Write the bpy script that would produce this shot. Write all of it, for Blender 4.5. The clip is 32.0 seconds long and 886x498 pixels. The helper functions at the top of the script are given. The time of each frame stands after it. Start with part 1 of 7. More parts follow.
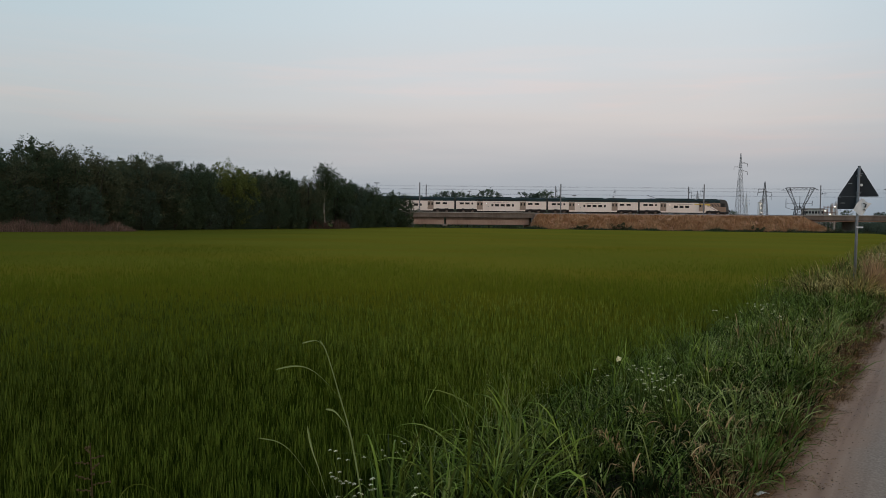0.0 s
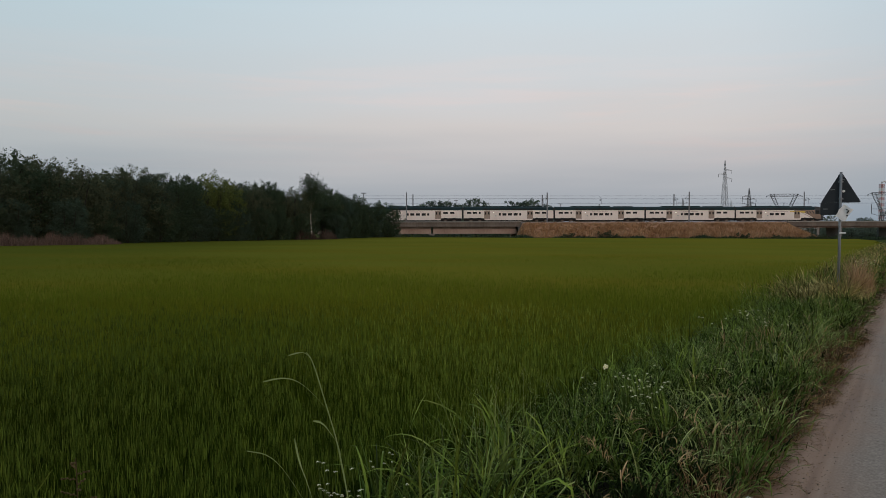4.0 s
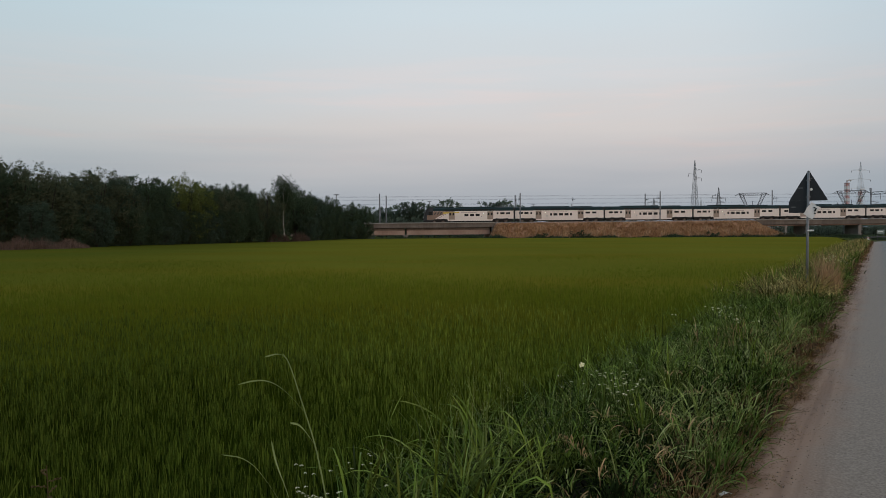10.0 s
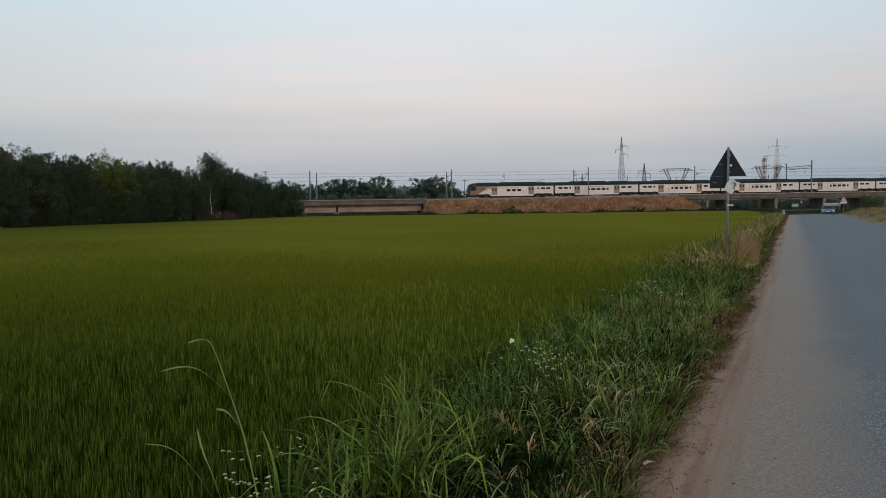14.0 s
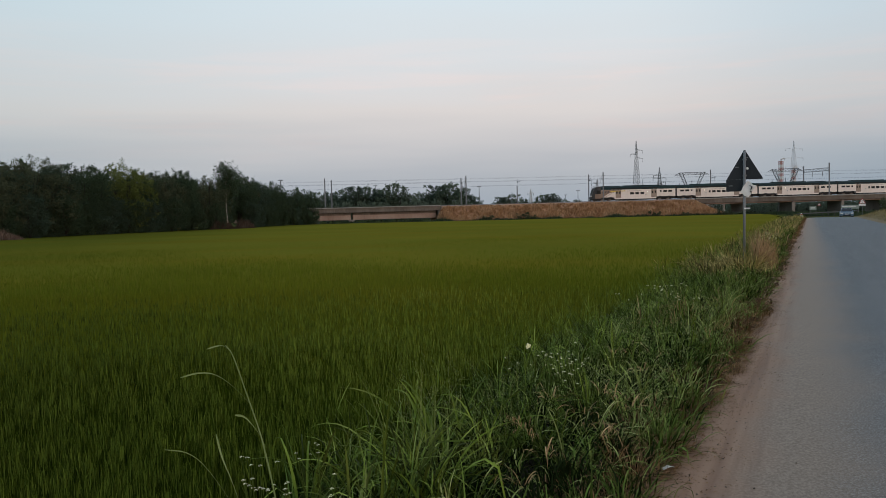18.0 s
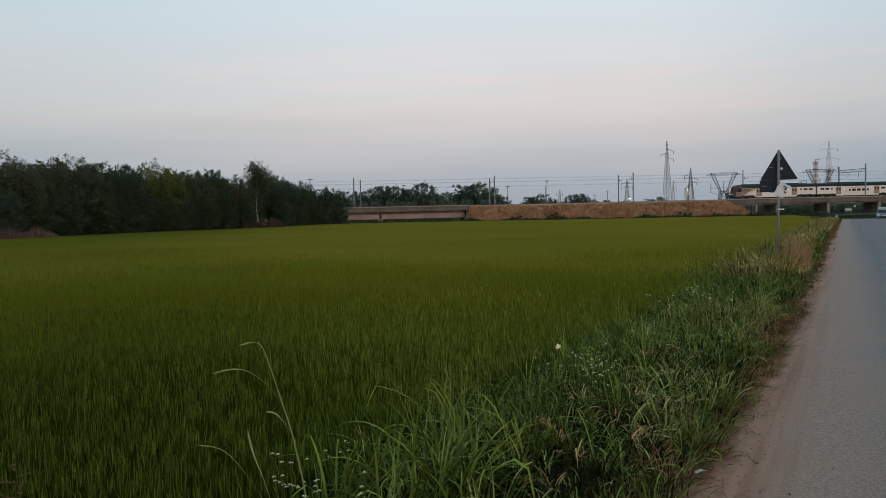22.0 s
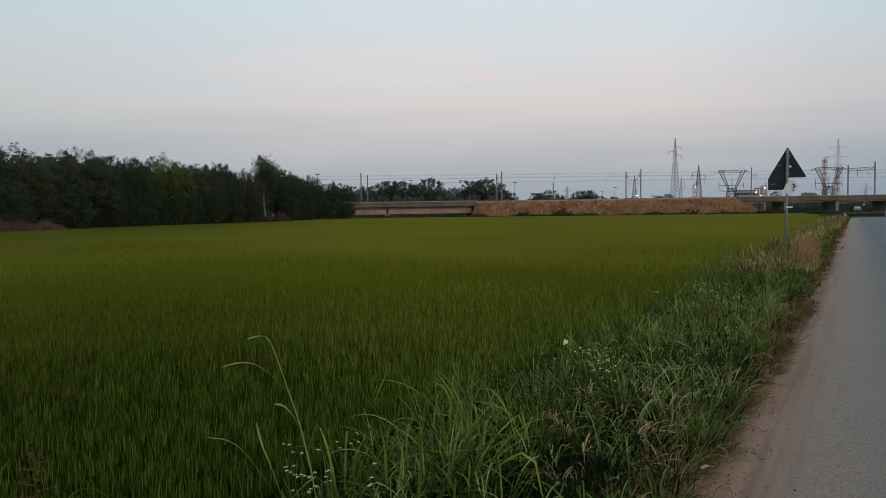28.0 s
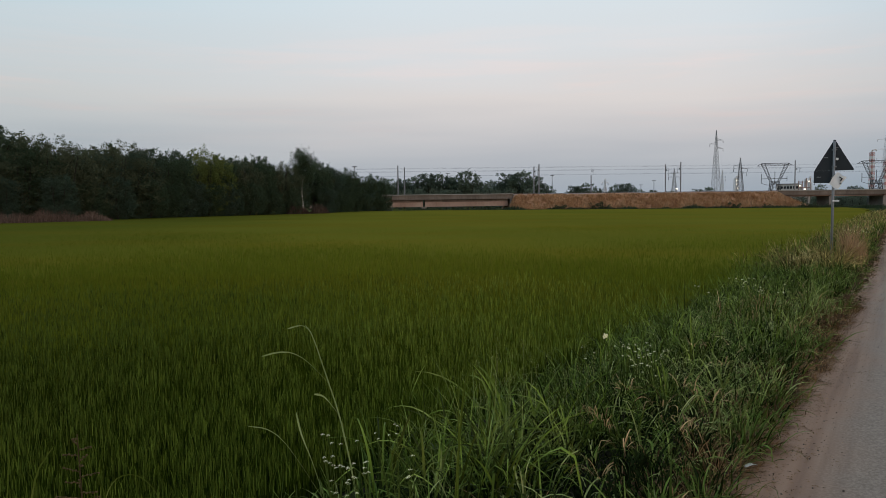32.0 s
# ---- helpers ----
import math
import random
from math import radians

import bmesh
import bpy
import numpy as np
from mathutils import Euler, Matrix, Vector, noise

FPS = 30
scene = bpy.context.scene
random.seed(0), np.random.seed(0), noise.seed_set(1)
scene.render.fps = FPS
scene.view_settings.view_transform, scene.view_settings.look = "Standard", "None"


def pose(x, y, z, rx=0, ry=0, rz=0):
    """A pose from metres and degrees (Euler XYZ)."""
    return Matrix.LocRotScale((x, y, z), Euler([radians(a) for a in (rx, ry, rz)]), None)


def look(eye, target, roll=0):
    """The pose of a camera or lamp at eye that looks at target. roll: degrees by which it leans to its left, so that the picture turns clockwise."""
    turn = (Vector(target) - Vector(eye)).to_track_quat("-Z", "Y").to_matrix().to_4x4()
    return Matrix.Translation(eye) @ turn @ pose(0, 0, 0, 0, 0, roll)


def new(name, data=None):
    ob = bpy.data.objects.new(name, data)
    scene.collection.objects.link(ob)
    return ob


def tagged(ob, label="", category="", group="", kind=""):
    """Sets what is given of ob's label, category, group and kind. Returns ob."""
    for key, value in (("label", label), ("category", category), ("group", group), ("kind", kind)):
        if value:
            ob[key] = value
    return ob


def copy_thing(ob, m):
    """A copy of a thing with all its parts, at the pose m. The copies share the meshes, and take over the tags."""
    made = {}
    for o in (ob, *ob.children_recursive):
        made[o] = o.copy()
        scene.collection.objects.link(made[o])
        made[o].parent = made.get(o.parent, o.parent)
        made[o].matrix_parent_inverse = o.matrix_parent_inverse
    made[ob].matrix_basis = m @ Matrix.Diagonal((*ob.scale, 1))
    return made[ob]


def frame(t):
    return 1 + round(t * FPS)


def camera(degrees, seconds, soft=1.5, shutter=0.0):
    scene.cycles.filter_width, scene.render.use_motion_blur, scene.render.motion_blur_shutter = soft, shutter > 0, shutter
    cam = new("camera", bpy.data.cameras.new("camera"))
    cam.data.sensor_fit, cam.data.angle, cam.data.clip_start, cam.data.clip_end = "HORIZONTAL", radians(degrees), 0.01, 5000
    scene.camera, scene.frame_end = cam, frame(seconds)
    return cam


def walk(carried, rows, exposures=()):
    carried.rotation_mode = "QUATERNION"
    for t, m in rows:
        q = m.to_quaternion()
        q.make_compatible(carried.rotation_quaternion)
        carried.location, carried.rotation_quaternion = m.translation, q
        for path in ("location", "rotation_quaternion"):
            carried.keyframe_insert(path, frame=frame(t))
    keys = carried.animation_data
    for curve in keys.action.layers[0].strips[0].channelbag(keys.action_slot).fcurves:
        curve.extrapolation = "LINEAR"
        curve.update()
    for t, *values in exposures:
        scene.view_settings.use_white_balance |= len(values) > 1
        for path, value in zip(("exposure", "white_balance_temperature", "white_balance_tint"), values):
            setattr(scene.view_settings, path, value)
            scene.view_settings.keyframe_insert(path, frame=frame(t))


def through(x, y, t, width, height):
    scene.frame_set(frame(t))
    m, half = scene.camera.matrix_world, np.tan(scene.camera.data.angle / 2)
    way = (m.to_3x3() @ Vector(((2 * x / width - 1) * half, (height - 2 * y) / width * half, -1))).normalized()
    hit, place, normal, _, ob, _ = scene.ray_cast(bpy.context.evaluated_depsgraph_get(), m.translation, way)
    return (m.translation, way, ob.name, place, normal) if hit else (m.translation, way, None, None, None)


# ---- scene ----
cam = camera(59.9, 32.0, soft=0.8)
# seconds, eye, then yaw (to the left), pitch and roll in degrees
PATH = [
    (0.0, 0.000, -0.000, 1.600, -1.00, -2.05, 0.70),
    (0.5, 0.002, -0.008, 1.599, -0.88, -1.77, 0.43),
    (1.0, 0.009, -0.026, 1.601, -1.21, -1.85, 0.38),
    (1.5, 0.004, -0.014, 1.602, -1.42, -1.75, 0.44),
    (2.0, 0.006, -0.022, 1.604, -1.17, -1.63, 0.06),
    (2.5, 0.006, -0.019, 1.607, -1.31, -1.33, 0.08),
    (3.0, 0.007, -0.020, 1.605, -1.77, -1.29, 0.22),
    (3.5, 0.006, -0.013, 1.604, -1.88, -1.31, 0.14),
    (5.5, 0.008, -0.031, 1.607, -2.62, -1.77, 0.41),
    (6.0, 0.006, -0.018, 1.605, -3.32, -2.04, 0.35),
    (6.5, 0.005, -0.016, 1.606, -3.66, -2.04, 0.37),
    (7.0, 0.006, -0.021, 1.606, -3.99, -1.77, 0.33),
    (7.5, 0.006, -0.026, 1.607, -4.03, -1.92, 0.37),
    (8.0, 0.006, -0.025, 1.605, -3.05, -2.14, 0.29),
    (8.5, 0.006, -0.020, 1.605, -2.88, -2.35, 0.19),
    (9.0, 0.005, -0.020, 1.604, -2.78, -2.21, 0.21),
    (9.5, 0.006, -0.018, 1.602, -3.28, -1.55, 0.63),
    (10.0, -0.009, 0.003, 1.595, -3.90, -1.26, -0.33),
    (10.1, -0.005, -0.002, 1.598, -4.69, -1.44, -0.45),
    (10.5, 0.009, -0.025, 1.609, -4.45, -1.37, -0.45),
    (11.0, 0.008, -0.014, 1.607, -5.90, -2.61, -1.17),
    (11.5, 0.015, -0.009, 1.616, -7.94, -2.02, -1.42),
    (12.0, 0.014, 0.002, 1.614, -8.51, -2.54, -1.19),
    (12.5, 0.008, 0.016, 1.610, -7.62, -4.02, -2.78),
    (13.0, 0.007, 0.025, 1.608, -8.37, -3.82, -1.57),
    (13.5, 0.010, 0.021, 1.610, -8.84, -3.06, -0.93),
    (15.5, 0.006, 0.014, 1.603, -8.88, -3.02, -0.58),
    (16.0, 0.001, 0.018, 1.605, -8.34, -3.14, -0.39),
    (16.5, 0.003, 0.019, 1.604, -8.47, -3.27, -0.32),
    (17.0, 0.004, 0.015, 1.603, -8.37, -3.20, -0.59),
    (17.5, 0.006, 0.011, 1.606, -8.03, -2.75, -1.20),
    (18.0, 0.006, 0.015, 1.603, -7.82, -2.54, -1.37),
    (18.5, 0.004, 0.023, 1.602, -7.77, -2.69, -1.43),
    (19.0, 0.006, 0.025, 1.598, -7.87, -2.93, -1.12),
    (19.5, 0.004, 0.035, 1.598, -8.22, -3.13, -0.95),
    (20.0, 0.004, 0.039, 1.597, -7.74, -2.84, -0.84),
    (20.5, 0.005, 0.034, 1.597, -7.04, -2.64, -0.82),
    (21.0, 0.003, 0.031, 1.596, -7.39, -2.48, -0.81),
    (21.5, -0.000, 0.038, 1.595, -6.68, -2.67, -1.09),
    (22.0, -0.005, 0.034, 1.597, -5.73, -2.51, -1.11),
    (22.5, -0.008, 0.046, 1.598, -5.37, -2.91, -0.79),
    (23.0, -0.006, 0.038, 1.596, -5.27, -2.60, -0.39),
    (23.5, -0.008, 0.024, 1.594, -5.73, -2.47, -0.46),
    (24.0, -0.009, 0.025, 1.594, -6.12, -2.54, -0.30),
    (24.5, -0.007, 0.025, 1.593, -6.30, -2.82, -0.09),
    (25.0, -0.010, 0.030, 1.589, -5.52, -2.70, -0.60),
    (25.5, -0.008, 0.029, 1.592, -4.73, -2.85, -1.17),
    (27.5, -0.019, 0.001, 1.602, -5.06, -2.42, -1.06),
    (28.0, -0.025, -0.002, 1.597, -5.23, -2.84, -0.70),
    (28.5, -0.028, 0.010, 1.596, -5.18, -2.71, -0.69),
    (29.0, -0.033, 0.013, 1.596, -4.81, -2.69, -0.28),
    (29.5, -0.032, 0.017, 1.596, -4.66, -2.55, -0.54),
    (30.0, -0.032, 0.015, 1.595, -3.96, -2.56, -1.15),
    (30.5, -0.035, 0.014, 1.593, -3.79, -2.81, -0.51),
    (31.0, -0.038, 0.027, 1.590, -3.16, -3.20, -0.44),
    (31.5, -0.036, 0.032, 1.590, -2.93, -3.79, -0.47),
    (32.0, -0.038, 0.037, 1.588, -2.52, -3.35, -0.49),
]
walk(cam, [(t, pose(x, y, z, 90 + pitch, 0, yaw) @ pose(0, 0, 0, 0, 0, roll)) for t, x, y, z, yaw, pitch, roll in PATH], exposures=[(0, -0.01), (6, -0.05), (9, -0.02), (10, 0.0), (11, -0.08), (12, 0.06), (13.0, 0.15), (16.0, 0.18), (18.0, 0.13), (19.0, 0.09), (25.0, 0.09), (28.0, 0.06), (31.0, 0.08), (32.0, 0.12)])

# ---- dusk sky and the last low sun behind the camera ----
world = bpy.data.worlds.new("dusk_sky")
scene.world = world
world.use_nodes = True
wn, wl = world.node_tree.nodes, world.node_tree.links
wn.clear()
w_out, w_bg = wn.new("ShaderNodeOutputWorld"), wn.new("ShaderNodeBackground")
w_tex, w_sep, w_ramp = wn.new("ShaderNodeTexCoord"), wn.new("ShaderNodeSeparateXYZ"), wn.new("ShaderNodeValToRGB")
w_map, w_noise, w_add, w_mul = wn.new("ShaderNodeMapping"), wn.new("ShaderNodeTexNoise"), wn.new("ShaderNodeMath"), wn.new("ShaderNodeMath")
wl.new(w_tex.outputs["Generated"], w_sep.inputs[0])
wl.new(w_tex.outputs["Generated"], w_map.inputs[0])
w_map.inputs["Scale"].default_value = (1.6, 1.6, 16.0)
w_map.inputs["Rotation"].default_value = (0.03, -0.05, 0.0)
wl.new(w_map.outputs[0], w_noise.inputs[0])
w_noise.inputs["Scale"].default_value, w_noise.inputs["Detail"].default_value, w_noise.inputs["Roughness"].default_value = 1.1, 3.0, 0.55
w_mul.operation = "MULTIPLY_ADD"
w_mul.inputs[1].default_value, w_mul.inputs[2].default_value = 0.07, -0.035
wl.new(w_noise.outputs[0], w_mul.inputs[0])
w_add.operation = "ADD"
wl.new(w_sep.outputs[2], w_add.inputs[0])
wl.new(w_mul.outputs[0], w_add.inputs[1])
wl.new(w_add.outputs[0], w_ramp.inputs[0])
stops = [(0.0, (0.298, 0.345, 0.402)), (0.045, (0.372, 0.402, 0.444)), (0.085, (0.500, 0.500, 0.518)), (0.13, (0.648, 0.612, 0.600)),
         (0.195, (0.643, 0.667, 0.690)), (0.28, (0.622, 0.708, 0.760)), (0.45, (0.48, 0.58, 0.67)), (1.0, (0.35, 0.46, 0.61))]
ramp = w_ramp.color_ramp
while len(ramp.elements) < len(stops):
    ramp.elements.new(0.5)
for el, (at, col) in zip(ramp.elements, stops):
    el.position, el.color = at, (*col, 1)
# bluer and dimmer away from the afterglow
w_side, w_tint = wn.new("ShaderNodeMapRange"), wn.new("ShaderNodeMixRGB")
w_side.interpolation_type = "SMOOTHSTEP"
for key, val in (("From Min", 0.12), ("From Max", -0.55), ("To Min", 0.0), ("To Max", 1.0)):
    w_side.inputs[key].default_value = val
wl.new(w_sep.outputs[0], w_side.inputs[0])
w_tint.blend_type = "MULTIPLY"
w_tint.inputs["Color2"].default_value = (0.80, 0.885, 0.91, 1)
wl.new(w_side.outputs[0], w_tint.inputs[0])
wl.new(w_ramp.outputs[0], w_tint.inputs["Color1"])
w_east, w_dim = wn.new("ShaderNodeMapRange"), wn.new("ShaderNodeMixRGB")
w_east.interpolation_type = "SMOOTHSTEP"
w_east.inputs["From Min"].default_value, w_east.inputs["From Max"].default_value = 0.33, 0.62
wl.new(w_sep.outputs[0], w_east.inputs[0])
w_dim.blend_type = "MULTIPLY"
w_dim.inputs["Color2"].default_value = (0.825, 0.89, 0.925, 1)
wl.new(w_east.outputs[0], w_dim.inputs[0])
wl.new(w_tint.outputs[0], w_dim.inputs["Color1"])
# thin rosy wisps lying in bands low over the horizon
w_wmap, w_wisp, w_wfac, w_low, w_high, w_both, w_all, w_rose = (wn.new("ShaderNodeMapping"), wn.new("ShaderNodeTexNoise"), wn.new("ShaderNodeMapRange"), wn.new("ShaderNodeMapRange"), wn.new("ShaderNodeMapRange"),
                                                              wn.new("ShaderNodeMath"), wn.new("ShaderNodeMath"), wn.new("ShaderNodeMixRGB"))
w_wmap.inputs["Scale"].default_value, w_wmap.inputs["Rotation"].default_value = (2.6, 2.6, 34.0), (0.0, -0.12, 0.0)
wl.new(w_tex.outputs["Generated"], w_wmap.inputs[0])
wl.new(w_wmap.outputs[0], w_wisp.inputs[0])
w_wisp.inputs["Scale"].default_value, w_wisp.inputs["Detail"].default_value, w_wisp.inputs["Roughness"].default_value, w_wisp.inputs["Distortion"].default_value = 1.0, 4.0, 0.6, 0.4
for node, src, lo, hi, to in ((w_wfac, w_wisp.outputs[0], 0.42, 0.72, 0.75), (w_low, w_sep.outputs[2], 0.055, 0.12, 1.0), (w_high, w_sep.outputs[2], 0.26, 0.15, 1.0)):
    node.interpolation_type = "SMOOTHSTEP"
    node.inputs["From Min"].default_value, node.inputs["From Max"].default_value, node.inputs["To Max"].default_value = lo, hi, to
    wl.new(src, node.inputs[0])
w_both.operation = w_all.operation = "MULTIPLY"
wl.new(w_low.outputs[0], w_both.inputs[0])
wl.new(w_high.outputs[0], w_both.inputs[1])
wl.new(w_both.outputs[0], w_all.inputs[0])
wl.new(w_wfac.outputs[0], w_all.inputs[1])
w_rose.blend_type = "MULTIPLY"
w_rose.inputs["Color2"].default_value = (1.16, 1.0, 0.955, 1)
wl.new(w_all.outputs[0], w_rose.inputs[0])
wl.new(w_dim.outputs[0], w_rose.inputs["Color1"])
wl.new(w_rose.outputs[0], w_bg.inputs[0])
w_bg.inputs["Strength"].default_value = 1.0
wl.new(w_bg.outputs[0], w_out.inputs[0])

sun = new("sun", bpy.data.lights.new("sun", "SUN"))
sun.data.energy, sun.data.angle, sun.data.color = 0.75, radians(18), (1.0, 0.73, 0.56)
sun.matrix_world = look((0, 0, 50), (-27, 60, 41.0))

# ---- materials ----
def material(name, colours, scale=4.0, rough=0.85, metal=0.0, bump=0.15, fine=60.0, random_by="", spread=0.25, stretch=(1, 1, 1), detail=4.0, spec=0.3):
    """A surface of two to four colours mixed by noise at two scales, with fine relief. random_by: "object" or "island" varies its brightness piece by piece."""
    m = bpy.data.materials.new(name)
    m.use_nodes = True
    n, l = m.node_tree.nodes, m.node_tree.links
    b = n["Principled BSDF"]
    b.inputs["Roughness"].default_value, b.inputs["Metallic"].default_value, b.inputs["Specular IOR Level"].default_value = rough, metal, spec
    tex, mp = n.new("ShaderNodeTexCoord"), n.new("ShaderNodeMapping")
    mp.inputs["Scale"].default_value = stretch
    l.new(tex.outputs["Object"], mp.inputs[0])
    big, small = n.new("ShaderNodeTexNoise"), n.new("ShaderNodeTexNoise")
    big.inputs["Scale"].default_value, big.inputs["Detail"].default_value = scale, detail
    small.inputs["Scale"].default_value, small.inputs["Detail"].default_value = fine, 3.0
    l.new(mp.outputs[0], big.inputs[0])
    l.new(mp.outputs[0], small.inputs[0])
    mix = n.new("ShaderNodeMath")
    mix.operation = "MULTIPLY_ADD"
    mix.inputs[1].default_value, mix.inputs[2].default_value = 0.35, 0.0
    l.new(small.outputs[0], mix.inputs[0])
    add = n.new("ShaderNodeMath")
    add.operation = "MULTIPLY_ADD"
    add.inputs[1].default_value = 0.65
    l.new(big.outputs[0], add.inputs[0])
    l.new(mix.outputs[0], add.inputs[2])
    r = n.new("ShaderNodeValToRGB")
    while len(r.color_ramp.elements) < len(colours):
        r.color_ramp.elements.new(0.5)
    for i, (e, c) in enumerate(zip(r.color_ramp.elements, colours)):
        e.position, e.color = 0.3 + 0.4 * i / max(1, len(colours) - 1), (*c, 1)
    l.new(add.outputs[0], r.inputs[0])
    last = r.outputs[0]
    if random_by:
        src = n.new("ShaderNodeObjectInfo" if random_by == "object" else "ShaderNodeNewGeometry")
        rnd = src.outputs["Random" if random_by == "object" else "Random Per Island"]
        rng, hsv = n.new("ShaderNodeMapRange"), n.new("ShaderNodeHueSaturation")
        rng.inputs["To Min"].default_value, rng.inputs["To Max"].default_value = 1 - spread, 1 + spread
        l.new(rnd, rng.inputs["Value"])
        l.new(rng.outputs[0], hsv.inputs["Value"])
        l.new(last, hsv.inputs["Color"])
        last = hsv.outputs[0]
    l.new(last, b.inputs["Base Color"])
    if bump:
        bp = n.new("ShaderNodeBump")
        bp.inputs["Strength"].default_value, bp.inputs["Distance"].default_value = bump, 0.02
        l.new(small.outputs[0], bp.inputs["Height"])
        l.new(bp.outputs[0], b.inputs["Normal"])
    return m


def leafy(name, colours, spread=0.35, scale=0.3, through=0.25, spec=0.02, rough=0.75):
    """Foliage: colours vary over the plant and from leaf to leaf, and some light passes through."""
    m = material(name, colours, scale=scale, rough=rough, bump=0.0, fine=6.0, random_by="island", spread=spread, spec=spec)
    n, l = m.node_tree.nodes, m.node_tree.links
    b, out = n["Principled BSDF"], n["Material Output"]
    tr, mx = n.new("ShaderNodeBsdfTranslucent"), n.new("ShaderNodeMixShader")
    l.new(b.inputs["Base Color"].links[0].from_socket, tr.inputs["Color"])
    mx.inputs[0].default_value = through
    l.new(b.outputs[0], mx.inputs[1])
    l.new(tr.outputs[0], mx.inputs[2])
    l.new(mx.outputs[0], out.inputs["Surface"])
    return m


def glowing(name, colour, strength):
    m = bpy.data.materials.new(name)
    m.use_nodes = True
    b = m.node_tree.nodes["Principled BSDF"]
    b.inputs["Base Color"].default_value = (*colour, 1)
    b.inputs["Emission Color"].default_value, b.inputs["Emission Strength"].default_value = (*colour, 1), strength
    return m


def dimmer_to_the_left(m, tint, ochre=(1.10, 0.97, 0.9), span=(4.5, -2.5)):
    """Crop greener towards trees, yellower towards the road; dimming to the left painted in."""
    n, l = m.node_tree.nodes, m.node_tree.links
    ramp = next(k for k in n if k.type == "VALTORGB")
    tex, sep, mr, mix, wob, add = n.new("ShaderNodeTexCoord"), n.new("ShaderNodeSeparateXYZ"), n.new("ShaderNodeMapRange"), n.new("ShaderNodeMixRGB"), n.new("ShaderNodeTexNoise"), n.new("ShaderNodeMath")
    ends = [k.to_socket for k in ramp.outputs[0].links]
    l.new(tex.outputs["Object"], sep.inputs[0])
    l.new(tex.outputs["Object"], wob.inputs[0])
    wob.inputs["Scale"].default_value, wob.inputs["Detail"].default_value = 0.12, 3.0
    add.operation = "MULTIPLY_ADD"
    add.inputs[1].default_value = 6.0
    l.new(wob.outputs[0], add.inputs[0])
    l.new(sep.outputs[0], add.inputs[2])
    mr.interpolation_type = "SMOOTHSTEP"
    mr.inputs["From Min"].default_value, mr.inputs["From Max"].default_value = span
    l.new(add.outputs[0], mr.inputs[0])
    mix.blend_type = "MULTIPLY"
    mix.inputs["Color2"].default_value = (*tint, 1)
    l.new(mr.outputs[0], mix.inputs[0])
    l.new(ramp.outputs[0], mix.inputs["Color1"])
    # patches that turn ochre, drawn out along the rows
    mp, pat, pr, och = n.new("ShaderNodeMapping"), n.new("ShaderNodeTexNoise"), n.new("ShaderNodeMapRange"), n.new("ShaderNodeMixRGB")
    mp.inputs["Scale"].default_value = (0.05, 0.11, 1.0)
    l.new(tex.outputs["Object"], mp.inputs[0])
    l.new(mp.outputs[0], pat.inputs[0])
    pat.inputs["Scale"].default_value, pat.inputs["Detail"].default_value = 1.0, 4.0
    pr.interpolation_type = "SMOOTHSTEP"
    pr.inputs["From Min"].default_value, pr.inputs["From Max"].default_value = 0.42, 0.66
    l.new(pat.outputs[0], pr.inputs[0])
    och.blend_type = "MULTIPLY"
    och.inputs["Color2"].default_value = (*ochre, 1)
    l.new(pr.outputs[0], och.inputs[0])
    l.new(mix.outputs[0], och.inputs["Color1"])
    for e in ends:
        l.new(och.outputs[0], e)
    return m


# earth of the bank, darkened to paint the shade under the grass
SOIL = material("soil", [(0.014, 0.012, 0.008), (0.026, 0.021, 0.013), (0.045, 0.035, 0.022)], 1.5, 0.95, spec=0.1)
FAR_GROUND = material("far_ground", [(0.05, 0.06, 0.02), (0.07, 0.08, 0.025), (0.10, 0.09, 0.04)], 0.03, 0.95, fine=1.0, spec=0.0)
# lower blades near by, canopy shade painted in as a darker green
RICE_SHADED = leafy("rice_blades_shaded", [(0.040, 0.063, 0.0045), (0.057, 0.081, 0.0055), (0.083, 0.099, 0.008)], 0.5, 0.09, 0.08, 0.0)
dimmer_to_the_left(RICE_SHADED, (0.51, 0.535, 0.62), (1.03, 0.99, 0.95), (5.0, -2.5))
# upper tips, paler to paint in the light they catch
RICE_TIPS_LIT = leafy("rice_tips", [(0.087, 0.122, 0.013), (0.138, 0.175, 0.023), (0.216, 0.245, 0.045)], 0.55, 0.09, 0.12, 0.0)
dimmer_to_the_left(RICE_TIPS_LIT, (0.55, 0.58, 0.69), (1.03, 0.99, 0.95), (5.0, -2.5))
RICE_MID = leafy("rice_crowns", [(0.100, 0.128, 0.011), (0.135, 0.157, 0.014), (0.176, 0.181, 0.018)], 0.22, 0.09, 0.25, 0.0)
dimmer_to_the_left(RICE_MID, (0.63, 0.69, 0.72), span=(3.0, -14.0))
# bed kept near black: the shade between the blades is in its colour
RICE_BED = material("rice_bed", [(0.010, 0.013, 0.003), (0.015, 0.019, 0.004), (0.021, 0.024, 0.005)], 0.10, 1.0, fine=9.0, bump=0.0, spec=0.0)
RICE_FAR = material("rice_canopy", [(0.126, 0.120, 0.014), (0.154, 0.141, 0.017), (0.184, 0.160, 0.020)], 0.05, 1.0, fine=9.0, bump=0.0, spec=0.0)
dimmer_to_the_left(RICE_FAR, (0.58, 0.67, 0.72), span=(1.0, -26.0))
VERGE = leafy("verge_grass", [(0.019, 0.031, 0.007), (0.084, 0.123, 0.025), (0.285, 0.327, 0.098)], 0.9, 1.2, 0.05, 0.0)
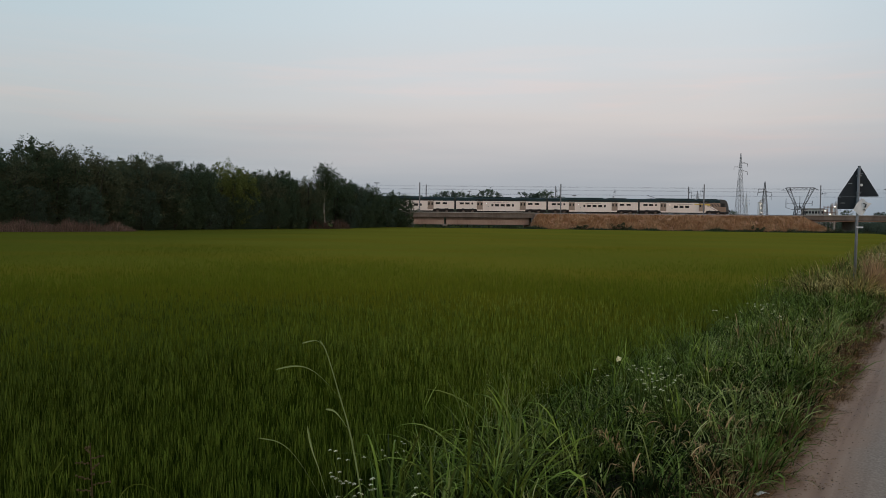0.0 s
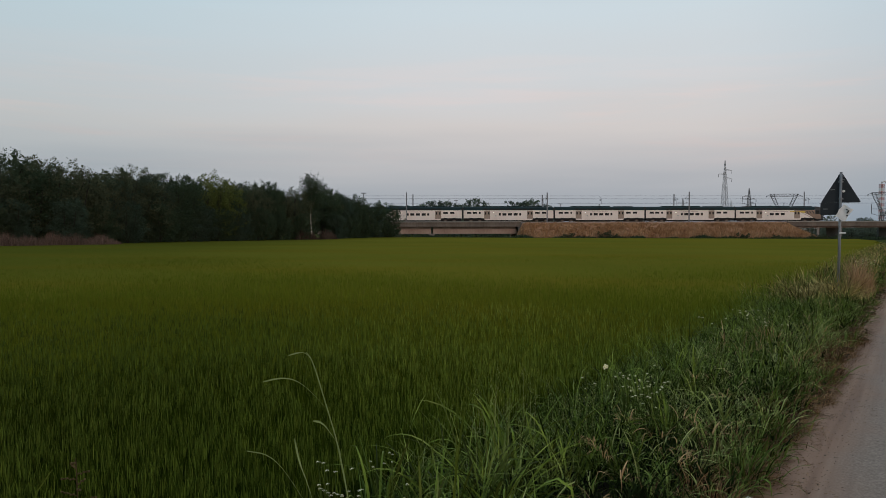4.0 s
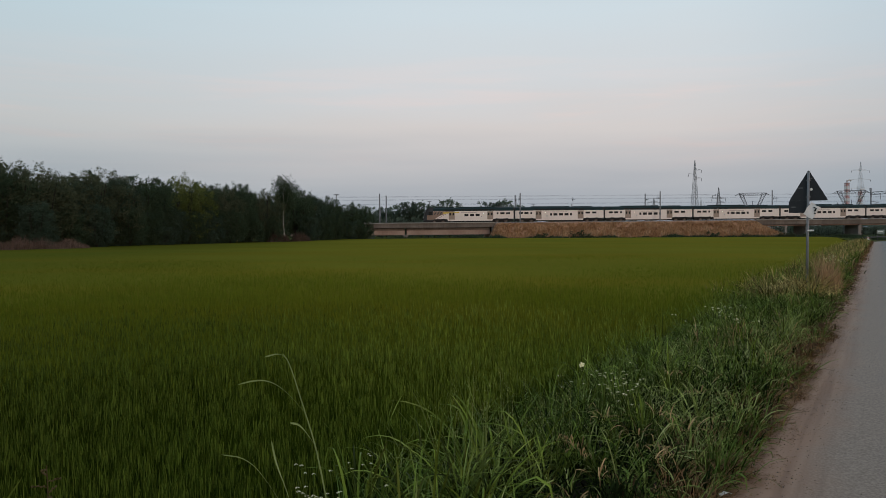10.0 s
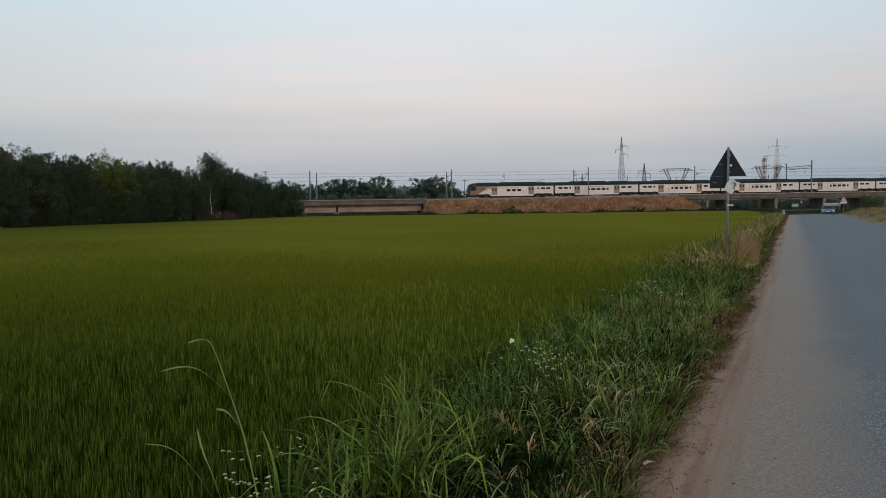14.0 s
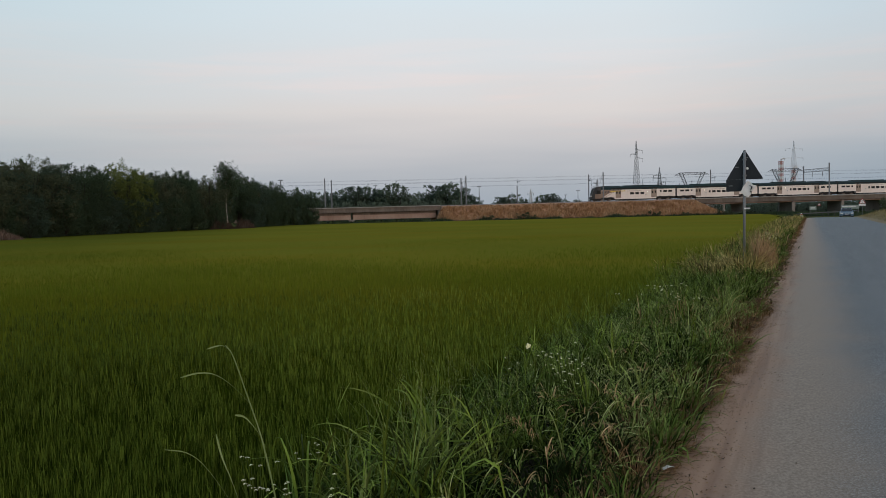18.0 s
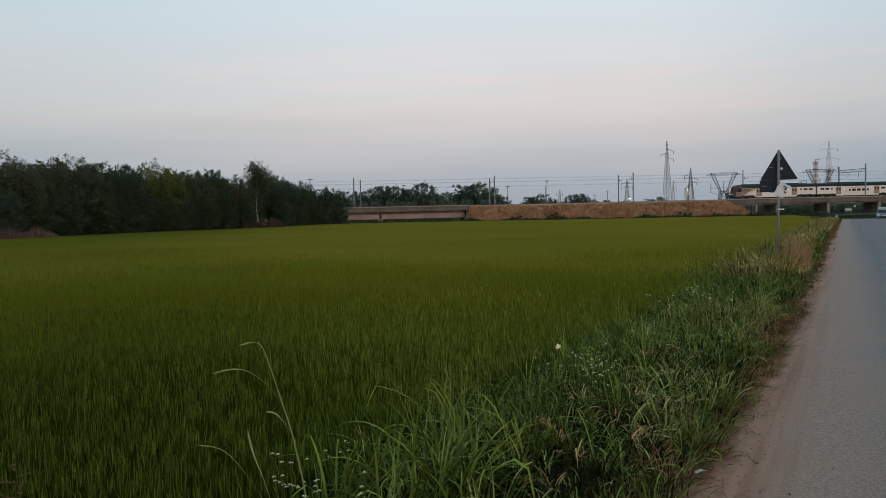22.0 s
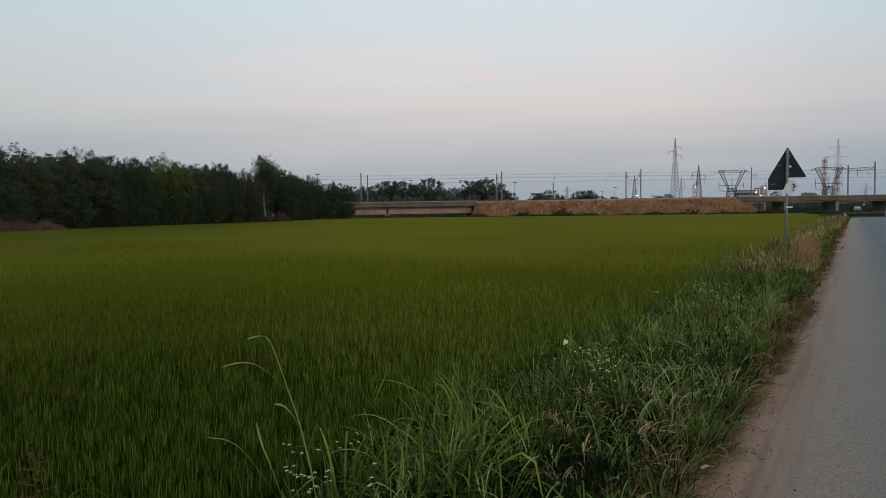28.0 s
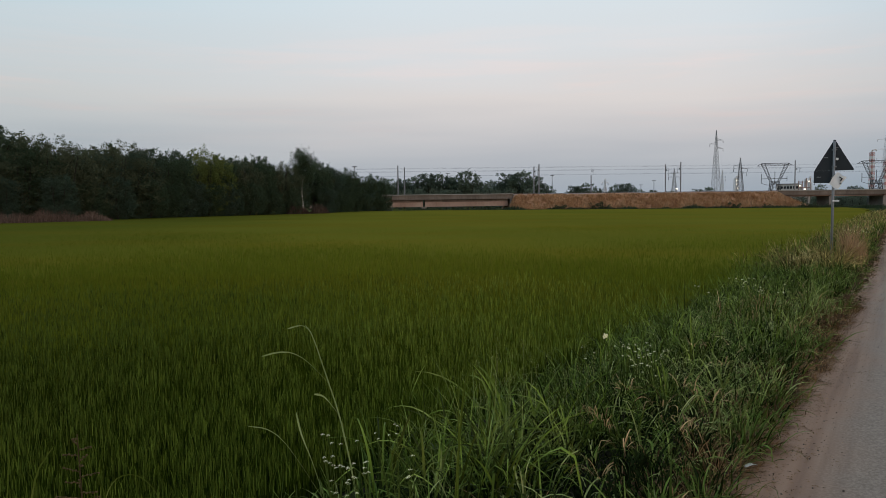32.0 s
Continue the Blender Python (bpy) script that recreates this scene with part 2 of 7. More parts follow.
FRESH = leafy("fresh_grass", [(0.036, 0.060, 0.007), (0.109, 0.148, 0.020), (0.255, 0.290, 0.068)], 0.85, 1.2, 0.10, 0.04, 0.5)
STALK = leafy("pale_stalk", [(0.24, 0.30, 0.10), (0.29, 0.35, 0.125), (0.35, 0.40, 0.165)], 0.2, 3.0, 0.25, 0.12, 0.5)
# for pale seed heads, and for arching blades with sky-lit highlights painted in
PALE_BLADES = leafy("pale_blades", [(0.20, 0.235, 0.066), (0.29, 0.32, 0.105), (0.42, 0.43, 0.17)], 0.4, 1.5, 0.12, 0.05, 0.5)
STRAW = leafy("straw", [(0.30, 0.185, 0.082), (0.43, 0.285, 0.138), (0.58, 0.42, 0.225)], 0.4, 1.0, 0.12, 0.0)
BROWN = leafy("withered_grass", [(0.075, 0.040, 0.017), (0.165, 0.092, 0.042), (0.33, 0.205, 0.110)], 0.8, 1.0, 0.1, 0.0)
BANK_SOIL = material("bank_soil", [(0.30, 0.155, 0.088), (0.39, 0.215, 0.128), (0.47, 0.28, 0.175)], 0.3, 0.95, fine=2.5, bump=0.4, spec=0.05)
CONCRETE = material("weathered_concrete", [(0.16, 0.14, 0.125), (0.22, 0.195, 0.175), (0.29, 0.255, 0.23)], 0.25, 0.9, fine=4.0, stretch=(1, 1, 0.35), spec=0.15)
DECK = material("stained_concrete", [(0.105, 0.085, 0.070), (0.150, 0.122, 0.102), (0.205, 0.168, 0.142)], 0.35, 0.9, fine=3.0, stretch=(1, 1, 0.3), spec=0.1)
KERB = material("pale_edge_concrete", [(0.26, 0.245, 0.22), (0.34, 0.32, 0.29)], 0.4, 0.9, fine=4.0, stretch=(1, 1, 0.35), spec=0.1)
GIRDER = material("girder_concrete", [(0.25, 0.165, 0.128), (0.33, 0.228, 0.183), (0.40, 0.295, 0.238)], 0.2, 0.9, fine=4.0, stretch=(1, 1, 0.3), spec=0.15)
BALLAST = material("ballast", [(0.14, 0.12, 0.105), (0.22, 0.20, 0.18), (0.30, 0.27, 0.24)], 1.5, 0.95, fine=9.0, bump=0.6)
STEEL = material("galvanised_steel", [(0.22, 0.23, 0.24), (0.30, 0.31, 0.32)], 2.0, 0.5, 0.6, 0.05)
DARK_STEEL = material("dark_steel", [(0.050, 0.053, 0.057), (0.085, 0.089, 0.093)], 0.8, 0.6, 0.4, 0.05)
MAST_STEEL = material("mast_steel", [(0.15, 0.155, 0.165), (0.21, 0.215, 0.225)], 0.8, 0.7, 0.1, 0.05, spec=0.2)
RAIL_STEEL = material("rail_steel", [(0.10, 0.07, 0.05), (0.17, 0.12, 0.09)], 2.0, 0.5, 0.5, 0.05)
SIGN_BACK = material("sign_back", [(0.016, 0.019, 0.022), (0.024, 0.028, 0.032)], 3.0, 0.55, 0.0, 0.03)
SIGN_WHITE = material("sign_white", [(0.68, 0.65, 0.62), (0.80, 0.77, 0.74)], 5.0, 0.5, 0.0, 0.02)
SIGN_RED = material("sign_red", [(0.30, 0.055, 0.045), (0.38, 0.075, 0.06)], 3.0, 0.6, 0.0, 0.02)
BLACK = material("black_paint", [(0.012, 0.012, 0.013), (0.02, 0.02, 0.021)], 3.0, 0.5)
POLE = material("zinc_pole", [(0.17, 0.175, 0.18), (0.24, 0.245, 0.25)], 6.0, 0.55, 0.3, 0.03, stretch=(1, 1, 0.2))
TRAIN_WHITE = material("train_white", [(0.68, 0.575, 0.51), (0.76, 0.655, 0.585), (0.81, 0.71, 0.635)], 0.35, 0.5, 0.0, 0.0, fine=5.0, stretch=(1, 1, 0.3), spec=0.2)
TRAIN_GREY = material("train_grey", [(0.36, 0.35, 0.34), (0.43, 0.42, 0.41)], 0.4, 0.45, 0.0, 0.0)
TRAIN_GREEN = material("train_green", [(0.010, 0.024, 0.026), (0.018, 0.039, 0.040)], 0.3, 0.55, 0.0, 0.0, fine=4.0, spec=0.12)
TRAIN_DOOR = material("train_door", [(0.27, 0.20, 0.155), (0.34, 0.26, 0.205)], 0.6, 0.5, 0.0, 0.0, spec=0.2)
TRAIN_UNDER = material("train_under", [(0.014, 0.013, 0.013), (0.03, 0.027, 0.025)], 1.0, 0.8)
TRAIN_CAB = material("train_cab", [(0.205, 0.135, 0.098), (0.27, 0.182, 0.134)], 0.5, 0.45, 0.0, 0.0, spec=0.2)
YELLOW = material("yellow_band", [(0.62, 0.44, 0.06), (0.70, 0.50, 0.08)], 1.0, 0.45, 0.0, 0.0)
WHEEL = material("wheel_steel", [(0.13, 0.105, 0.09), (0.24, 0.20, 0.175)], 2.0, 0.6, 0.3)
GLASS = material("dark_glass", [(0.02, 0.022, 0.024), (0.03, 0.032, 0.035)], 1.0, 0.25, 0.0, 0.0, spec=0.3)
BARK = material("bark", [(0.022, 0.019, 0.015), (0.04, 0.034, 0.027)], 3.0, 0.95, fine=20.0, bump=0.4)
TRAIN_GLASS = material("train_glass", [(0.016, 0.016, 0.016), (0.028, 0.026, 0.024)], 1.0, 0.5, 0.0, 0.0, spec=0.08)
DRY_BANK = material("dry_bank_soil", [(0.18, 0.126, 0.074), (0.26, 0.188, 0.112), (0.35, 0.26, 0.16)], 0.5, 0.95, fine=5.0, bump=0.4, spec=0.03)
PALE_BARK = material("pale_bark", [(0.30, 0.275, 0.24), (0.46, 0.43, 0.385)], 3.0, 0.9, fine=20.0, bump=0.3)
LEAF_DARK = leafy("leaf_dark", [(0.039, 0.059, 0.035), (0.057, 0.081, 0.045), (0.083, 0.108, 0.061)], 0.10, 0.3, 0.42, 0.0)
LEAF_OLIVE = leafy("leaf_olive", [(0.063, 0.073, 0.041), (0.088, 0.098, 0.055), (0.123, 0.129, 0.073)], 0.10, 0.3, 0.42, 0.0)
LEAF_YELLOW = leafy("leaf_yellow", [(0.088, 0.108, 0.031), (0.125, 0.146, 0.041), (0.177, 0.190, 0.057)], 0.10, 0.3, 0.42, 0.0)
LEAF_BLUE = leafy("leaf_blue_green", [(0.046, 0.068, 0.047), (0.066, 0.094, 0.063), (0.093, 0.123, 0.080)], 0.10, 0.3, 0.42, 0.0)
PETAL = material("petals", [(0.84, 0.78, 0.45), (0.92, 0.86, 0.54)], 9.0, 0.7, 0.0, 0.0)
PAPER = material("paper", [(0.80, 0.74, 0.66), (0.90, 0.85, 0.77)], 9.0, 0.7)
BLUE_CAR = material("car_paint", [(0.10, 0.15, 0.195), (0.125, 0.18, 0.235)], 1.0, 0.3, 0.3, 0.0, spec=0.5)
RUBBER = material("rubber", [(0.015, 0.015, 0.015), (0.025, 0.025, 0.025)], 3.0, 0.9)
PALE_WALL = material("pale_wall", [(0.50, 0.46, 0.42), (0.60, 0.55, 0.50)], 0.3, 0.85, fine=3.0)
TOWER_RED = material("tower_red", [(0.44, 0.235, 0.225), (0.50, 0.275, 0.262)], 0.5, 0.8)
TOWER_WHITE = material("tower_white", [(0.55, 0.53, 0.51), (0.63, 0.61, 0.59)], 0.5, 0.7)
LAMP_WHITE = glowing("lamp_white", (1.0, 0.90, 0.76), 1.6)

# ---- geometry helpers ----
def box(bm, x0, x1, y0, y1, z0, z1, m=None):
    vs = [bm.verts.new((x, y, z) if m is None else m @ Vector((x, y, z))) for x in (x0, x1) for y in (y0, y1) for z in (z0, z1)]
    for f in ((0, 1, 3, 2), (4, 6, 7, 5), (0, 4, 5, 1), (2, 3, 7, 6), (0, 2, 6, 4), (1, 5, 7, 3)):
        bm.faces.new([vs[i] for i in f])
    return bm


def beam(bm, a, b, w, h=None):
    """A square bar from a to b."""
    a, b = Vector(a), Vector(b)
    q = (b - a).to_track_quat("Z", "Y").to_matrix().to_4x4()
    h = h or w
    return box(bm, -w / 2, w / 2, -h / 2, h / 2, 0, (b - a).length, Matrix.Translation(a) @ q)


def tube(bm, pts, radii, seg=8):
    """A round bar through points, with a radius at each."""
    rings = []
    for i, p in enumerate(pts):
        d = Vector(pts[min(i + 1, len(pts) - 1)]) - Vector(pts[max(i - 1, 0)])
        q = d.to_track_quat("Z", "Y").to_matrix()
        rings.append([bm.verts.new(Vector(p) + q @ Vector((radii[i] * math.cos(2 * math.pi * k / seg), radii[i] * math.sin(2 * math.pi * k / seg), 0))) for k in range(seg)])
    for a, b in zip(rings, rings[1:]):
        for k in range(seg):
            bm.faces.new((a[k], a[(k + 1) % seg], b[(k + 1) % seg], b[k]))
    bm.faces.new(rings[0][::-1])
    bm.faces.new(rings[-1])
    return bm


def prism(bm, outline, axis, lo, hi):
    """An outline of two coordinates pushed along an axis from lo to hi."""
    def at(p, v):
        return {"x": (v, p[0], p[1]), "y": (p[0], v, p[1]), "z": (p[0], p[1], v)}[axis]
    a, b = [bm.verts.new(at(p, lo)) for p in outline], [bm.verts.new(at(p, hi)) for p in outline]
    bm.faces.new(a[::-1])
    bm.faces.new(b)
    for i in range(len(a)):
        j = (i + 1) % len(a)
        bm.faces.new((a[i], a[j], b[j], b[i]))
    return bm


def part(name, bm, mat, parent=None, label="", smooth=False):
    me = bpy.data.meshes.new(name)
    bmesh.ops.recalc_face_normals(bm, faces=bm.faces)
    bm.to_mesh(me)
    bm.free()
    me.materials.append(mat)
    if smooth:
        me.polygons.foreach_set("use_smooth", [True] * len(me.polygons))
    ob = new(name, me)
    if parent:
        ob.parent = parent
    if label:
        tagged(ob, label)
    return ob


def thing(name, label, category, group="", m=None):
    ob = tagged(new(name), label, category, group)
    if m is not None:
        ob.matrix_basis = m
    return ob


def sheet(name, verts, faces, mat):
    """One mesh from arrays; all faces with as many corners."""
    verts, faces = np.asarray(verts, np.float32), np.asarray(faces, np.int32)
    me = bpy.data.meshes.new(name)
    me.vertices.add(len(verts))
    me.vertices.foreach_set("co", verts.ravel())
    k = faces.shape[1]
    me.loops.add(faces.size)
    me.loops.foreach_set("vertex_index", faces.ravel())
    me.polygons.add(len(faces))
    me.polygons.foreach_set("loop_start", np.arange(0, faces.size, k, dtype=np.int32))
    me.update(calc_edges=True)
    me.validate()
    me.materials.append(mat)
    return new(name, me)


def blades(rng, xy, z0, height, width, bend, seg=3, heading=None, twist=0.6):
    """Grass blades as tapering strips that arch over. All given per blade. Returns vertices and quads."""
    n = len(xy)
    a = rng.uniform(0, 2 * math.pi, n) if heading is None else heading
    across = a + math.pi / 2 + rng.uniform(-twist, twist, n)
    v = np.zeros((n, seg + 1, 2, 3), np.float32)
    reach, rise = np.zeros(n), np.zeros(n)
    for k in range(seg + 1):
        u = k / seg
        if k:
            # upright at the root, drooping towards the tip
            ang = bend * ((k - 0.5) / seg) ** 1.4 * 1.15
            reach, rise = reach + height / seg * np.sin(ang), rise + height / seg * np.cos(ang)
        w = width * (1 - u**2.2) ** 0.8 * 0.5 + width * 0.03
        for side, s in enumerate((-1, 1)):
            v[:, k, side, 0] = xy[:, 0] + reach * np.cos(a) + s * w * np.cos(across)
            v[:, k, side, 1] = xy[:, 1] + reach * np.sin(a) + s * w * np.sin(across)
            v[:, k, side, 2] = z0 + rise
    base = (np.arange(n) * (seg + 1) * 2)[:, None]
    quads = np.concatenate([base + np.array([2 * k, 2 * k + 1, 2 * k + 3, 2 * k + 2]) for k in range(seg)], 1).reshape(-1, 4)
    return v.reshape(-1, 3), quads


def arching(rng, xy, z0, length, width, heading, lean, curl, fold, seg=7):
    """Broad keeled grass leaves that rise, arch over and may be kinked. All given per leaf. Returns vertices and quads."""
    n = len(xy)
    out = np.stack([np.cos(heading), np.sin(heading), np.zeros(n)], -1)
    across = np.stack([-np.sin(heading), np.cos(heading), np.zeros(n)], -1)
    up = np.array([0.0, 0.0, 1.0])
    p = np.concatenate([xy, np.broadcast_to(z0, (n,))[:, None]], 1)
    roll, kink = rng.uniform(-0.9, 0.9, n), rng.uniform(0.45, 0.8, n)
    v = np.zeros((n, seg + 1, 3, 3), np.float32)
    for k in range(seg + 1):
        u = k / seg
        ang = np.minimum(lean + curl * u**1.6 + fold * np.clip((u - kink) / 0.12, 0, 1), 2.9)
        way = out * np.sin(ang)[:, None] + up * np.cos(ang)[:, None]
        face = up * np.sin(ang)[:, None] - out * np.cos(ang)[:, None]
        if k:
            p = p + way * (length / seg)[:, None]
        side = across * np.cos(roll * u)[:, None] + face * np.sin(roll * u)[:, None]
        w = width * (min(1.0, 0.45 + 1.6 * u) * (1 - u**1.8) ** 0.75 * 0.5 + 0.02)
        v[:, k, 0], v[:, k, 1], v[:, k, 2] = p - side * w[:, None], p - face * (0.35 * w)[:, None], p + side * w[:, None]
    base = (np.arange(n) * (seg + 1) * 3)[:, None]
    quads = np.concatenate([base + np.array([3 * k + c, 3 * k + c + 1, 3 * k + c + 4, 3 * k + c + 3]) for k in range(seg) for c in (0, 1)], 1).reshape(-1, 4)
    return v.reshape(-1, 3), quads


def merged(lists):
    vs, fs, n = [], [], 0
    for v, f in lists:
        vs.append(v)
        fs.append(f + n)
        n += len(v)
    return np.concatenate(vs), np.concatenate(fs)


ROAD_TURN = radians(33.4)
ALONG = np.array([math.sin(ROAD_TURN), math.cos(ROAD_TURN)])
LEFT = np.array([-math.cos(ROAD_TURN), math.sin(ROAD_TURN)])


def by_road(s, o):
    """The ground place s metres along the road and o metres to its left, from the camera's feet."""
    return ALONG * s + LEFT * o


def polar(az, d):
    """The ground place at d metres, az degrees to the right of straight ahead."""
    return d * math.sin(radians(az)), d * math.cos(radians(az))


def rail_z(x):
    return 4.25 + 0.0040 * x

# ---- ground, field, road ----
FIELD_EDGE = [(-62.0, 40.0), (-50.0, 78.0), (-38.0, 108.0), (-24.0, 158.0), (-10.0, 196.0), (12.0, 198.0), (45.0, 188.0), (75.0, 184.0), (104.0, 178.0), (91.0, 149.0)]


def build_ground():
    xs = np.concatenate([-np.geomspace(3000, 60, 14), np.linspace(-50, 260, 40), np.geomspace(280, 3000, 12)])
    ys = np.concatenate([-np.geomspace(2500, 20, 10), np.linspace(-10, 300, 44), np.geomspace(320, 4000, 14)])
    gx, gy = np.meshgrid(xs, ys)
    s, o = gx * ALONG[0] + gy * ALONG[1], gx * LEFT[0] + gy * LEFT[1]
    z = np.full(gx.shape, -0.62)
    z = np.where((np.abs(o + 2.4) < 9) & (s < 125), -0.3, z)
    v = np.stack([gx, gy, z], -1).reshape(-1, 3)
    nx, ny = len(xs), len(ys)
    i = (np.arange(ny - 1)[:, None] * nx + np.arange(nx - 1)).ravel()
    tagged(sheet("ground", v, np.stack([i, i + 1, i + nx + 1, i + nx], 1), FAR_GROUND), "flat dull green farmland reaching the horizon", "ground", kind="structure")


def inside(points, poly):
    x, y = points[:, 0], points[:, 1]
    hit = np.zeros(len(points), bool)
    for (x0, y0), (x1, y1) in zip(poly, poly[1:] + poly[:1]):
        cross = (y0 > y) != (y1 > y)
        hit ^= cross & (x < (x1 - x0) * (y - y0) / (y1 - y0 + 1e-9) + x0)
    return hit


VERGE_WIDTH = 3.0


def rice_polygon():
    near, mid = by_road(-6, VERGE_WIDTH), by_road(118, VERGE_WIDTH)
    return [(-40.0, -4.0)] + FIELD_EDGE + [tuple(mid), tuple(near)]


def build_rice():
    rng = np.random.default_rng(3)
    poly = rice_polygon()
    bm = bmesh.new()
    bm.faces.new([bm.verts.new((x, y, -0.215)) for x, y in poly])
    tagged(part("rice_bed", bm, RICE_BED), "dark wet bed of a flat paddy field, shade between the blades painted in", "paddy bed", kind="structure")
    # the closed canopy farther out, where single plants no longer show
    step = 1.1
    gs, go = np.meshgrid(np.arange(-20, 210, step), np.arange(VERGE_WIDTH + 0.06, 200, step))
    c = np.stack([gs.ravel(), go.ravel()], -1)
    turn = np.stack([ALONG, LEFT])
    far_cell = np.hypot(c[:, 0], c[:, 1]) > 9
    for dx, dy in ((0, 0), (step, 0), (0, step), (step, step)):
        far_cell &= inside((c + (dx, dy)) @ turn, poly)
    c = c[far_cell]
    quad = np.stack([c, c + (step, 0), c + (step, step), c + (0, step)], 1).reshape(-1, 2) @ turn
    lift = -0.012 + 0.02 * np.sin(quad[:, 0] * 0.4) * np.sin(quad[:, 1] * 0.27) + np.interp(np.hypot(quad[:, 0], quad[:, 1]), [9, 14, 24, 42, 70], [-0.24, -0.20, -0.10, -0.03, 0.0])
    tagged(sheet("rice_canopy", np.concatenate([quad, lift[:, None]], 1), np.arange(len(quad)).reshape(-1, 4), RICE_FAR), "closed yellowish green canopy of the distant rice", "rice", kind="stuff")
    def ring(near, far, hills, per, wide, seg, lo, hi, bend, fade_in=True, root=0.0):
        """Blades in clumps over a ring of the field. hills: clumps to the square metre; lo, hi: heights as parts of the crop's; root: where on the stem they branch off."""
        n = int(math.pi * (far**2 - near**2) * 80 / 360 * hills)
        d, az = np.sqrt(rng.uniform(near**2, far**2, n)), np.radians(rng.uniform(-42, 38, n))
        xy = np.stack([d * np.sin(az), d * np.cos(az)], -1)
        thin = rng.random(n) < np.clip((far - d) / (0.45 * far), 0, 1)
        if fade_in:
            thin &= rng.random(n) < np.clip((d - near) / (0.35 * near), 0, 1)
        xy = np.repeat(xy[inside(xy, poly) & thin], per, 0)
        n = len(xy)
        xy = xy + rng.normal(0, 0.022 + wide, (n, 2))
        wave = 0.04 * np.sin(xy[:, 0] * 0.23 + xy[:, 1] * 0.11) + 0.03 * np.sin(xy[:, 1] * 0.31 - xy[:, 0] * 0.07)
        h = np.repeat(rng.normal(0.255, 0.022, n // per), per) * rng.uniform(lo, hi, n) + 0.7 * wave
        return blades(rng, xy, -0.21 + root * h, (1 - root) * h, wide * rng.uniform(0.7, 1.3, n), rng.uniform(0.02, bend, n), seg)

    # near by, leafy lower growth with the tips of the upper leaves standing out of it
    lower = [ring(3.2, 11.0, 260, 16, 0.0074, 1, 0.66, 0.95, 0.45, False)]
    tagged(sheet("rice_plants", *merged(lower), RICE_SHADED), "dense upright green blades of young rice in a paddy, canopy shade in their colour", "rice", kind="stuff")
    upper = [ring(3.2, 11.0, 260, 5, 0.0056, 3, 0.86, 1.14, 0.8, False, 0.66), ring(7.5, 18.0, 125, 3, 0.0095, 2, 0.85, 1.16, 0.8, True, 0.6)]
    tagged(sheet("rice_tips", *merged(upper), RICE_TIPS_LIT), "yellowish green upper leaves of the young rice, lit glints in their pale colour", "rice", kind="stuff")
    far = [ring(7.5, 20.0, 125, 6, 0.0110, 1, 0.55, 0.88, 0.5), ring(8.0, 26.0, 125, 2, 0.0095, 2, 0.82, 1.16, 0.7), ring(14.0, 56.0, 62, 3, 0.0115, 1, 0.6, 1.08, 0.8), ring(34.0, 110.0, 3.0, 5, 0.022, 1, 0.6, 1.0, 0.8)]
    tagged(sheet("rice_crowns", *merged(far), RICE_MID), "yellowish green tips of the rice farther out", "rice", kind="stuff")


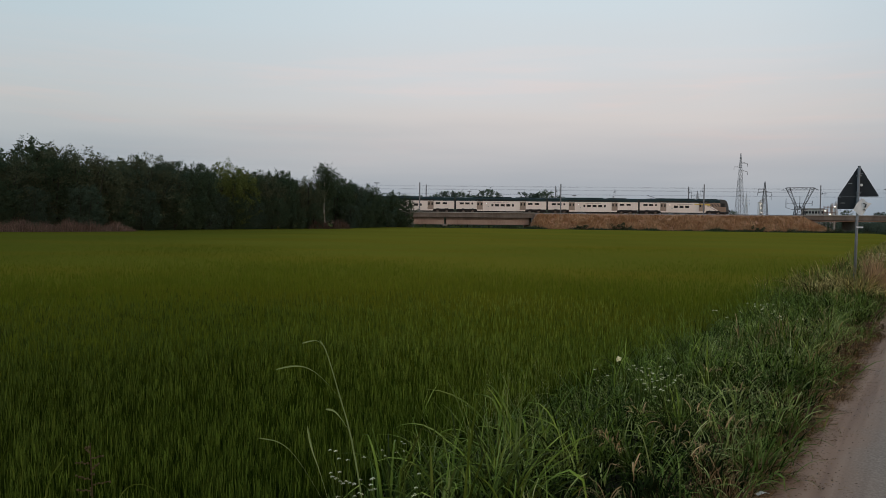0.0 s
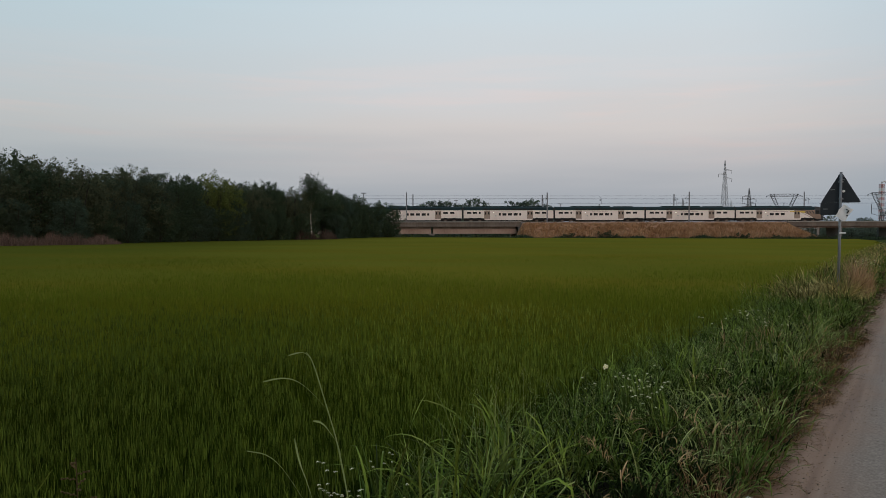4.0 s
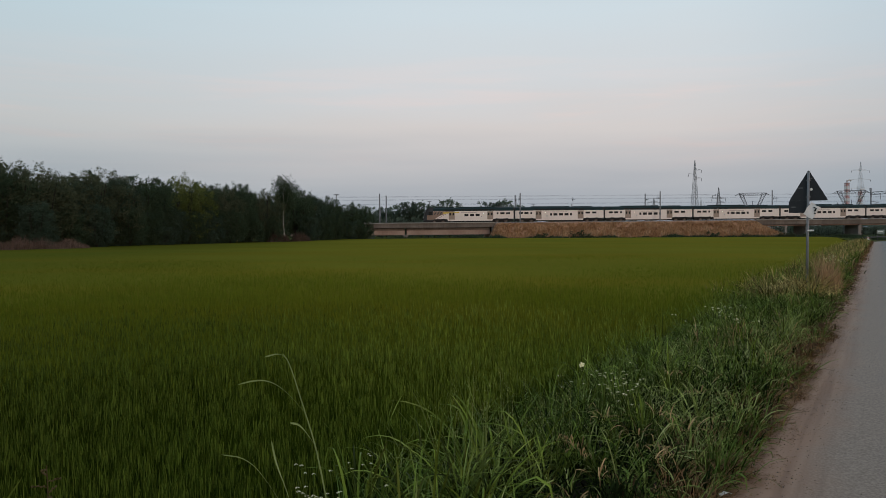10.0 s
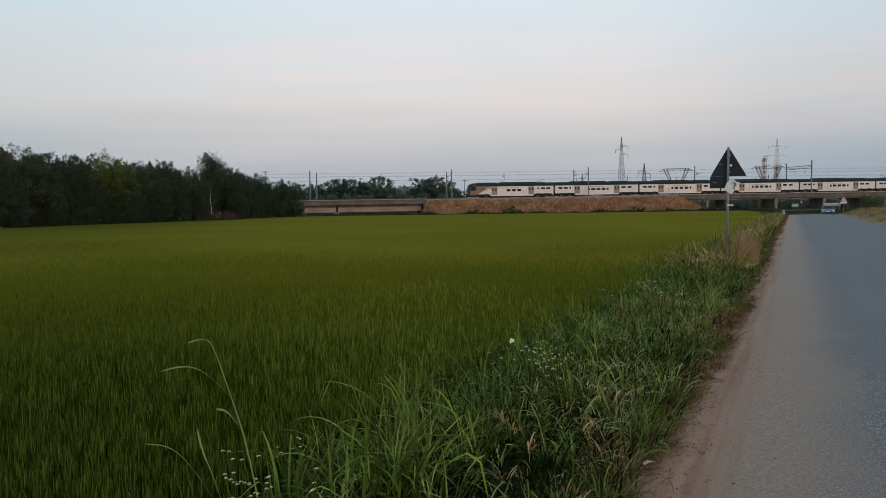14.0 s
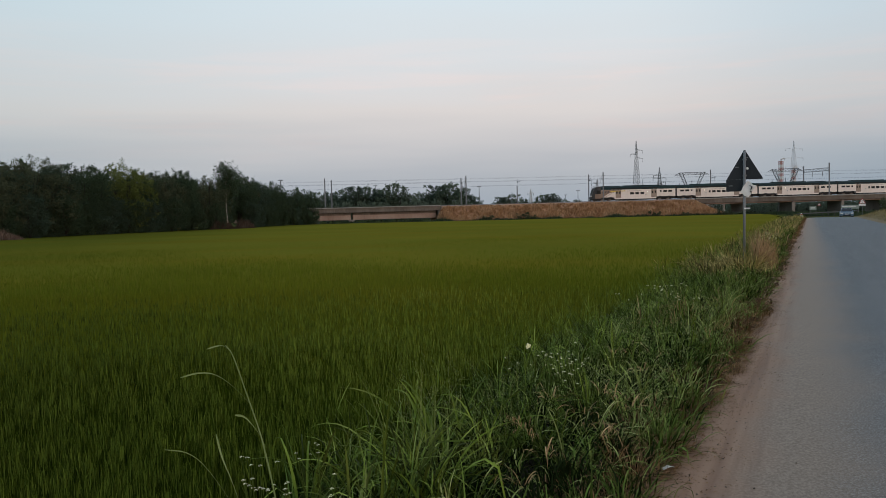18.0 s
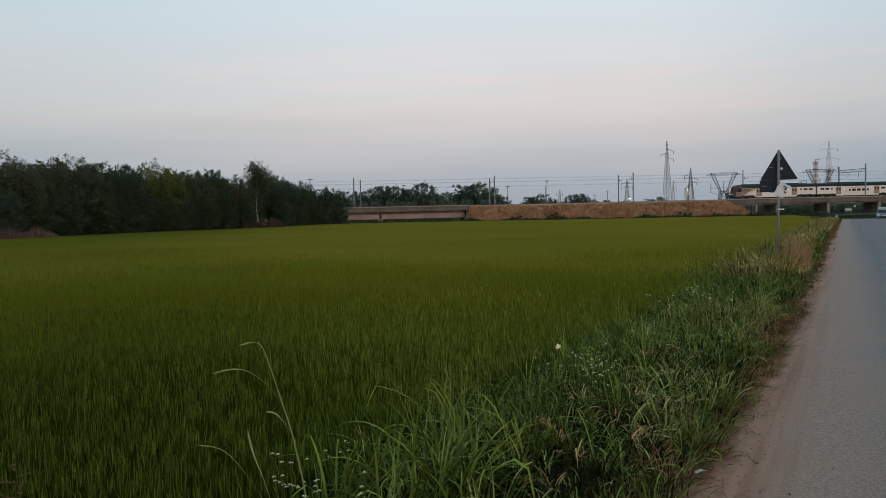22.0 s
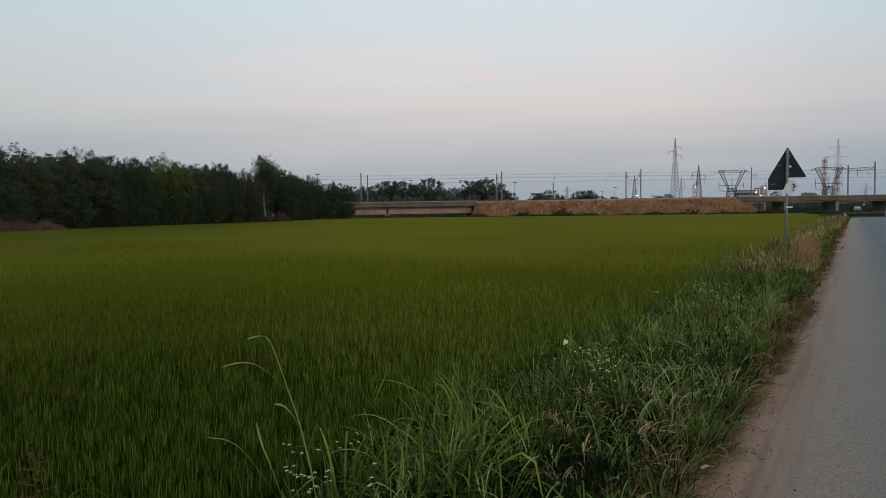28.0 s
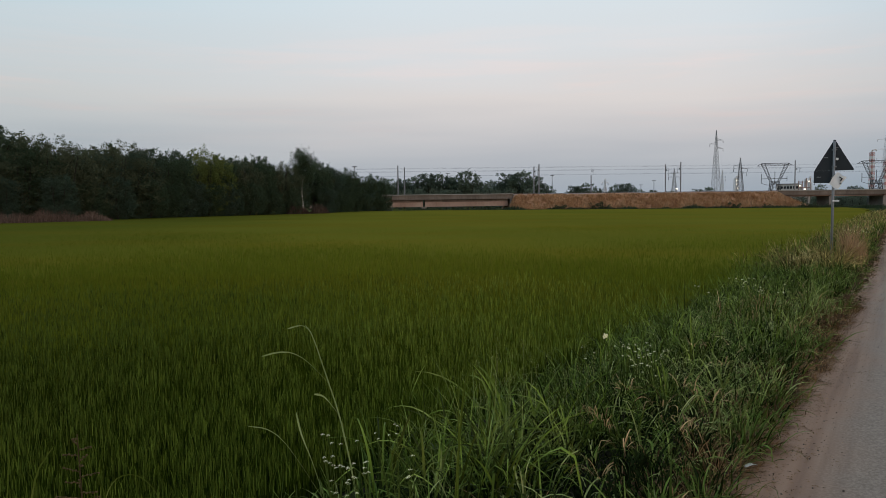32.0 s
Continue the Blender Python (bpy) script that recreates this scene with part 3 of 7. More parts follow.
def road_material():
    m = bpy.data.materials.new("road_surface")
    m.use_nodes = True
    n, l = m.node_tree.nodes, m.node_tree.links
    b = n["Principled BSDF"]
    b.inputs["Roughness"].default_value, b.inputs["Specular IOR Level"].default_value = 0.7, 0.4
    tex, sep = n.new("ShaderNodeTexCoord"), n.new("ShaderNodeSeparateXYZ")
    l.new(tex.outputs["Object"], sep.inputs[0])

    def noise_at(scale, detail, stretch=(1, 1, 1)):
        mp, t = n.new("ShaderNodeMapping"), n.new("ShaderNodeTexNoise")
        mp.inputs["Scale"].default_value = stretch
        l.new(tex.outputs["Object"], mp.inputs[0])
        l.new(mp.outputs[0], t.inputs[0])
        t.inputs["Scale"].default_value, t.inputs["Detail"].default_value = scale, detail
        return t.outputs[0]

    def ramp(src, cols, lo=0.3, hi=0.7):
        r = n.new("ShaderNodeValToRGB")
        while len(r.color_ramp.elements) < len(cols):
            r.color_ramp.elements.new(0.5)
        for i, (e, c) in enumerate(zip(r.color_ramp.elements, cols)):
            e.position, e.color = lo + (hi - lo) * i / (len(cols) - 1), (*c, 1)
        l.new(src, r.inputs[0])
        return r.outputs[0]

    streak, grit, blotch, mottle = noise_at(1.0, 4, (2.2, 0.12, 1)), noise_at(85, 3), noise_at(0.9, 5), noise_at(3.0, 4, (3.0, 0.10, 1))
    tar = ramp(grit, [(0.022, 0.022, 0.022), (0.090, 0.088, 0.085), (0.37, 0.37, 0.37)], 0.37, 0.66)
    dust = ramp(mottle, [(0.195, 0.092, 0.048), (0.282, 0.146, 0.081), (0.355, 0.202, 0.121)], 0.3, 0.7)
    pale_dust = ramp(noise_at(55, 6, (1.1, 0.7, 1)), [(0.180, 0.122, 0.083), (0.248, 0.173, 0.122), (0.320, 0.230, 0.167)], 0.3, 0.7)
    wear = n.new("ShaderNodeMixRGB")
    wear.inputs["Color2"].default_value = (0.165, 0.157, 0.152, 1)
    l.new(tar, wear.inputs["Color1"])
    wr = n.new("ShaderNodeMapRange")
    wr.inputs["From Min"].default_value, wr.inputs["From Max"].default_value, wr.inputs["To Max"].default_value = 0.45, 0.75, 0.5
    l.new(streak, wr.inputs[0])
    l.new(wr.outputs[0], wear.inputs[0])
    # dust lies along the verge and thins out towards the crown
    off = n.new("ShaderNodeMath")
    off.operation = "MULTIPLY_ADD"
    off.inputs[1].default_value = 0.5
    l.new(blotch, off.inputs[0])
    l.new(sep.outputs[0], off.inputs[2])
    amount = n.new("ShaderNodeMapRange")
    amount.interpolation_type = "SMOOTHSTEP"
    for key, val in (("From Min", -0.62), ("From Max", 0.34), ("To Min", 0.0), ("To Max", 1.0)):
        amount.inputs[key].default_value = val
    l.new(off.outputs[0], amount.inputs[0])
    near_verge = n.new("ShaderNodeMapRange")
    near_verge.interpolation_type = "SMOOTHSTEP"
    near_verge.inputs["From Min"].default_value, near_verge.inputs["From Max"].default_value = 0.36, 0.84
    l.new(off.outputs[0], near_verge.inputs[0])
    both = n.new("ShaderNodeMixRGB")
    l.new(near_verge.outputs[0], both.inputs[0])
    l.new(pale_dust, both.inputs["Color1"])
    l.new(dust, both.inputs["Color2"])
    dust = both.outputs[0]
    mix = n.new("ShaderNodeMixRGB")
    l.new(amount.outputs[0], mix.inputs[0])
    l.new(wear.outputs[0], mix.inputs["Color1"])
    l.new(dust, mix.inputs["Color2"])
    l.new(mix.outputs[0], b.inputs["Base Color"])
    bp = n.new("ShaderNodeBump")
    bp.inputs["Strength"].default_value, bp.inputs["Distance"].default_value = 0.7, 0.012
    # the grain of the asphalt is buried where the dust lies
    fine, low = n.new("ShaderNodeMapRange"), n.new("ShaderNodeMixRGB")
    fine.inputs["To Min"].default_value, fine.inputs["To Max"].default_value = 0.0, 0.88
    l.new(amount.outputs[0], fine.inputs[0])
    l.new(fine.outputs[0], low.inputs[0])
    l.new(grit, low.inputs["Color1"])
    low.inputs["Color2"].default_value = (0.5, 0.5, 0.5, 1)
    l.new(low.outputs[0], bp.inputs["Height"])
    l.new(bp.outputs[0], b.inputs["Normal"])
    return m


def build_road():
    os_ = np.array([1.5, 0.9, 0.45, 0.1, -0.6, -2.4, -4.6, -5.5, -5.8])
    up = np.array([0.0, 0.0, 0.0, 0.01, 0.03, 0.06, 0.03, 0.0, -0.08])
    ss = np.concatenate([np.arange(-12, 30, 0.75), np.arange(30, 120, 3.0), np.arange(120, 340, 8.0)])
    rng = np.random.default_rng(5)
    v = []
    for s in ss:
        dip = -0.75 * min(1.0, max(0.0, (s - 119) / 18)) 
        for o, z in zip(os_, up):
            v.append((o + (rng.uniform(-0.07, 0.07) if o > 1.2 else 0), s, z + dip))
    k = len(os_)
    i = (np.arange(len(ss) - 1)[:, None] * k + np.arange(k - 1)).ravel()
    ob = sheet("road", v, np.stack([i, i + 1, i + k + 1, i + k], 1), road_material())
    # local x is the way to the left of the road, local y the way along it
    ob.matrix_basis = Matrix(((LEFT[0], ALONG[0], 0, 0), (LEFT[1], ALONG[1], 0, 0), (0, 0, -1, 0), (0, 0, 0, 1))) @ Matrix.Diagonal((1, 1, -1, 1))
    tagged(ob, "narrow worn asphalt country road with a dusty edge", "road", kind="structure")


def verge_z(o):
    """The height of the bank between the road and the paddy."""
    return np.interp(o, [0.6, 0.9, 1.1, 1.8, 3.2, 4.6], [-0.04, -0.02, 0.03, 0.03, -0.25, -0.5])


def edge_of(s):
    """How far to the left of the camera's line the withered fringe begins."""
    return np.interp(s, [3.6, 4.6, 5.2, 6.0, 9.0, 13.0, 24.0, 40.0], [0.74, 0.70, 0.66, 0.64, 0.57, 0.50, 0.48, 0.52]) + 0.03 * np.sin(s * 1.3) + 0.03 * np.sin(s * 4.3 + 1.0) + 0.03 * np.sin(s * 11.7)


def build_verge():
    rng = np.random.default_rng(11)
    os_ = np.array([0.62, 0.8, 1.0, 1.3, 1.8, 2.4, 3.2, 4.2])
    ss = np.concatenate([np.arange(-8, 30, 0.5), np.arange(30, 150, 4.0)])
    v = []
    for s in ss:
        for o in os_:
            x, y = by_road(s, o)
            v.append((x, y, verge_z(o) + (rng.uniform(-0.02, 0.02) if o > 1.2 else 0) - (0.75 * min(1, max(0, (s - 119) / 18)))))
    k = len(os_)
    i = (np.arange(len(ss) - 1)[:, None] * k + np.arange(k - 1)).ravel()
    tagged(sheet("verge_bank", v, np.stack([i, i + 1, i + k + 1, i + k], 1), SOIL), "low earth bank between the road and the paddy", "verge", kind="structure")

    def tufts(n, s0, s1, o0, o1, per, tall, wide, bend, seg, radius=0.05, fringe=0.0, upright=0.9):
        """Tufts of blades that rise from one root and spread outwards."""
        s, o = rng.uniform(s0, s1, n), o0 + (o1 - o0) * rng.random(n)
        if fringe:
            o = edge_of(s) + np.abs(rng.normal(0, fringe, n)) + o0
        big = np.repeat(rng.uniform(0.4, 1.35, n), per)
        s, o, m = np.repeat(s, per), np.repeat(o, per), n * per
        a, r = rng.uniform(0, 2 * math.pi, m), np.abs(rng.normal(0, radius, m))
        xy = ALONG * s[:, None] + LEFT * o[:, None] + np.stack([r * np.cos(a), r * np.sin(a)], -1)
        return blades(rng, xy, verge_z(o) - 0.03, tall * big * rng.uniform(0.45, 1.15, m), wide * rng.uniform(0.6, 1.5, m), rng.uniform(*bend, m), seg, a + rng.normal(0, 0.5, m), upright)

    def clumps(n, s0, s1, o0, o1, per, long, wide, lean=(0.0, 0.7), curl=(0.2, 2.2), kinked=0.2, seg=7, radius=0.07, spots=None, rise=-0.03):
        """Clumps of broad arching leaves, spread at random or at the given (along, aside) spots."""
        s, o = (rng.uniform(s0, s1, n), rng.uniform(o0, o1, n)) if spots is None else np.array(spots, float).T
        n = len(s)
        big, dirn = np.repeat(rng.uniform(0.6, 1.25, n), per), np.repeat(rng.uniform(0, 6.28, n), per)
        s, o, m = np.repeat(s, per), np.repeat(o, per), n * per
        a, r = dirn + rng.normal(0, 1.5, m), np.abs(rng.normal(0, radius, m))
        xy = ALONG * s[:, None] + LEFT * o[:, None] + np.stack([r * np.cos(a), r * np.sin(a)], -1)
        ln = long * big * rng.uniform(0.45, 1.15, m)
        if spots is None:
            # trodden hollows where little grows
            for hs, ho, hr in ((4.1, 1.55, 0.36), (4.30, 1.20, 0.24), (3.7, 1.4, 0.3), (5.15, 1.72, 0.16)):
                ln = np.where(np.hypot(s - hs, o - ho) < hr, ln * 0.72, ln)
        return arching(rng, xy, verge_z(o) + rise, ln, wide * rng.uniform(0.55, 1.35, m), a, rng.uniform(*lean, m), rng.uniform(*curl, m), np.where(rng.random(m) < kinked, rng.uniform(0.6, 1.6, m), 0), seg)

    green = [tufts(260, -8, 1.4, 0.9, 2.9, 12, 0.33, 0.010, (0.5, 2.6), 4), clumps(400, 1.4, 9.5, 0.86, 2.8, 17, 0.36, 0.0125), clumps(120, 1.4, 9.5, 1.5, 3.0, 10, 0.45, 0.009, (0, 0.4), (0.1, 1.2)), clumps(34, 2.6, 5.2, 0.84, 1.12, 14, 0.30, 0.0105),
             clumps(70, 5.0, 9.5, 0.78, 1.05, 14, 0.28, 0.011), clumps(1060, 9, 29, 0.74, 2.9, 15, 0.38, 0.011, seg=4), tufts(1500, 28, 122, 0.88, 4.6, 9, 0.38, 0.022, (0.4, 2.0), 3, 0.15)]
    tagged(sheet("verge_grass", *merged(green), VERGE), "tangled mixed green grass along the roadside bank", "grass", kind="stuff")
    # low undergrowth whose near-black green paints the shade in the gaps
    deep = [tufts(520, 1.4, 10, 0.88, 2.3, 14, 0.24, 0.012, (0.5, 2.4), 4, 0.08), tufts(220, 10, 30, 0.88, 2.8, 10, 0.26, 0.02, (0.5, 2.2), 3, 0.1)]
    tagged(sheet("verge_undergrowth", *merged(deep), SHADE_UNDERGROWTH), "undergrowth of the verge, near-black green as shade among the blades", "grass", kind="stuff")
    fresh = [clumps(38, 3.3, 4.8, 1.72, 2.62, 13, 0.64, 0.0165, (0.0, 0.5), (0.2, 2.2), 0.3, 9), clumps(60, 4.2, 8.5, 1.5, 2.9, 12, 0.50, 0.0135, (0, 0.5), (0.2, 2.0), 0.25, 7), clumps(230, 8, 26, 1.1, 2.9, 10, 0.48, 0.012, (0, 0.5), (0.2, 2.0), 0.2, 5), clumps(300, 4.6, 26, 2.5, 3.6, 9, 0.56, 0.010, (0, 0.5), (0.2, 1.8), 0.2, 5), tufts(1500, 24, 115, 1.0, 4.6, 8, 0.45, 0.022, (0.3, 2.0), 3, 0.15)]
    tagged(sheet("tall_grass_tufts", *merged(fresh), FRESH), "tall pale green tufts of arching wild grass", "grass", kind="stuff")
    dry_spots = [(4.72, 1.75), (4.54, 1.63), (4.44, 1.57), (5.09, 1.40), (4.69, 1.14), (4.56, 1.16), (5.66, 1.40), (5.32, 1.14), (4.08, 1.34), (5.38, 1.73), (6.6, 1.3), (7.3, 1.7), (3.6, 1.3)]
    dry = [tufts(170, 1.4, 13, 0.16, 0.3, 6, 0.16, 0.006, (0.8, 2.8), 4, 0.05, 0.2), clumps(0, 0, 0, 0, 0, 9, 0.18, 0.0075, (0.1, 0.9), (0.8, 2.6), 0.7, 8, 0.05, dry_spots, 0.21), clumps(60, 1.8, 9.5, 0.95, 2.1, 3, 0.32, 0.009, (0.2, 0.9), (0.6, 2.4), 0.6, 7),
           clumps(0, 0, 0, 0, 0, 30, 0.56, 0.009, (0.1, 0.9), (0.6, 2.4), 0.4, 6, 0.16, [(10.6, 1.65), (10.9, 1.75), (11.2, 1.9), (11.4, 1.6), (10.3, 1.9)]), tufts(70, 9, 30, 1.05, 2.2, 9, 0.36, 0.012, (0.5, 2.4), 5, 0.08), tufts(160, 30, 118, 1.0, 2.2, 8, 0.4, 0.04, (0.3, 1.6), 3, 0.15)]
    tagged(sheet("dry_grass", *merged(dry), STRAW), "dry straw-coloured blades among the verge grass", "grass", kind="stuff")
    # select blades made paler, as painted highlights on the arching tops
    pale = [clumps(230, 1.6, 9.5, 1.0, 2.7, 6, 0.42, 0.009, (0.1, 0.8), (0.8, 2.4), 0.4, 8), clumps(210, 6.0, 14.0, 0.95, 2.6, 7, 0.44, 0.010, (0.2, 0.9), (0.8, 2.4), 0.4, 6), clumps(260, 9, 29, 1.0, 2.8, 7, 0.42, 0.010, (0.1, 0.8), (0.8, 2.4), 0.3, 5)]
    tagged(sheet("pale_arching_grass", *merged(pale), PALE_BLADES), "pale grey-green arching blades of the verge, sky-lit highlights in their colour", "grass", kind="stuff")
    # thin flowering stems with loose seed heads over the tuft
    n, seeds = 46, 16
    s, o = rng.uniform(3.9, 5.2, n), rng.uniform(1.65, 2.5, n)
    root = np.concatenate([ALONG * s[:, None] + LEFT * o[:, None], verge_z(o)[:, None]], 1)
    tip = root + np.stack([rng.normal(0, 0.06, n), rng.normal(0, 0.06, n), rng.uniform(0.42, 0.66, n) - verge_z(o)], -1)
    stems = arching(rng, root[:, :2], root[:, 2], tip[:, 2] - root[:, 2], np.full(n, 0.0028), rng.uniform(0, 6.28, n), np.full(n, 0.02), rng.uniform(0, 0.25, n), np.zeros(n), 5)
    ends = stems[0].reshape(n, 6, 3, 3)[:, 5, 1]
    at = np.repeat(ends, seeds, 0) + rng.normal(0, 1, (n * seeds, 3)) * (0.016, 0.016, 0.03) - (0, 0, 0.03)
    a = rng.uniform(0, 6.28, n * seeds)
    w = np.stack([np.cos(a), np.sin(a), np.zeros(len(a))], -1) * 0.0018
    grain = np.stack([at - w, at - (0, 0, 0.0045), at + w, at + (0, 0, 0.0045)], 1).reshape(-1, 3)
    tagged(sheet("seeding_grass", *merged([stems, (grain, np.arange(len(grain)).reshape(-1, 4))]), PALE_BLADES), "thin grass stems with loose pale seed heads", "grass", kind="stuff")
    # ragged mat of dead grass where the bank meets the dust
    ss = np.concatenate([np.arange(0.5, 16, 0.03), np.arange(16, 60, 0.12), np.arange(60, 119, 0.5)])
    rag = edge_of(ss) + 0.27 + rng.normal(0, 0.03, len(ss)) + 0.03 * np.sin(ss * 23) * rng.uniform(0, 1, len(ss))
    v = np.concatenate([np.concatenate([ALONG * ss[:, None] + LEFT * o_[:, None], np.full((len(ss), 1), z_)], 1) for o_, z_ in ((rag, 0.004), (np.maximum(rag + 0.10, 0.95), 0.018), (np.full(len(ss), 1.4), 0.045))])
    k = len(ss)
    i = np.concatenate([np.arange(k - 1), k + np.arange(k - 1)])
    tagged(sheet("dead_grass_mat", v, np.stack([i, i + k, i + k + 1, i + 1], 1), THATCH), "ragged mat of dead brown grass along the road edge", "dead grass", kind="stuff")
    edge = [tufts(1900, 1.4, 13, 0.09, 0.1, 10, 0.13, 0.0056, (0.6, 2.7), 3, 0.05, 0.15), tufts(420, 1.4, 13, 0.18, 0.1, 10, 0.20, 0.0055, (0.6, 2.6), 4, 0.05, 0.2), tufts(1250, 13, 45, 0.14, 0.1, 9, 0.13, 0.010, (0.8, 2.7), 2, 0.06, 0.16), tufts(600, 45, 118, 0.08, 0.1, 8, 0.2, 0.03, (0.5, 2.2), 3, 0.1, 0.22)]
    tagged(sheet("withered_edge_grass", *merged(edge), BROWN), "short withered brown grass creeping onto the road edge", "grass", kind="stuff")
    # the weeds round the sign's foot
    weeds = [clumps(84, 19.0, 21.6, 1.25, 2.6, 22, 0.74, 0.017, (0.0, 0.8), (0.3, 2.4), 0.5, 5, 0.16), tufts(560, 21, 60, 1.1, 4.4, 9, 0.5, 0.016, (0.2, 1.5), 4, 0.15), tufts(900, 60, 119, 1.1, 4.6, 8, 0.5, 0.028, (0.2, 1.4), 3, 0.2)]
    tagged(sheet("withered_weeds", *merged(weeds), WEEDS), "tall half-withered brownish weeds round the sign's foot", "weeds", kind="stuff")
    gold = [tufts(26, 21.0, 22.8, 0.92, 1.3, 40, 0.80, 0.009, (0.1, 1.1), 5, 0.10)]
    plume = [clumps(0, 0, 0, 0, 0, 6, 1.15, 0.006, (0.0, 0.25), (0.1, 1.1), 0.0, 7, 0.08, [(17.6, 3.1), (18.4, 2.9), (19.2, 3.2), (16.4, 2.8), (20.4, 3.0), (19.6, 2.5), (20.2, 2.3), (20.8, 2.6), (21.3, 2.2), (19.0, 2.2)])]
    tagged(sheet("tall_grass_stems", *merged(plume), FRESH), "sparse tall pale grass stems at the edge of the paddy", "grass", kind="stuff")
    tagged(sheet("golden_grass", *merged(gold), GOLD), "upright golden dry grass tuft beside the sign", "dry grass", kind="stuff")
    # dead stems that lie combed out over the dust
    n = 2500
    s = np.concatenate([rng.uniform(2, 14, 1500), rng.uniform(14, 48, 1000)])
    o = edge_of(s) + 0.12 + np.abs(rng.normal(0, 0.10, n)) - 0.03 * rng.random(n)
    way = np.arctan2(-LEFT[1], -LEFT[0]) + rng.normal(0.25, 0.45, n)
    v, f = blades(rng, ALONG * s[:, None] + LEFT * o[:, None], np.full(n, 0.008), rng.uniform(0.06, 0.18, n), rng.uniform(0.004, 0.009, n) * np.where(s > 14, 1.5, 1.0), rng.uniform(0.2, 0.9, n), 3, way)
    v = v.reshape(n, -1, 3)
    v[:, :, 2] = 0.006 + (v[:, :, 2] - 0.008) * 0.12 + rng.uniform(0, 0.012, n)[:, None]
    v[:, :, :2] += np.stack([np.cos(way), np.sin(way)], -1)[:, None, :] * (np.arange(v.shape[1]) // 2 / 3 * 0.11)[None, :, None]
    tagged(sheet("combed_dead_stems", v.reshape(-1, 3), f, BROWN), "dead brown stems lying out over the dusty road edge", "dead grass", kind="stuff")
    # dead bits that lie scattered over the dust
    n = 9500
    s = np.concatenate([rng.uniform(2, 14, 5500), rng.uniform(14, 45, 4000)])
    o = edge_of(s) + rng.normal(0.06, 0.15, n) + 0.05 * np.sin(s * 7.3) * np.sin(s * 2.1)
    xy = ALONG * s[:, None] + LEFT * o[:, None]
    v, f = blades(rng, xy, np.full(n, 0.004), rng.uniform(0.02, 0.06, n), rng.uniform(0.003, 0.008, n) * np.where(s > 14, 2.0, 1.0), rng.uniform(2.5, 3.05, n), 2)
    v[:, 2] = 0.004 + (v[:, 2] - 0.004) * 0.12
    tagged(sheet("dead_grass_bits", v, f, BROWN), "scattered dead brown grass bits on the dusty road edge", "dead grass", kind="stuff")
    # twigs, crumbs and pebbles on the dust
    n = 140
    s = rng.uniform(2, 22, n)
    o = edge_of(s) - np.abs(rng.normal(0, 0.25, n))
    xy = ALONG * s[:, None] + LEFT * o[:, None]
    v, f = blades(rng, xy, np.full(n, 0.012), rng.uniform(0.008, 0.045, n), rng.uniform(0.004, 0.009, n), rng.uniform(2.4, 3.0, n), 2)
    v[:, 2] = 0.008 + (v[:, 2] - 0.012) * 0.25
    def lumps(s, o, z, size, flat):
        """Small rough lumps that lie on the ground."""
        n = len(s)
        c = np.concatenate([ALONG * s[:, None] + LEFT * o[:, None], z[:, None]], 1)
        ring_ = np.stack([np.array([math.cos(q), math.sin(q), 0.0]) for q in np.arange(6) * math.pi / 3])
        low = c[:, None] + ring_[None] * (size[:, None] * rng.uniform(0.7, 1.3, (n, 6)))[:, :, None]
        high = c[:, None] + ring_[None] * (size[:, None] * rng.uniform(0.35, 0.75, (n, 6)))[:, :, None] + np.array([0, 0, 1.0]) * (size[:, None] * flat * rng.uniform(0.6, 1.2, (n, 6)))[:, :, None]
        low[:, :, 2] -= 0.004
        v = np.concatenate([low, high], 1).reshape(-1, 3)
        q = [[k, (k + 1) % 6, 6 + (k + 1) % 6, 6 + k] for k in range(6)] + [[6, 7, 8, 9], [6, 9, 10, 11]]
        return v, ((np.arange(n) * 12)[:, None, None] + np.array(q)[None]).reshape(-1, 4)

    n = 1500
    s1 = np.concatenate([rng.uniform(2, 12, 900), rng.uniform(12, 40, 600)])
    o1 = edge_of(s1) + 0.16 + np.abs(rng.normal(0, 0.10, n)) - 0.07 * np.abs(np.sin(s1 * 4.1)) * rng.random(n)
    tagged(sheet("earth_clods", *lumps(s1, o1, np.full(n, 0.006), rng.uniform(0.008, 0.032, n), 0.6), CLOD), "dark clods of earth along the ragged edge of the grass", "earth", kind="stuff")
    n = 240
    s1 = np.concatenate([rng.uniform(2.5, 10, 120), rng.uniform(10, 30, 120)])
    o1 = edge_of(s1) + 0.1 - np.abs(rng.normal(0, 0.32, n))
    tagged(sheet("pebbles", *lumps(s1, o1, np.interp(o1, [-0.6, 0.1, 0.45], [0.03, 0.01, 0.0]), rng.uniform(0.003, 0.009, n), 0.7), CRUMBS), "small pebbles scattered over the dusty road edge", "pebbles", kind="stuff")
    tagged(sheet("twigs_and_crumbs", v, f, CRUMBS), "dark crumbs of earth and bits of dry stem", "debris", kind="stuff")
    # the bank goes on beside and behind the viewer
    back = [clumps(420, -8, 1.6, 0.86, 2.9, 14, 0.36, 0.0125, seg=5), tufts(300, -8, 1.6, 0.88, 2.9, 10, 0.3, 0.010, (0.5, 2.4), 3, 0.08)]
    tagged(sheet("verge_grass", *merged(back), VERGE), "tangled mixed green grass along the roadside bank", "grass", kind="stuff")
    tagged(sheet("withered_edge_grass", *tufts(900, -8, 1.5, 0.13, 0.1, 9, 0.13, 0.0056, (0.6, 2.7), 3, 0.05, 0.15), BROWN), "short withered brown grass creeping onto the road edge", "grass", kind="stuff")


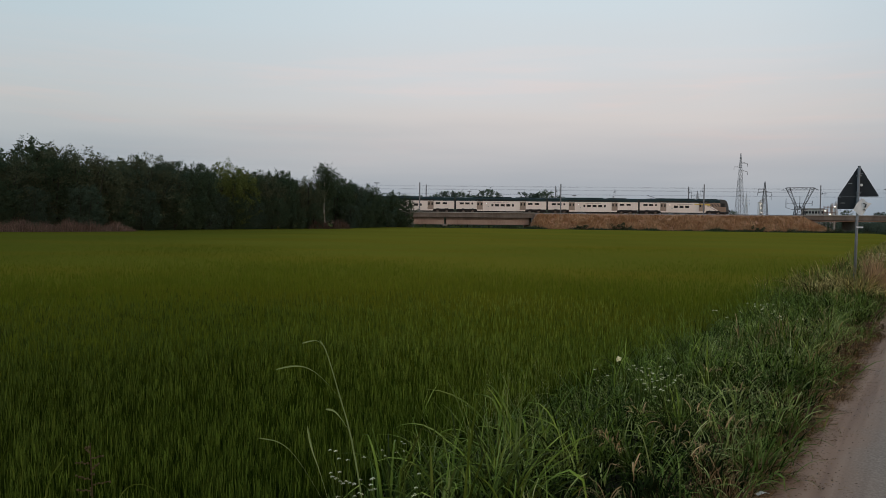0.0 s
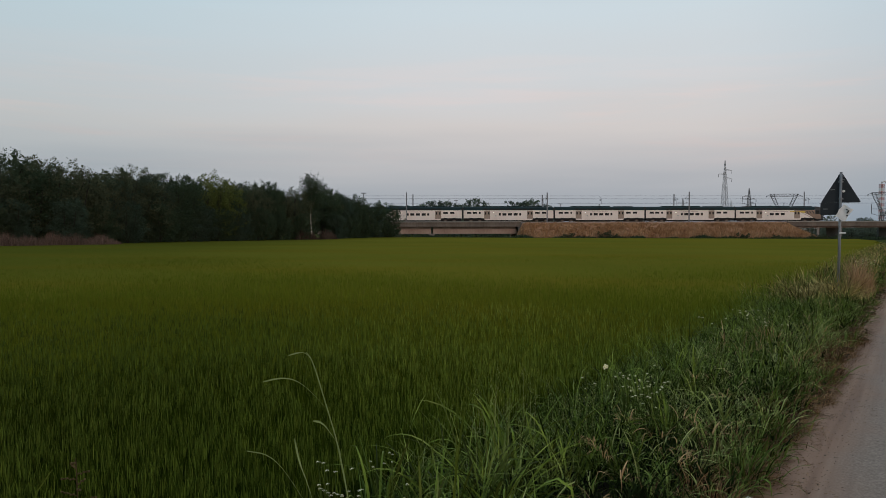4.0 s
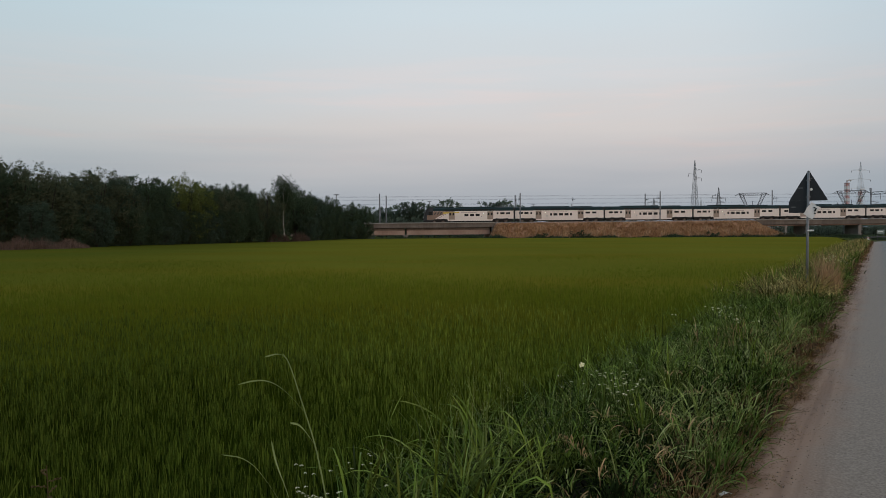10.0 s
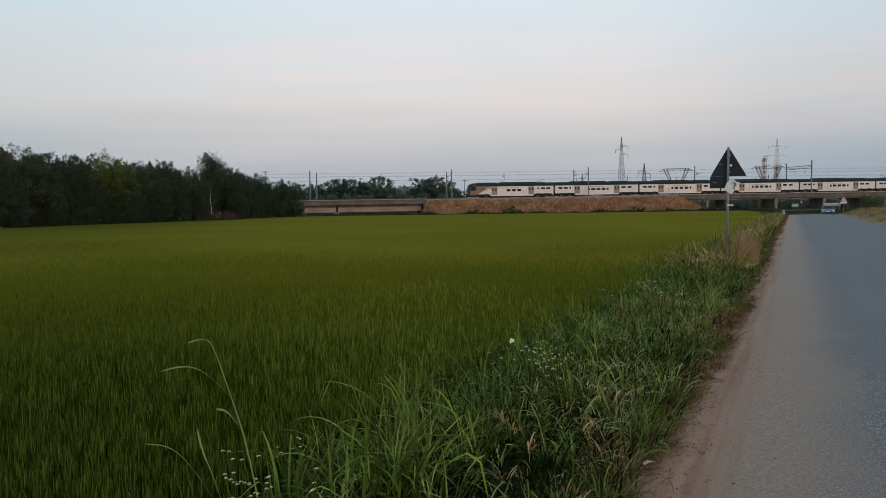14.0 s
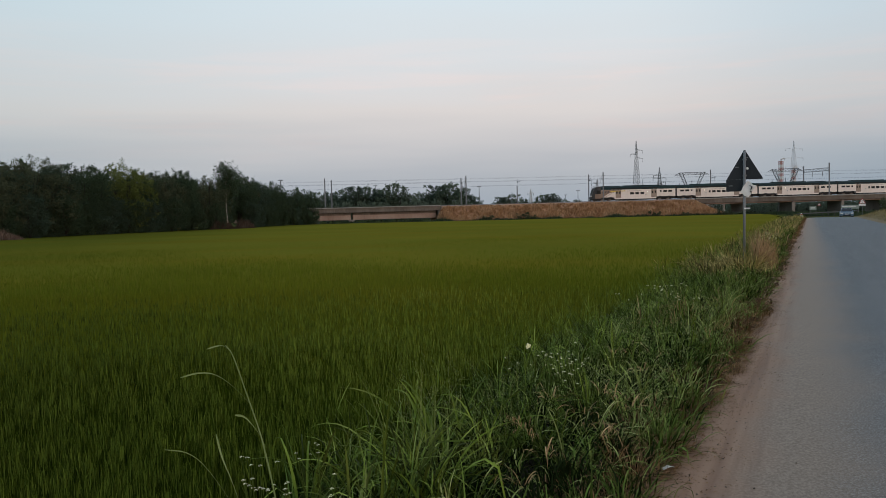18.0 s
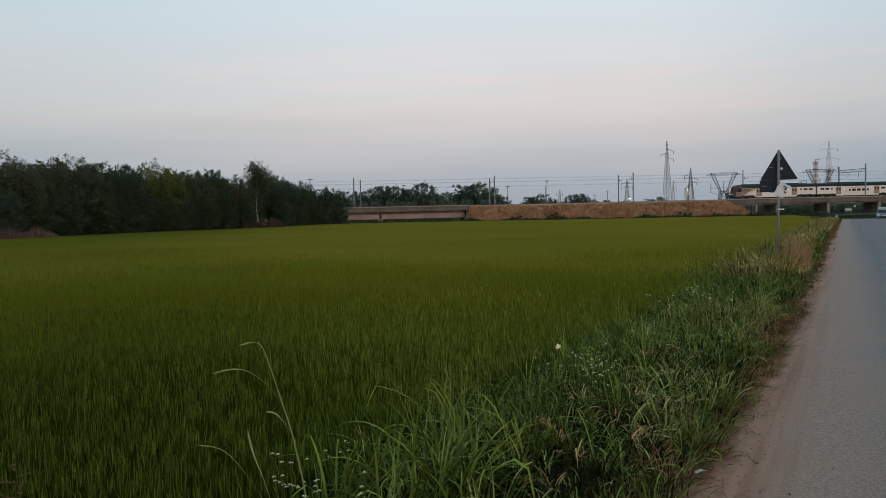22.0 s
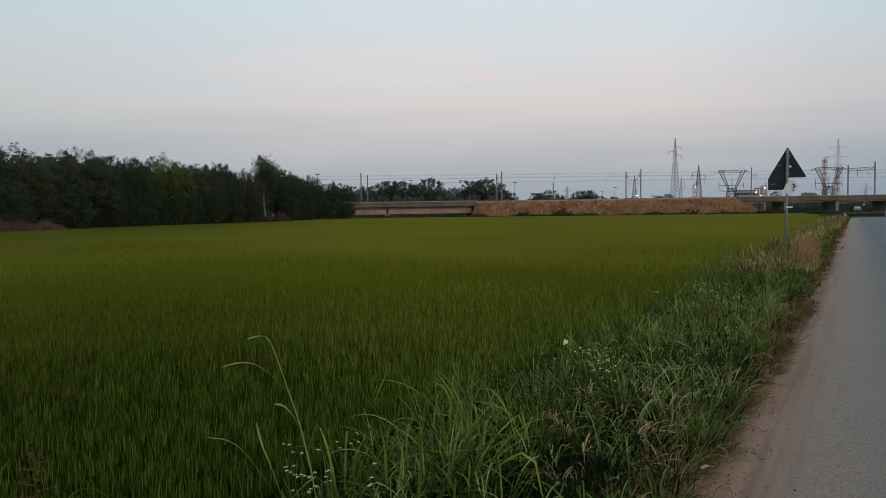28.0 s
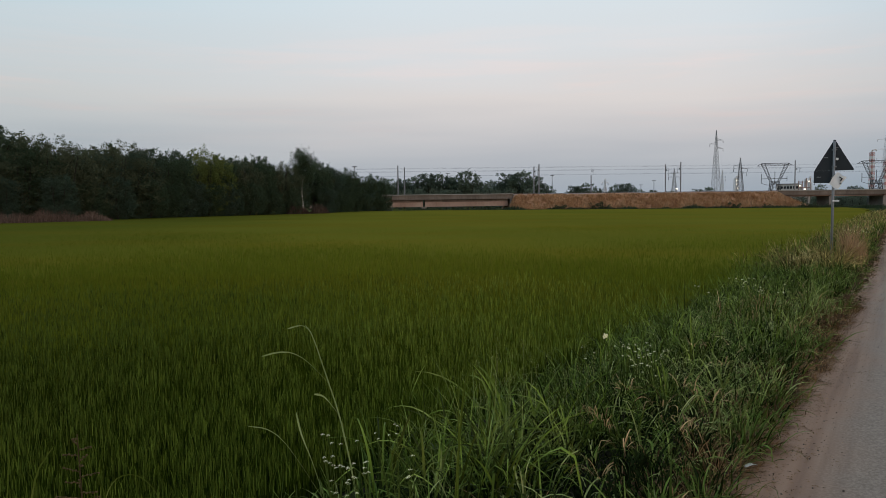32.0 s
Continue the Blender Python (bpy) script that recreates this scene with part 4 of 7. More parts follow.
THATCH = material("thatch", [(0.026, 0.014, 0.008), (0.075, 0.042, 0.022), (0.15, 0.092, 0.052)], 22.0, 0.95, fine=130.0, bump=0.8, spec=0.0)
# near-black green, shade among the verge blades put into the colour
SHADE_UNDERGROWTH = leafy("undergrowth", [(0.008, 0.012, 0.004), (0.013, 0.020, 0.006), (0.022, 0.032, 0.010)], 0.45, 1.0, 0.1, 0.0)
GOLD = leafy("golden_straw", [(0.26, 0.155, 0.075), (0.37, 0.235, 0.125), (0.50, 0.345, 0.20)], 0.35, 1.0, 0.15, 0.0)
WEEDS = leafy("withered_weeds", [(0.070, 0.050, 0.018), (0.31, 0.240, 0.086), (0.56, 0.455, 0.195)], 0.9, 1.0, 0.08, 0.0)
CLOD = material("clods", [(0.045, 0.028, 0.017), (0.085, 0.054, 0.034), (0.15, 0.10, 0.066)], 9.0, 0.95, random_by="island", spread=0.4, spec=0.0)
CRUMBS = material("crumbs", [(0.10, 0.072, 0.054), (0.19, 0.145, 0.112)], 5.0, 0.95, random_by="island", spread=0.5)
build_ground()
build_rice()
build_road()
build_verge()

# ---- railway: embankment, two bridges, track, masts ----
TRACK_Y = 219.0
NEAR_Y, FAR_Y = 214.6, 227.5  # the two faces of the railway
EMB_L, EMB_R = 29.0, 106.0


def long_strip(bm, x0, x1, outline, step=20.0):
    """An outline of (y, height above the rail's level) drawn along the line, following its slight rise."""
    xs = list(np.arange(x0, x1, step)) + [x1]
    rings = [[bm.verts.new((x, y, rail_z(x) + h)) for y, h in outline] for x in xs]
    for a, b in zip(rings, rings[1:]):
        for i in range(len(outline)):
            j = (i + 1) % len(outline)
            bm.faces.new((a[i], a[j], b[j], b[i]))
    bm.faces.new(rings[0])
    bm.faces.new(rings[-1][::-1])
    return bm


def build_embankment():
    rng = np.random.default_rng(21)
    xs, us = np.linspace(EMB_L - 1.5, EMB_R + 9, 150), np.linspace(0, 1, 14)
    v = []
    for x in xs:
        end = min(1.0, max(0.0, (EMB_R + 7.5 - x) / 9.0)) * min(1.0, max(0.0, (x - EMB_L + 1.5) / 2.2)) ** 0.7
        top = -0.7 + (rail_z(x) - 0.3 + 0.7) * end
        for u in us:
            bulge = 0.35 * noise.noise((x * 0.25, u * 3, 1.0)) + 0.25 * noise.noise((x * 0.9, u * 5, 4.0))
            v.append((x + 0.3 * noise.noise((x, u * 4, 9.0)), NEAR_Y - 6.5 * (1 - u) - 0.2 + bulge * (0 < u < 1), -0.75 + (top + 0.75) * u**0.85))
        v.append((x, FAR_Y, top))
        v.append((x, FAR_Y + 8, -0.75))
    k = len(us) + 2
    i = (np.arange(len(xs) - 1)[:, None] * k + np.arange(k - 1)).ravel()
    tagged(sheet("embankment", v, np.stack([i, i + k, i + k + 1, i + 1], 1), BANK_SOIL), "railway embankment covered in dry reddish brown grass", "embankment", kind="structure")
    tufts, per = 3400, 13
    n = tufts * per
    x = np.repeat(rng.uniform(EMB_L - 0.8, EMB_R + 5, tufts), per) + rng.normal(0, 0.20, n)
    u = np.clip(np.repeat(rng.uniform(0, 1, tufts), per) + rng.normal(0, 0.02, n), 0, 1)
    end = np.clip((EMB_R + 7.5 - x) / 9.0, 0, 1) * np.clip((x - EMB_L + 1.5) / 2.2, 0, 1) ** 0.7
    z = -0.75 + ((3.95 + 0.004 * x + 0.7) * end) * u**0.85
    h = rng.uniform(0.45, 1.05, n) * np.repeat(rng.uniform(0.5, 1.4, tufts), per) * np.interp(u, [0.0, 0.75, 1.0], [1.0, 0.9, 0.35])
    tagged(sheet("embankment_grass", *blades(rng, np.stack([x, NEAR_Y - 6.5 * (1 - u) - 0.35], -1), z - 0.12, h, rng.uniform(0.05, 0.13, n), rng.uniform(0.2, 1.3, n), 3, rng.normal(-1.57, 1.1, n)), STRAW_BANK), "tall dry reddish straw covering the railway bank", "dry grass", kind="stuff")
    # a dark band of green weeds along the foot
    n = 9000
    x = rng.uniform(EMB_L - 30, EMB_R + 26, n)
    clump = np.array([max(0.0, noise.noise((a * 0.16, 3.0, 0.0)) + 0.15) for a in x])
    h = rng.uniform(0.35, 0.9, n) + 2.2 * clump * rng.uniform(0.3, 1, n)
    tagged(sheet("foot_weeds", *blades(rng, np.stack([x, rng.uniform(206.0, 208.6, n)], -1), np.full(n, -0.7), h, rng.uniform(0.10, 0.25, n), rng.uniform(0.1, 1.0, n), 2), LEAF_DARK), "dark green weeds along the foot of the railway bank", "weeds", kind="stuff")



def bridge(name, x0, x1, spans, label, deep):
    t = thing(name, label, "bridge")
    t["kind"] = "structure"
    part("deck", long_strip(bmesh.new(), x0, x1, [(NEAR_Y, -1.45), (NEAR_Y, -0.1), (NEAR_Y + 0.35, -0.1), (NEAR_Y + 0.35, -0.35), (FAR_Y - 0.35, -0.35), (FAR_Y - 0.35, -0.1), (FAR_Y, -0.1), (FAR_Y, -1.45)]), DECK, t)
    part("edge_beam", long_strip(bmesh.new(), x0, x1, [(NEAR_Y - 0.3, -0.2), (NEAR_Y - 0.3, 0.02), (NEAR_Y + 0.3, 0.02), (NEAR_Y + 0.3, -0.22)]), KERB, t)
    for a, b in spans:
        for y in (NEAR_Y + 1.0, NEAR_Y + 4.2, FAR_Y - 5.0, FAR_Y - 1.8):
            part("girder", long_strip(bmesh.new(), a + 0.25, b - 0.25, [(y, -1.45 - deep), (y, -1.45 - 0.36 * deep), (y + 0.85, -1.45 - 0.36 * deep), (y + 0.85, -1.45 - deep)]), GIRDER, t)
            part("web", long_strip(bmesh.new(), a + 0.25, b - 0.25, [(y + 0.4, -1.45 - 0.36 * deep), (y + 0.4, -1.45), (y + 0.6, -1.45), (y + 0.6, -1.45 - 0.36 * deep)]), DECK, t)
    return t


def build_bridges():
    left = bridge("railway_bridge_1", -130.0, EMB_L + 0.2, [(a, a + 23.9) for a in np.arange(-19.7 - 96, 20, 24.0)], "weathered concrete girder railway bridge", 2.0)
    for x in (-91.8, -67.8, -43.8, -19.8, 4.2):
        bm = bmesh.new()
        box(bm, x - 0.55, x + 0.55, NEAR_Y + 1.0, FAR_Y - 1.0, -0.9, rail_z(x) - 3.5)
        box(bm, x - 0.8, x + 0.8, NEAR_Y + 0.9, FAR_Y - 0.9, rail_z(x) - 3.7, rail_z(x) - 3.4)
        part("pier", bm, CONCRETE, left)
    bm = bmesh.new()
    box(bm, EMB_L - 0.6, EMB_L + 0.8, NEAR_Y + 0.2, FAR_Y - 0.2, -0.9, rail_z(EMB_L) - 0.5)
    part("abutment", bm, CONCRETE, left)
    right = bridge("railway_bridge_2", EMB_R - 1.0, 420.0, [(108.5, 120.4), (120.4, 136.3), (136.3, 152.4), (152.4, 168.0)], "long weathered concrete railway bridge over the road", 0.35)
    for x in (120.5, 136.4, 152.5, 168.1):
        bm = bmesh.new()
        box(bm, x - 0.45, x + 0.45, NEAR_Y + 0.6, NEAR_Y + 7.4, -1.4, rail_z(x) - 1.8)
        part("pier", bm, CONCRETE, right, "pale concrete wall pier")
    for x in (108.6, 114.2):
        bm = bmesh.new()
        tube(bm, [(x, NEAR_Y + 1.0, -1.4), (x, NEAR_Y + 1.0, rail_z(x) - 1.8)], [0.3, 0.3], 10)
        part("column", bm, KERB, right, "slim pale concrete column")
    bm = bmesh.new()
    prism(bm, [(168.6, -1.2), (420, -1.2), (420, rail_z(420) - 1.4), (168.6, rail_z(168.6) - 1.4)], "y", NEAR_Y + 0.5, FAR_Y - 0.5)
    part("abutment", bm, CONCRETE, right)


def build_track():
    bed = long_strip(bmesh.new(), -140, 420, [(NEAR_Y + 0.5, -0.34), (NEAR_Y + 1.6, -0.12), (FAR_Y - 1.6, -0.12), (FAR_Y - 0.5, -0.34)])
    tagged(part("ballast_bed", bed, BALLAST), "grey brown ballast bed of a double railway track", "track bed", kind="structure")
    for y in (TRACK_Y, TRACK_Y + 4.2):
        t = thing("railway_track", "pair of rusty steel rails on the ballast", "track", "two tracks")
        for dy in (-0.75, 0.75):
            part("rail", long_strip(bmesh.new(), -140, 420, [(y + dy - 0.035, -0.13), (y + dy - 0.035, 0.0), (y + dy + 0.035, 0.0), (y + dy + 0.035, -0.13)]), RAIL_STEEL, t)


def mast(x, y, top, arm, label="slim grey steel overhead-line mast beside the track"):
    t = thing("catenary_mast", label, "mast", "overhead line masts", pose(x, y, rail_z(x) - 0.4))
    h = top - rail_z(x) + 0.4
    bm = bmesh.new()
    for dx in (-0.10, 0.10):
        beam(bm, (dx, 0, 0), (dx * 0.7, 0, h), 0.07, 0.16)
    for k in range(int(h / 0.7)):
        beam(bm, (-0.09 + 0.18 * (k % 2), 0, k * 0.7), (0.09 - 0.18 * (k % 2), 0, k * 0.7 + 0.7), 0.04)
    part("post", bm, MAST_STEEL, t)
    if arm:
        bm = bmesh.new()
        beam(bm, (0, 0, 6.6), (0, arm, 6.9), 0.08)
        beam(bm, (0, 0, 7.9), (0, arm, 6.9), 0.05)
        beam(bm, (0, arm * 0.75, 6.85), (0, arm * 0.75, 5.7), 0.05)
        part("bracket", bm, MAST_STEEL, t)
        bm = bmesh.new()
        tube(bm, [(0, arm * 0.3, 6.65), (0, arm * 0.3, 7.05)], [0.12, 0.12])
        part("insulator", bm, BLACK, t)
    return t


def build_masts():
    for x, y, top in ((-2.95, 215.4, 12.4), (-1.2, 226.6, 12.4), (37.0, 226.6, 12.4), (36.6, 215.4, 12.5), (54.1, 226.8, 9.7), (76.4, 226.6, 12.8), (77.0, 215.4, 12.9), (115.8, 226.6, 13.7), (-42.0, 215.4, 12.3), (-80.0, 215.4, 12.2), (192.0, 215.4, 14.2), (232.0, 215.4, 14.4)):
        mast(x, y, top, 3.4 if y < 220 else -3.4)
    # portal frame over the far end
    t = thing("catenary_portal", "grey lattice steel portal carrying the overhead lines", "portal")
    for x, y, top in ((147.2, 226.8, 14.3), (148.2, 215.4, 14.6)):
        bm = bmesh.new()
        beam(bm, (x, y, rail_z(x) - 0.4), (x, y, top), 0.28)
        part("post", bm, MAST_STEEL, t)
    bm = bmesh.new()
    a, b = Vector((147.2, 226.8, 12.3)), Vector((148.2, 215.4, 12.3))
    for dz in (0, 0.8):
        beam(bm, a + Vector((0, 0, dz)), b + Vector((0, 0, dz)), 0.14)
    for k in range(12):
        p, q = a.lerp(b, k / 12), a.lerp(b, (k + 1) / 12)
        beam(bm, p + Vector((0, 0, 0.8 * (k % 2))), q + Vector((0, 0, 0.8 * (1 - k % 2))), 0.08)
    part("truss", bm, MAST_STEEL, t)
    for f in (0.35, 0.75):
        p = a.lerp(b, f)
        bm = bmesh.new()
        beam(bm, p, p - Vector((0, 0, 1.6)), 0.12)
        part("drop_arm", bm, MAST_STEEL, t)
    # contact and carrying wires
    t = thing("overhead_wires", "thin dark overhead wires above the tracks", "wires")
    for y in (TRACK_Y, TRACK_Y + 4.2):
        for h, r in ((5.3, 0.011), (6.6, 0.013), (7.5, 0.011)):
            part("wire", long_strip(bmesh.new(), -140, 420, [(y - r, h), (y - r, h + 2 * r), (y + r, h + 2 * r), (y + r, h)]), BLACK, t)


STRAW_BANK = leafy("bank_straw", [(0.31, 0.165, 0.085), (0.46, 0.275, 0.15), (0.62, 0.42, 0.26)], 0.3, 0.4, 0.1)
build_embankment()
build_bridges()
build_track()
build_masts()

# ---- the double-deck train ----
CAR, HALF, SIDE = 26.1, 12.78, 1.41


def side_panel(name, x0, x1, z0, z1, mat, parent, proud=0.012, label=""):
    """The same panel on both sides of a carriage."""
    for s in (-1, 1):
        y = s * SIDE
        bm = bmesh.new()
        box(bm, x0, x1, min(y, y + s * proud), max(y, y + s * proud), z0, z1)
        part(name, bm, mat, parent, label)


def bogie(x, parent):
    bm = bmesh.new()
    for y in (-1.05, 1.05):
        prism(bm, [(x - 1.9, 0.55), (x - 1.5, 0.8), (x - 0.5, 0.62), (x + 0.5, 0.62), (x + 1.5, 0.8), (x + 1.9, 0.55), (x + 1.3, 0.4), (x - 1.3, 0.4)], "y", y - 0.1, y + 0.1)
    box(bm, x - 0.4, x + 0.4, -1.1, 1.1, 0.45, 0.8)
    b = part("bogie", bm, TRAIN_UNDER, parent, "dark steel bogie frame")
    for dx in (-1.25, 1.25):
        bm = bmesh.new()
        for y in (-0.78, 0.78):
            tube(bm, [(x + dx, y - 0.07, 0.46), (x + dx, y + 0.07, 0.46)], [0.46, 0.46], 14)
        tube(bm, [(x + dx, -1.2, 0.46), (x + dx, 1.2, 0.46)], [0.12, 0.12], 8)
        part("wheelset", bm, WHEEL, b, "bright worn steel wheels")


def arch(z0, w0, top, n=7):
    """Half outline of the rounded roof, from the eaves to the crown and down again."""
    pts = []
    for k in range(n + 1):
        a = math.pi * k / n
        pts.append((w0 * math.cos(a) if 0 < k < n else (w0 if k == 0 else -w0), z0 + (top - z0) * math.sin(a) ** 0.5))
    return pts


def carriage(cab):
    """A carriage along x, centred, its wheels on z = 0. cab: 1 a driving cab at the +x end, -1 at the other, 0 none."""
    label = "double-deck train driving carriage, white with green roof and yellow stripe" if cab else "white double-deck train carriage with dark green roof"
    t = thing("train_carriage", label, "train carriage", "carriages of the train")
    x0, x1 = -HALF, HALF
    if cab:
        x1 = HALF - 2.6
    f = 1 if cab >= 0 else -1
    # body shell: lower white part, grey band, green upper deck
    bm = bmesh.new()
    prism(bm, [(-SIDE, 0.95), (SIDE, 0.95), (SIDE, 3.2), (-SIDE, 3.2)], "x", x0, x1)
    part("body", bm, TRAIN_WHITE, t)
    bm = bmesh.new()
    prism(bm, [(-7.0, 0.95), (-6.7, 0.42), (6.7, 0.42), (7.0, 0.95)] if not cab else [(-7.0, 0.95), (-6.7, 0.42), (5.9, 0.42), (6.2, 0.95)], "y", -SIDE + 0.004, SIDE - 0.004)
    part("lower_deck_skirt", bm, TRAIN_WHITE, t, "white low-floor skirt between the bogies")
    bm = bmesh.new()
    prism(bm, [(-SIDE + 0.01, 3.2), (SIDE - 0.01, 3.2), (SIDE - 0.03, 3.3), (-SIDE + 0.03, 3.3)], "x", x0, x1)
    part("window_band", bm, TRAIN_GREEN, t, "dark band below the green roof")
    bm = bmesh.new()
    prism(bm, arch(3.3, SIDE - 0.03, 4.25), "x", x0, x1)
    part("roof", bm, TRAIN_GREEN, t, "dark green rounded roof")
    bm = bmesh.new()
    box(bm, -8.0, 3.0, -0.75, 0.75, 4.12, 4.42)
    box(bm, 4.2, 9.6, -0.7, 0.7, 4.12, 4.36)
    part("roof_equipment", bm, TRAIN_GREEN, t, "low green equipment housing on the roof")
    bm = bmesh.new()
    box(bm, x0 + 0.3, x1 - 0.3, -SIDE + 0.1, SIDE - 0.1, 0.62, 0.95)
    box(bm, -6.9, 6.9, -SIDE + 0.15, SIDE - 0.15, 0.16, 0.5)
    for e in (-1, 1):
        box(bm, e * 12.1 - 0.55, e * 12.1 + 0.55, -1.2, 1.2, 0.2, 0.66)
    box(bm, -11.9, 11.9, -0.5, 0.5, 0.12, 0.7)
    part("underframe", bm, TRAIN_UNDER, t)
    for x in (-9.4, 9.4 if not cab else 8.6):
        bogie(x, t)
    # dark arches over the wheels
    for x in (-9.4, 9.4 if not cab else 8.6):
        for s in (-1, 1):
            bm = bmesh.new()
            prism(bm, [(x - 1.9, 0.94), (x - 1.5, 1.08), (x - 0.5, 0.98), (x + 0.5, 0.98), (x + 1.5, 1.08), (x + 1.9, 0.94)], "y", min(s * SIDE, s * (SIDE + 0.012)), max(s * SIDE, s * (SIDE + 0.012)))
            part("wheel_arch", bm, TRAIN_UNDER, t)
    # doors
    for x in (-6.1, 6.1 if not cab else 4.9):
        for s in (-1, 1):
            bm = bmesh.new()
            box(bm, x - 0.85, x + 0.85, min(s * SIDE, s * (SIDE + 0.02)), max(s * SIDE, s * (SIDE + 0.02)), 0.8, 3.1)
            d = part("door", bm, TRAIN_DOOR, t, "grey brown double-leaf door")
            for dx in (-0.45, 0.45):
                bm = bmesh.new()
                box(bm, x + dx - 0.2, x + dx + 0.2, min(s * SIDE, s * (SIDE + 0.03)), max(s * SIDE, s * (SIDE + 0.03)), 2.0, 2.7)
                part("door_window", bm, TRAIN_GLASS, d)
    # lower-deck windows between the doors, and those over the bogies
    for x, w in ((-2.5, 0.55), (-1.2, 1.15), (0.4, 1.15), (2.0, 1.15), (3.3, 0.55)) if not cab else ((-2.5, 1.15), (-0.9, 1.15), (0.7, 1.15)):
        side_panel("window", x - w / 2, x + w / 2, 1.72, 2.38, TRAIN_GLASS, t, 0.02)
    ends = [(-11.2, 1.2), (-9.6, 1.2), (-8.2, 0.5)] + ([] if cab else [(8.2, 1.3), (10.1, 1.2)])
    for x, w in ends:
        side_panel("window", x - w / 2, x + w / 2, 2.22, 2.76, TRAIN_GLASS, t, 0.02)
    for k in range(9):
        x = -6.6 + 1.62 * k
        if x < x1 - 1:
            side_panel("upper_window", x - 0.62, x + 0.62, 3.33, 3.66, TRAIN_GLASS, t, 0.004)
    # lettering too small to read, and a crest
    side_panel("lettering", -2.2, 2.2, 2.70, 2.80, TRAIN_DOOR, t, 0.015, "thin brown line of lettering")
    side_panel("marker_lamp", -4.30, -4.08, 2.44, 2.62, LAMP_DIM, t, 0.03, "small warm lit lamp")
    side_panel("emblem", -3.8, -3.45, 1.5, 1.75, TRAIN_GREY, t, 0.015)
    # gangway bellows
    bm = bmesh.new()
    box(bm, x0 - 0.27, x0, -1.15, 1.15, 0.9, 3.9)
    part("gangway", bm, BLACK, t)
    if not cab:
        bm = bmesh.new()
        box(bm, x1, x1 + 0.27, -1.15, 1.15, 0.9, 3.9)
        part("gangway", bm, BLACK, t)
    else:
        nose(t, x1)
    return t


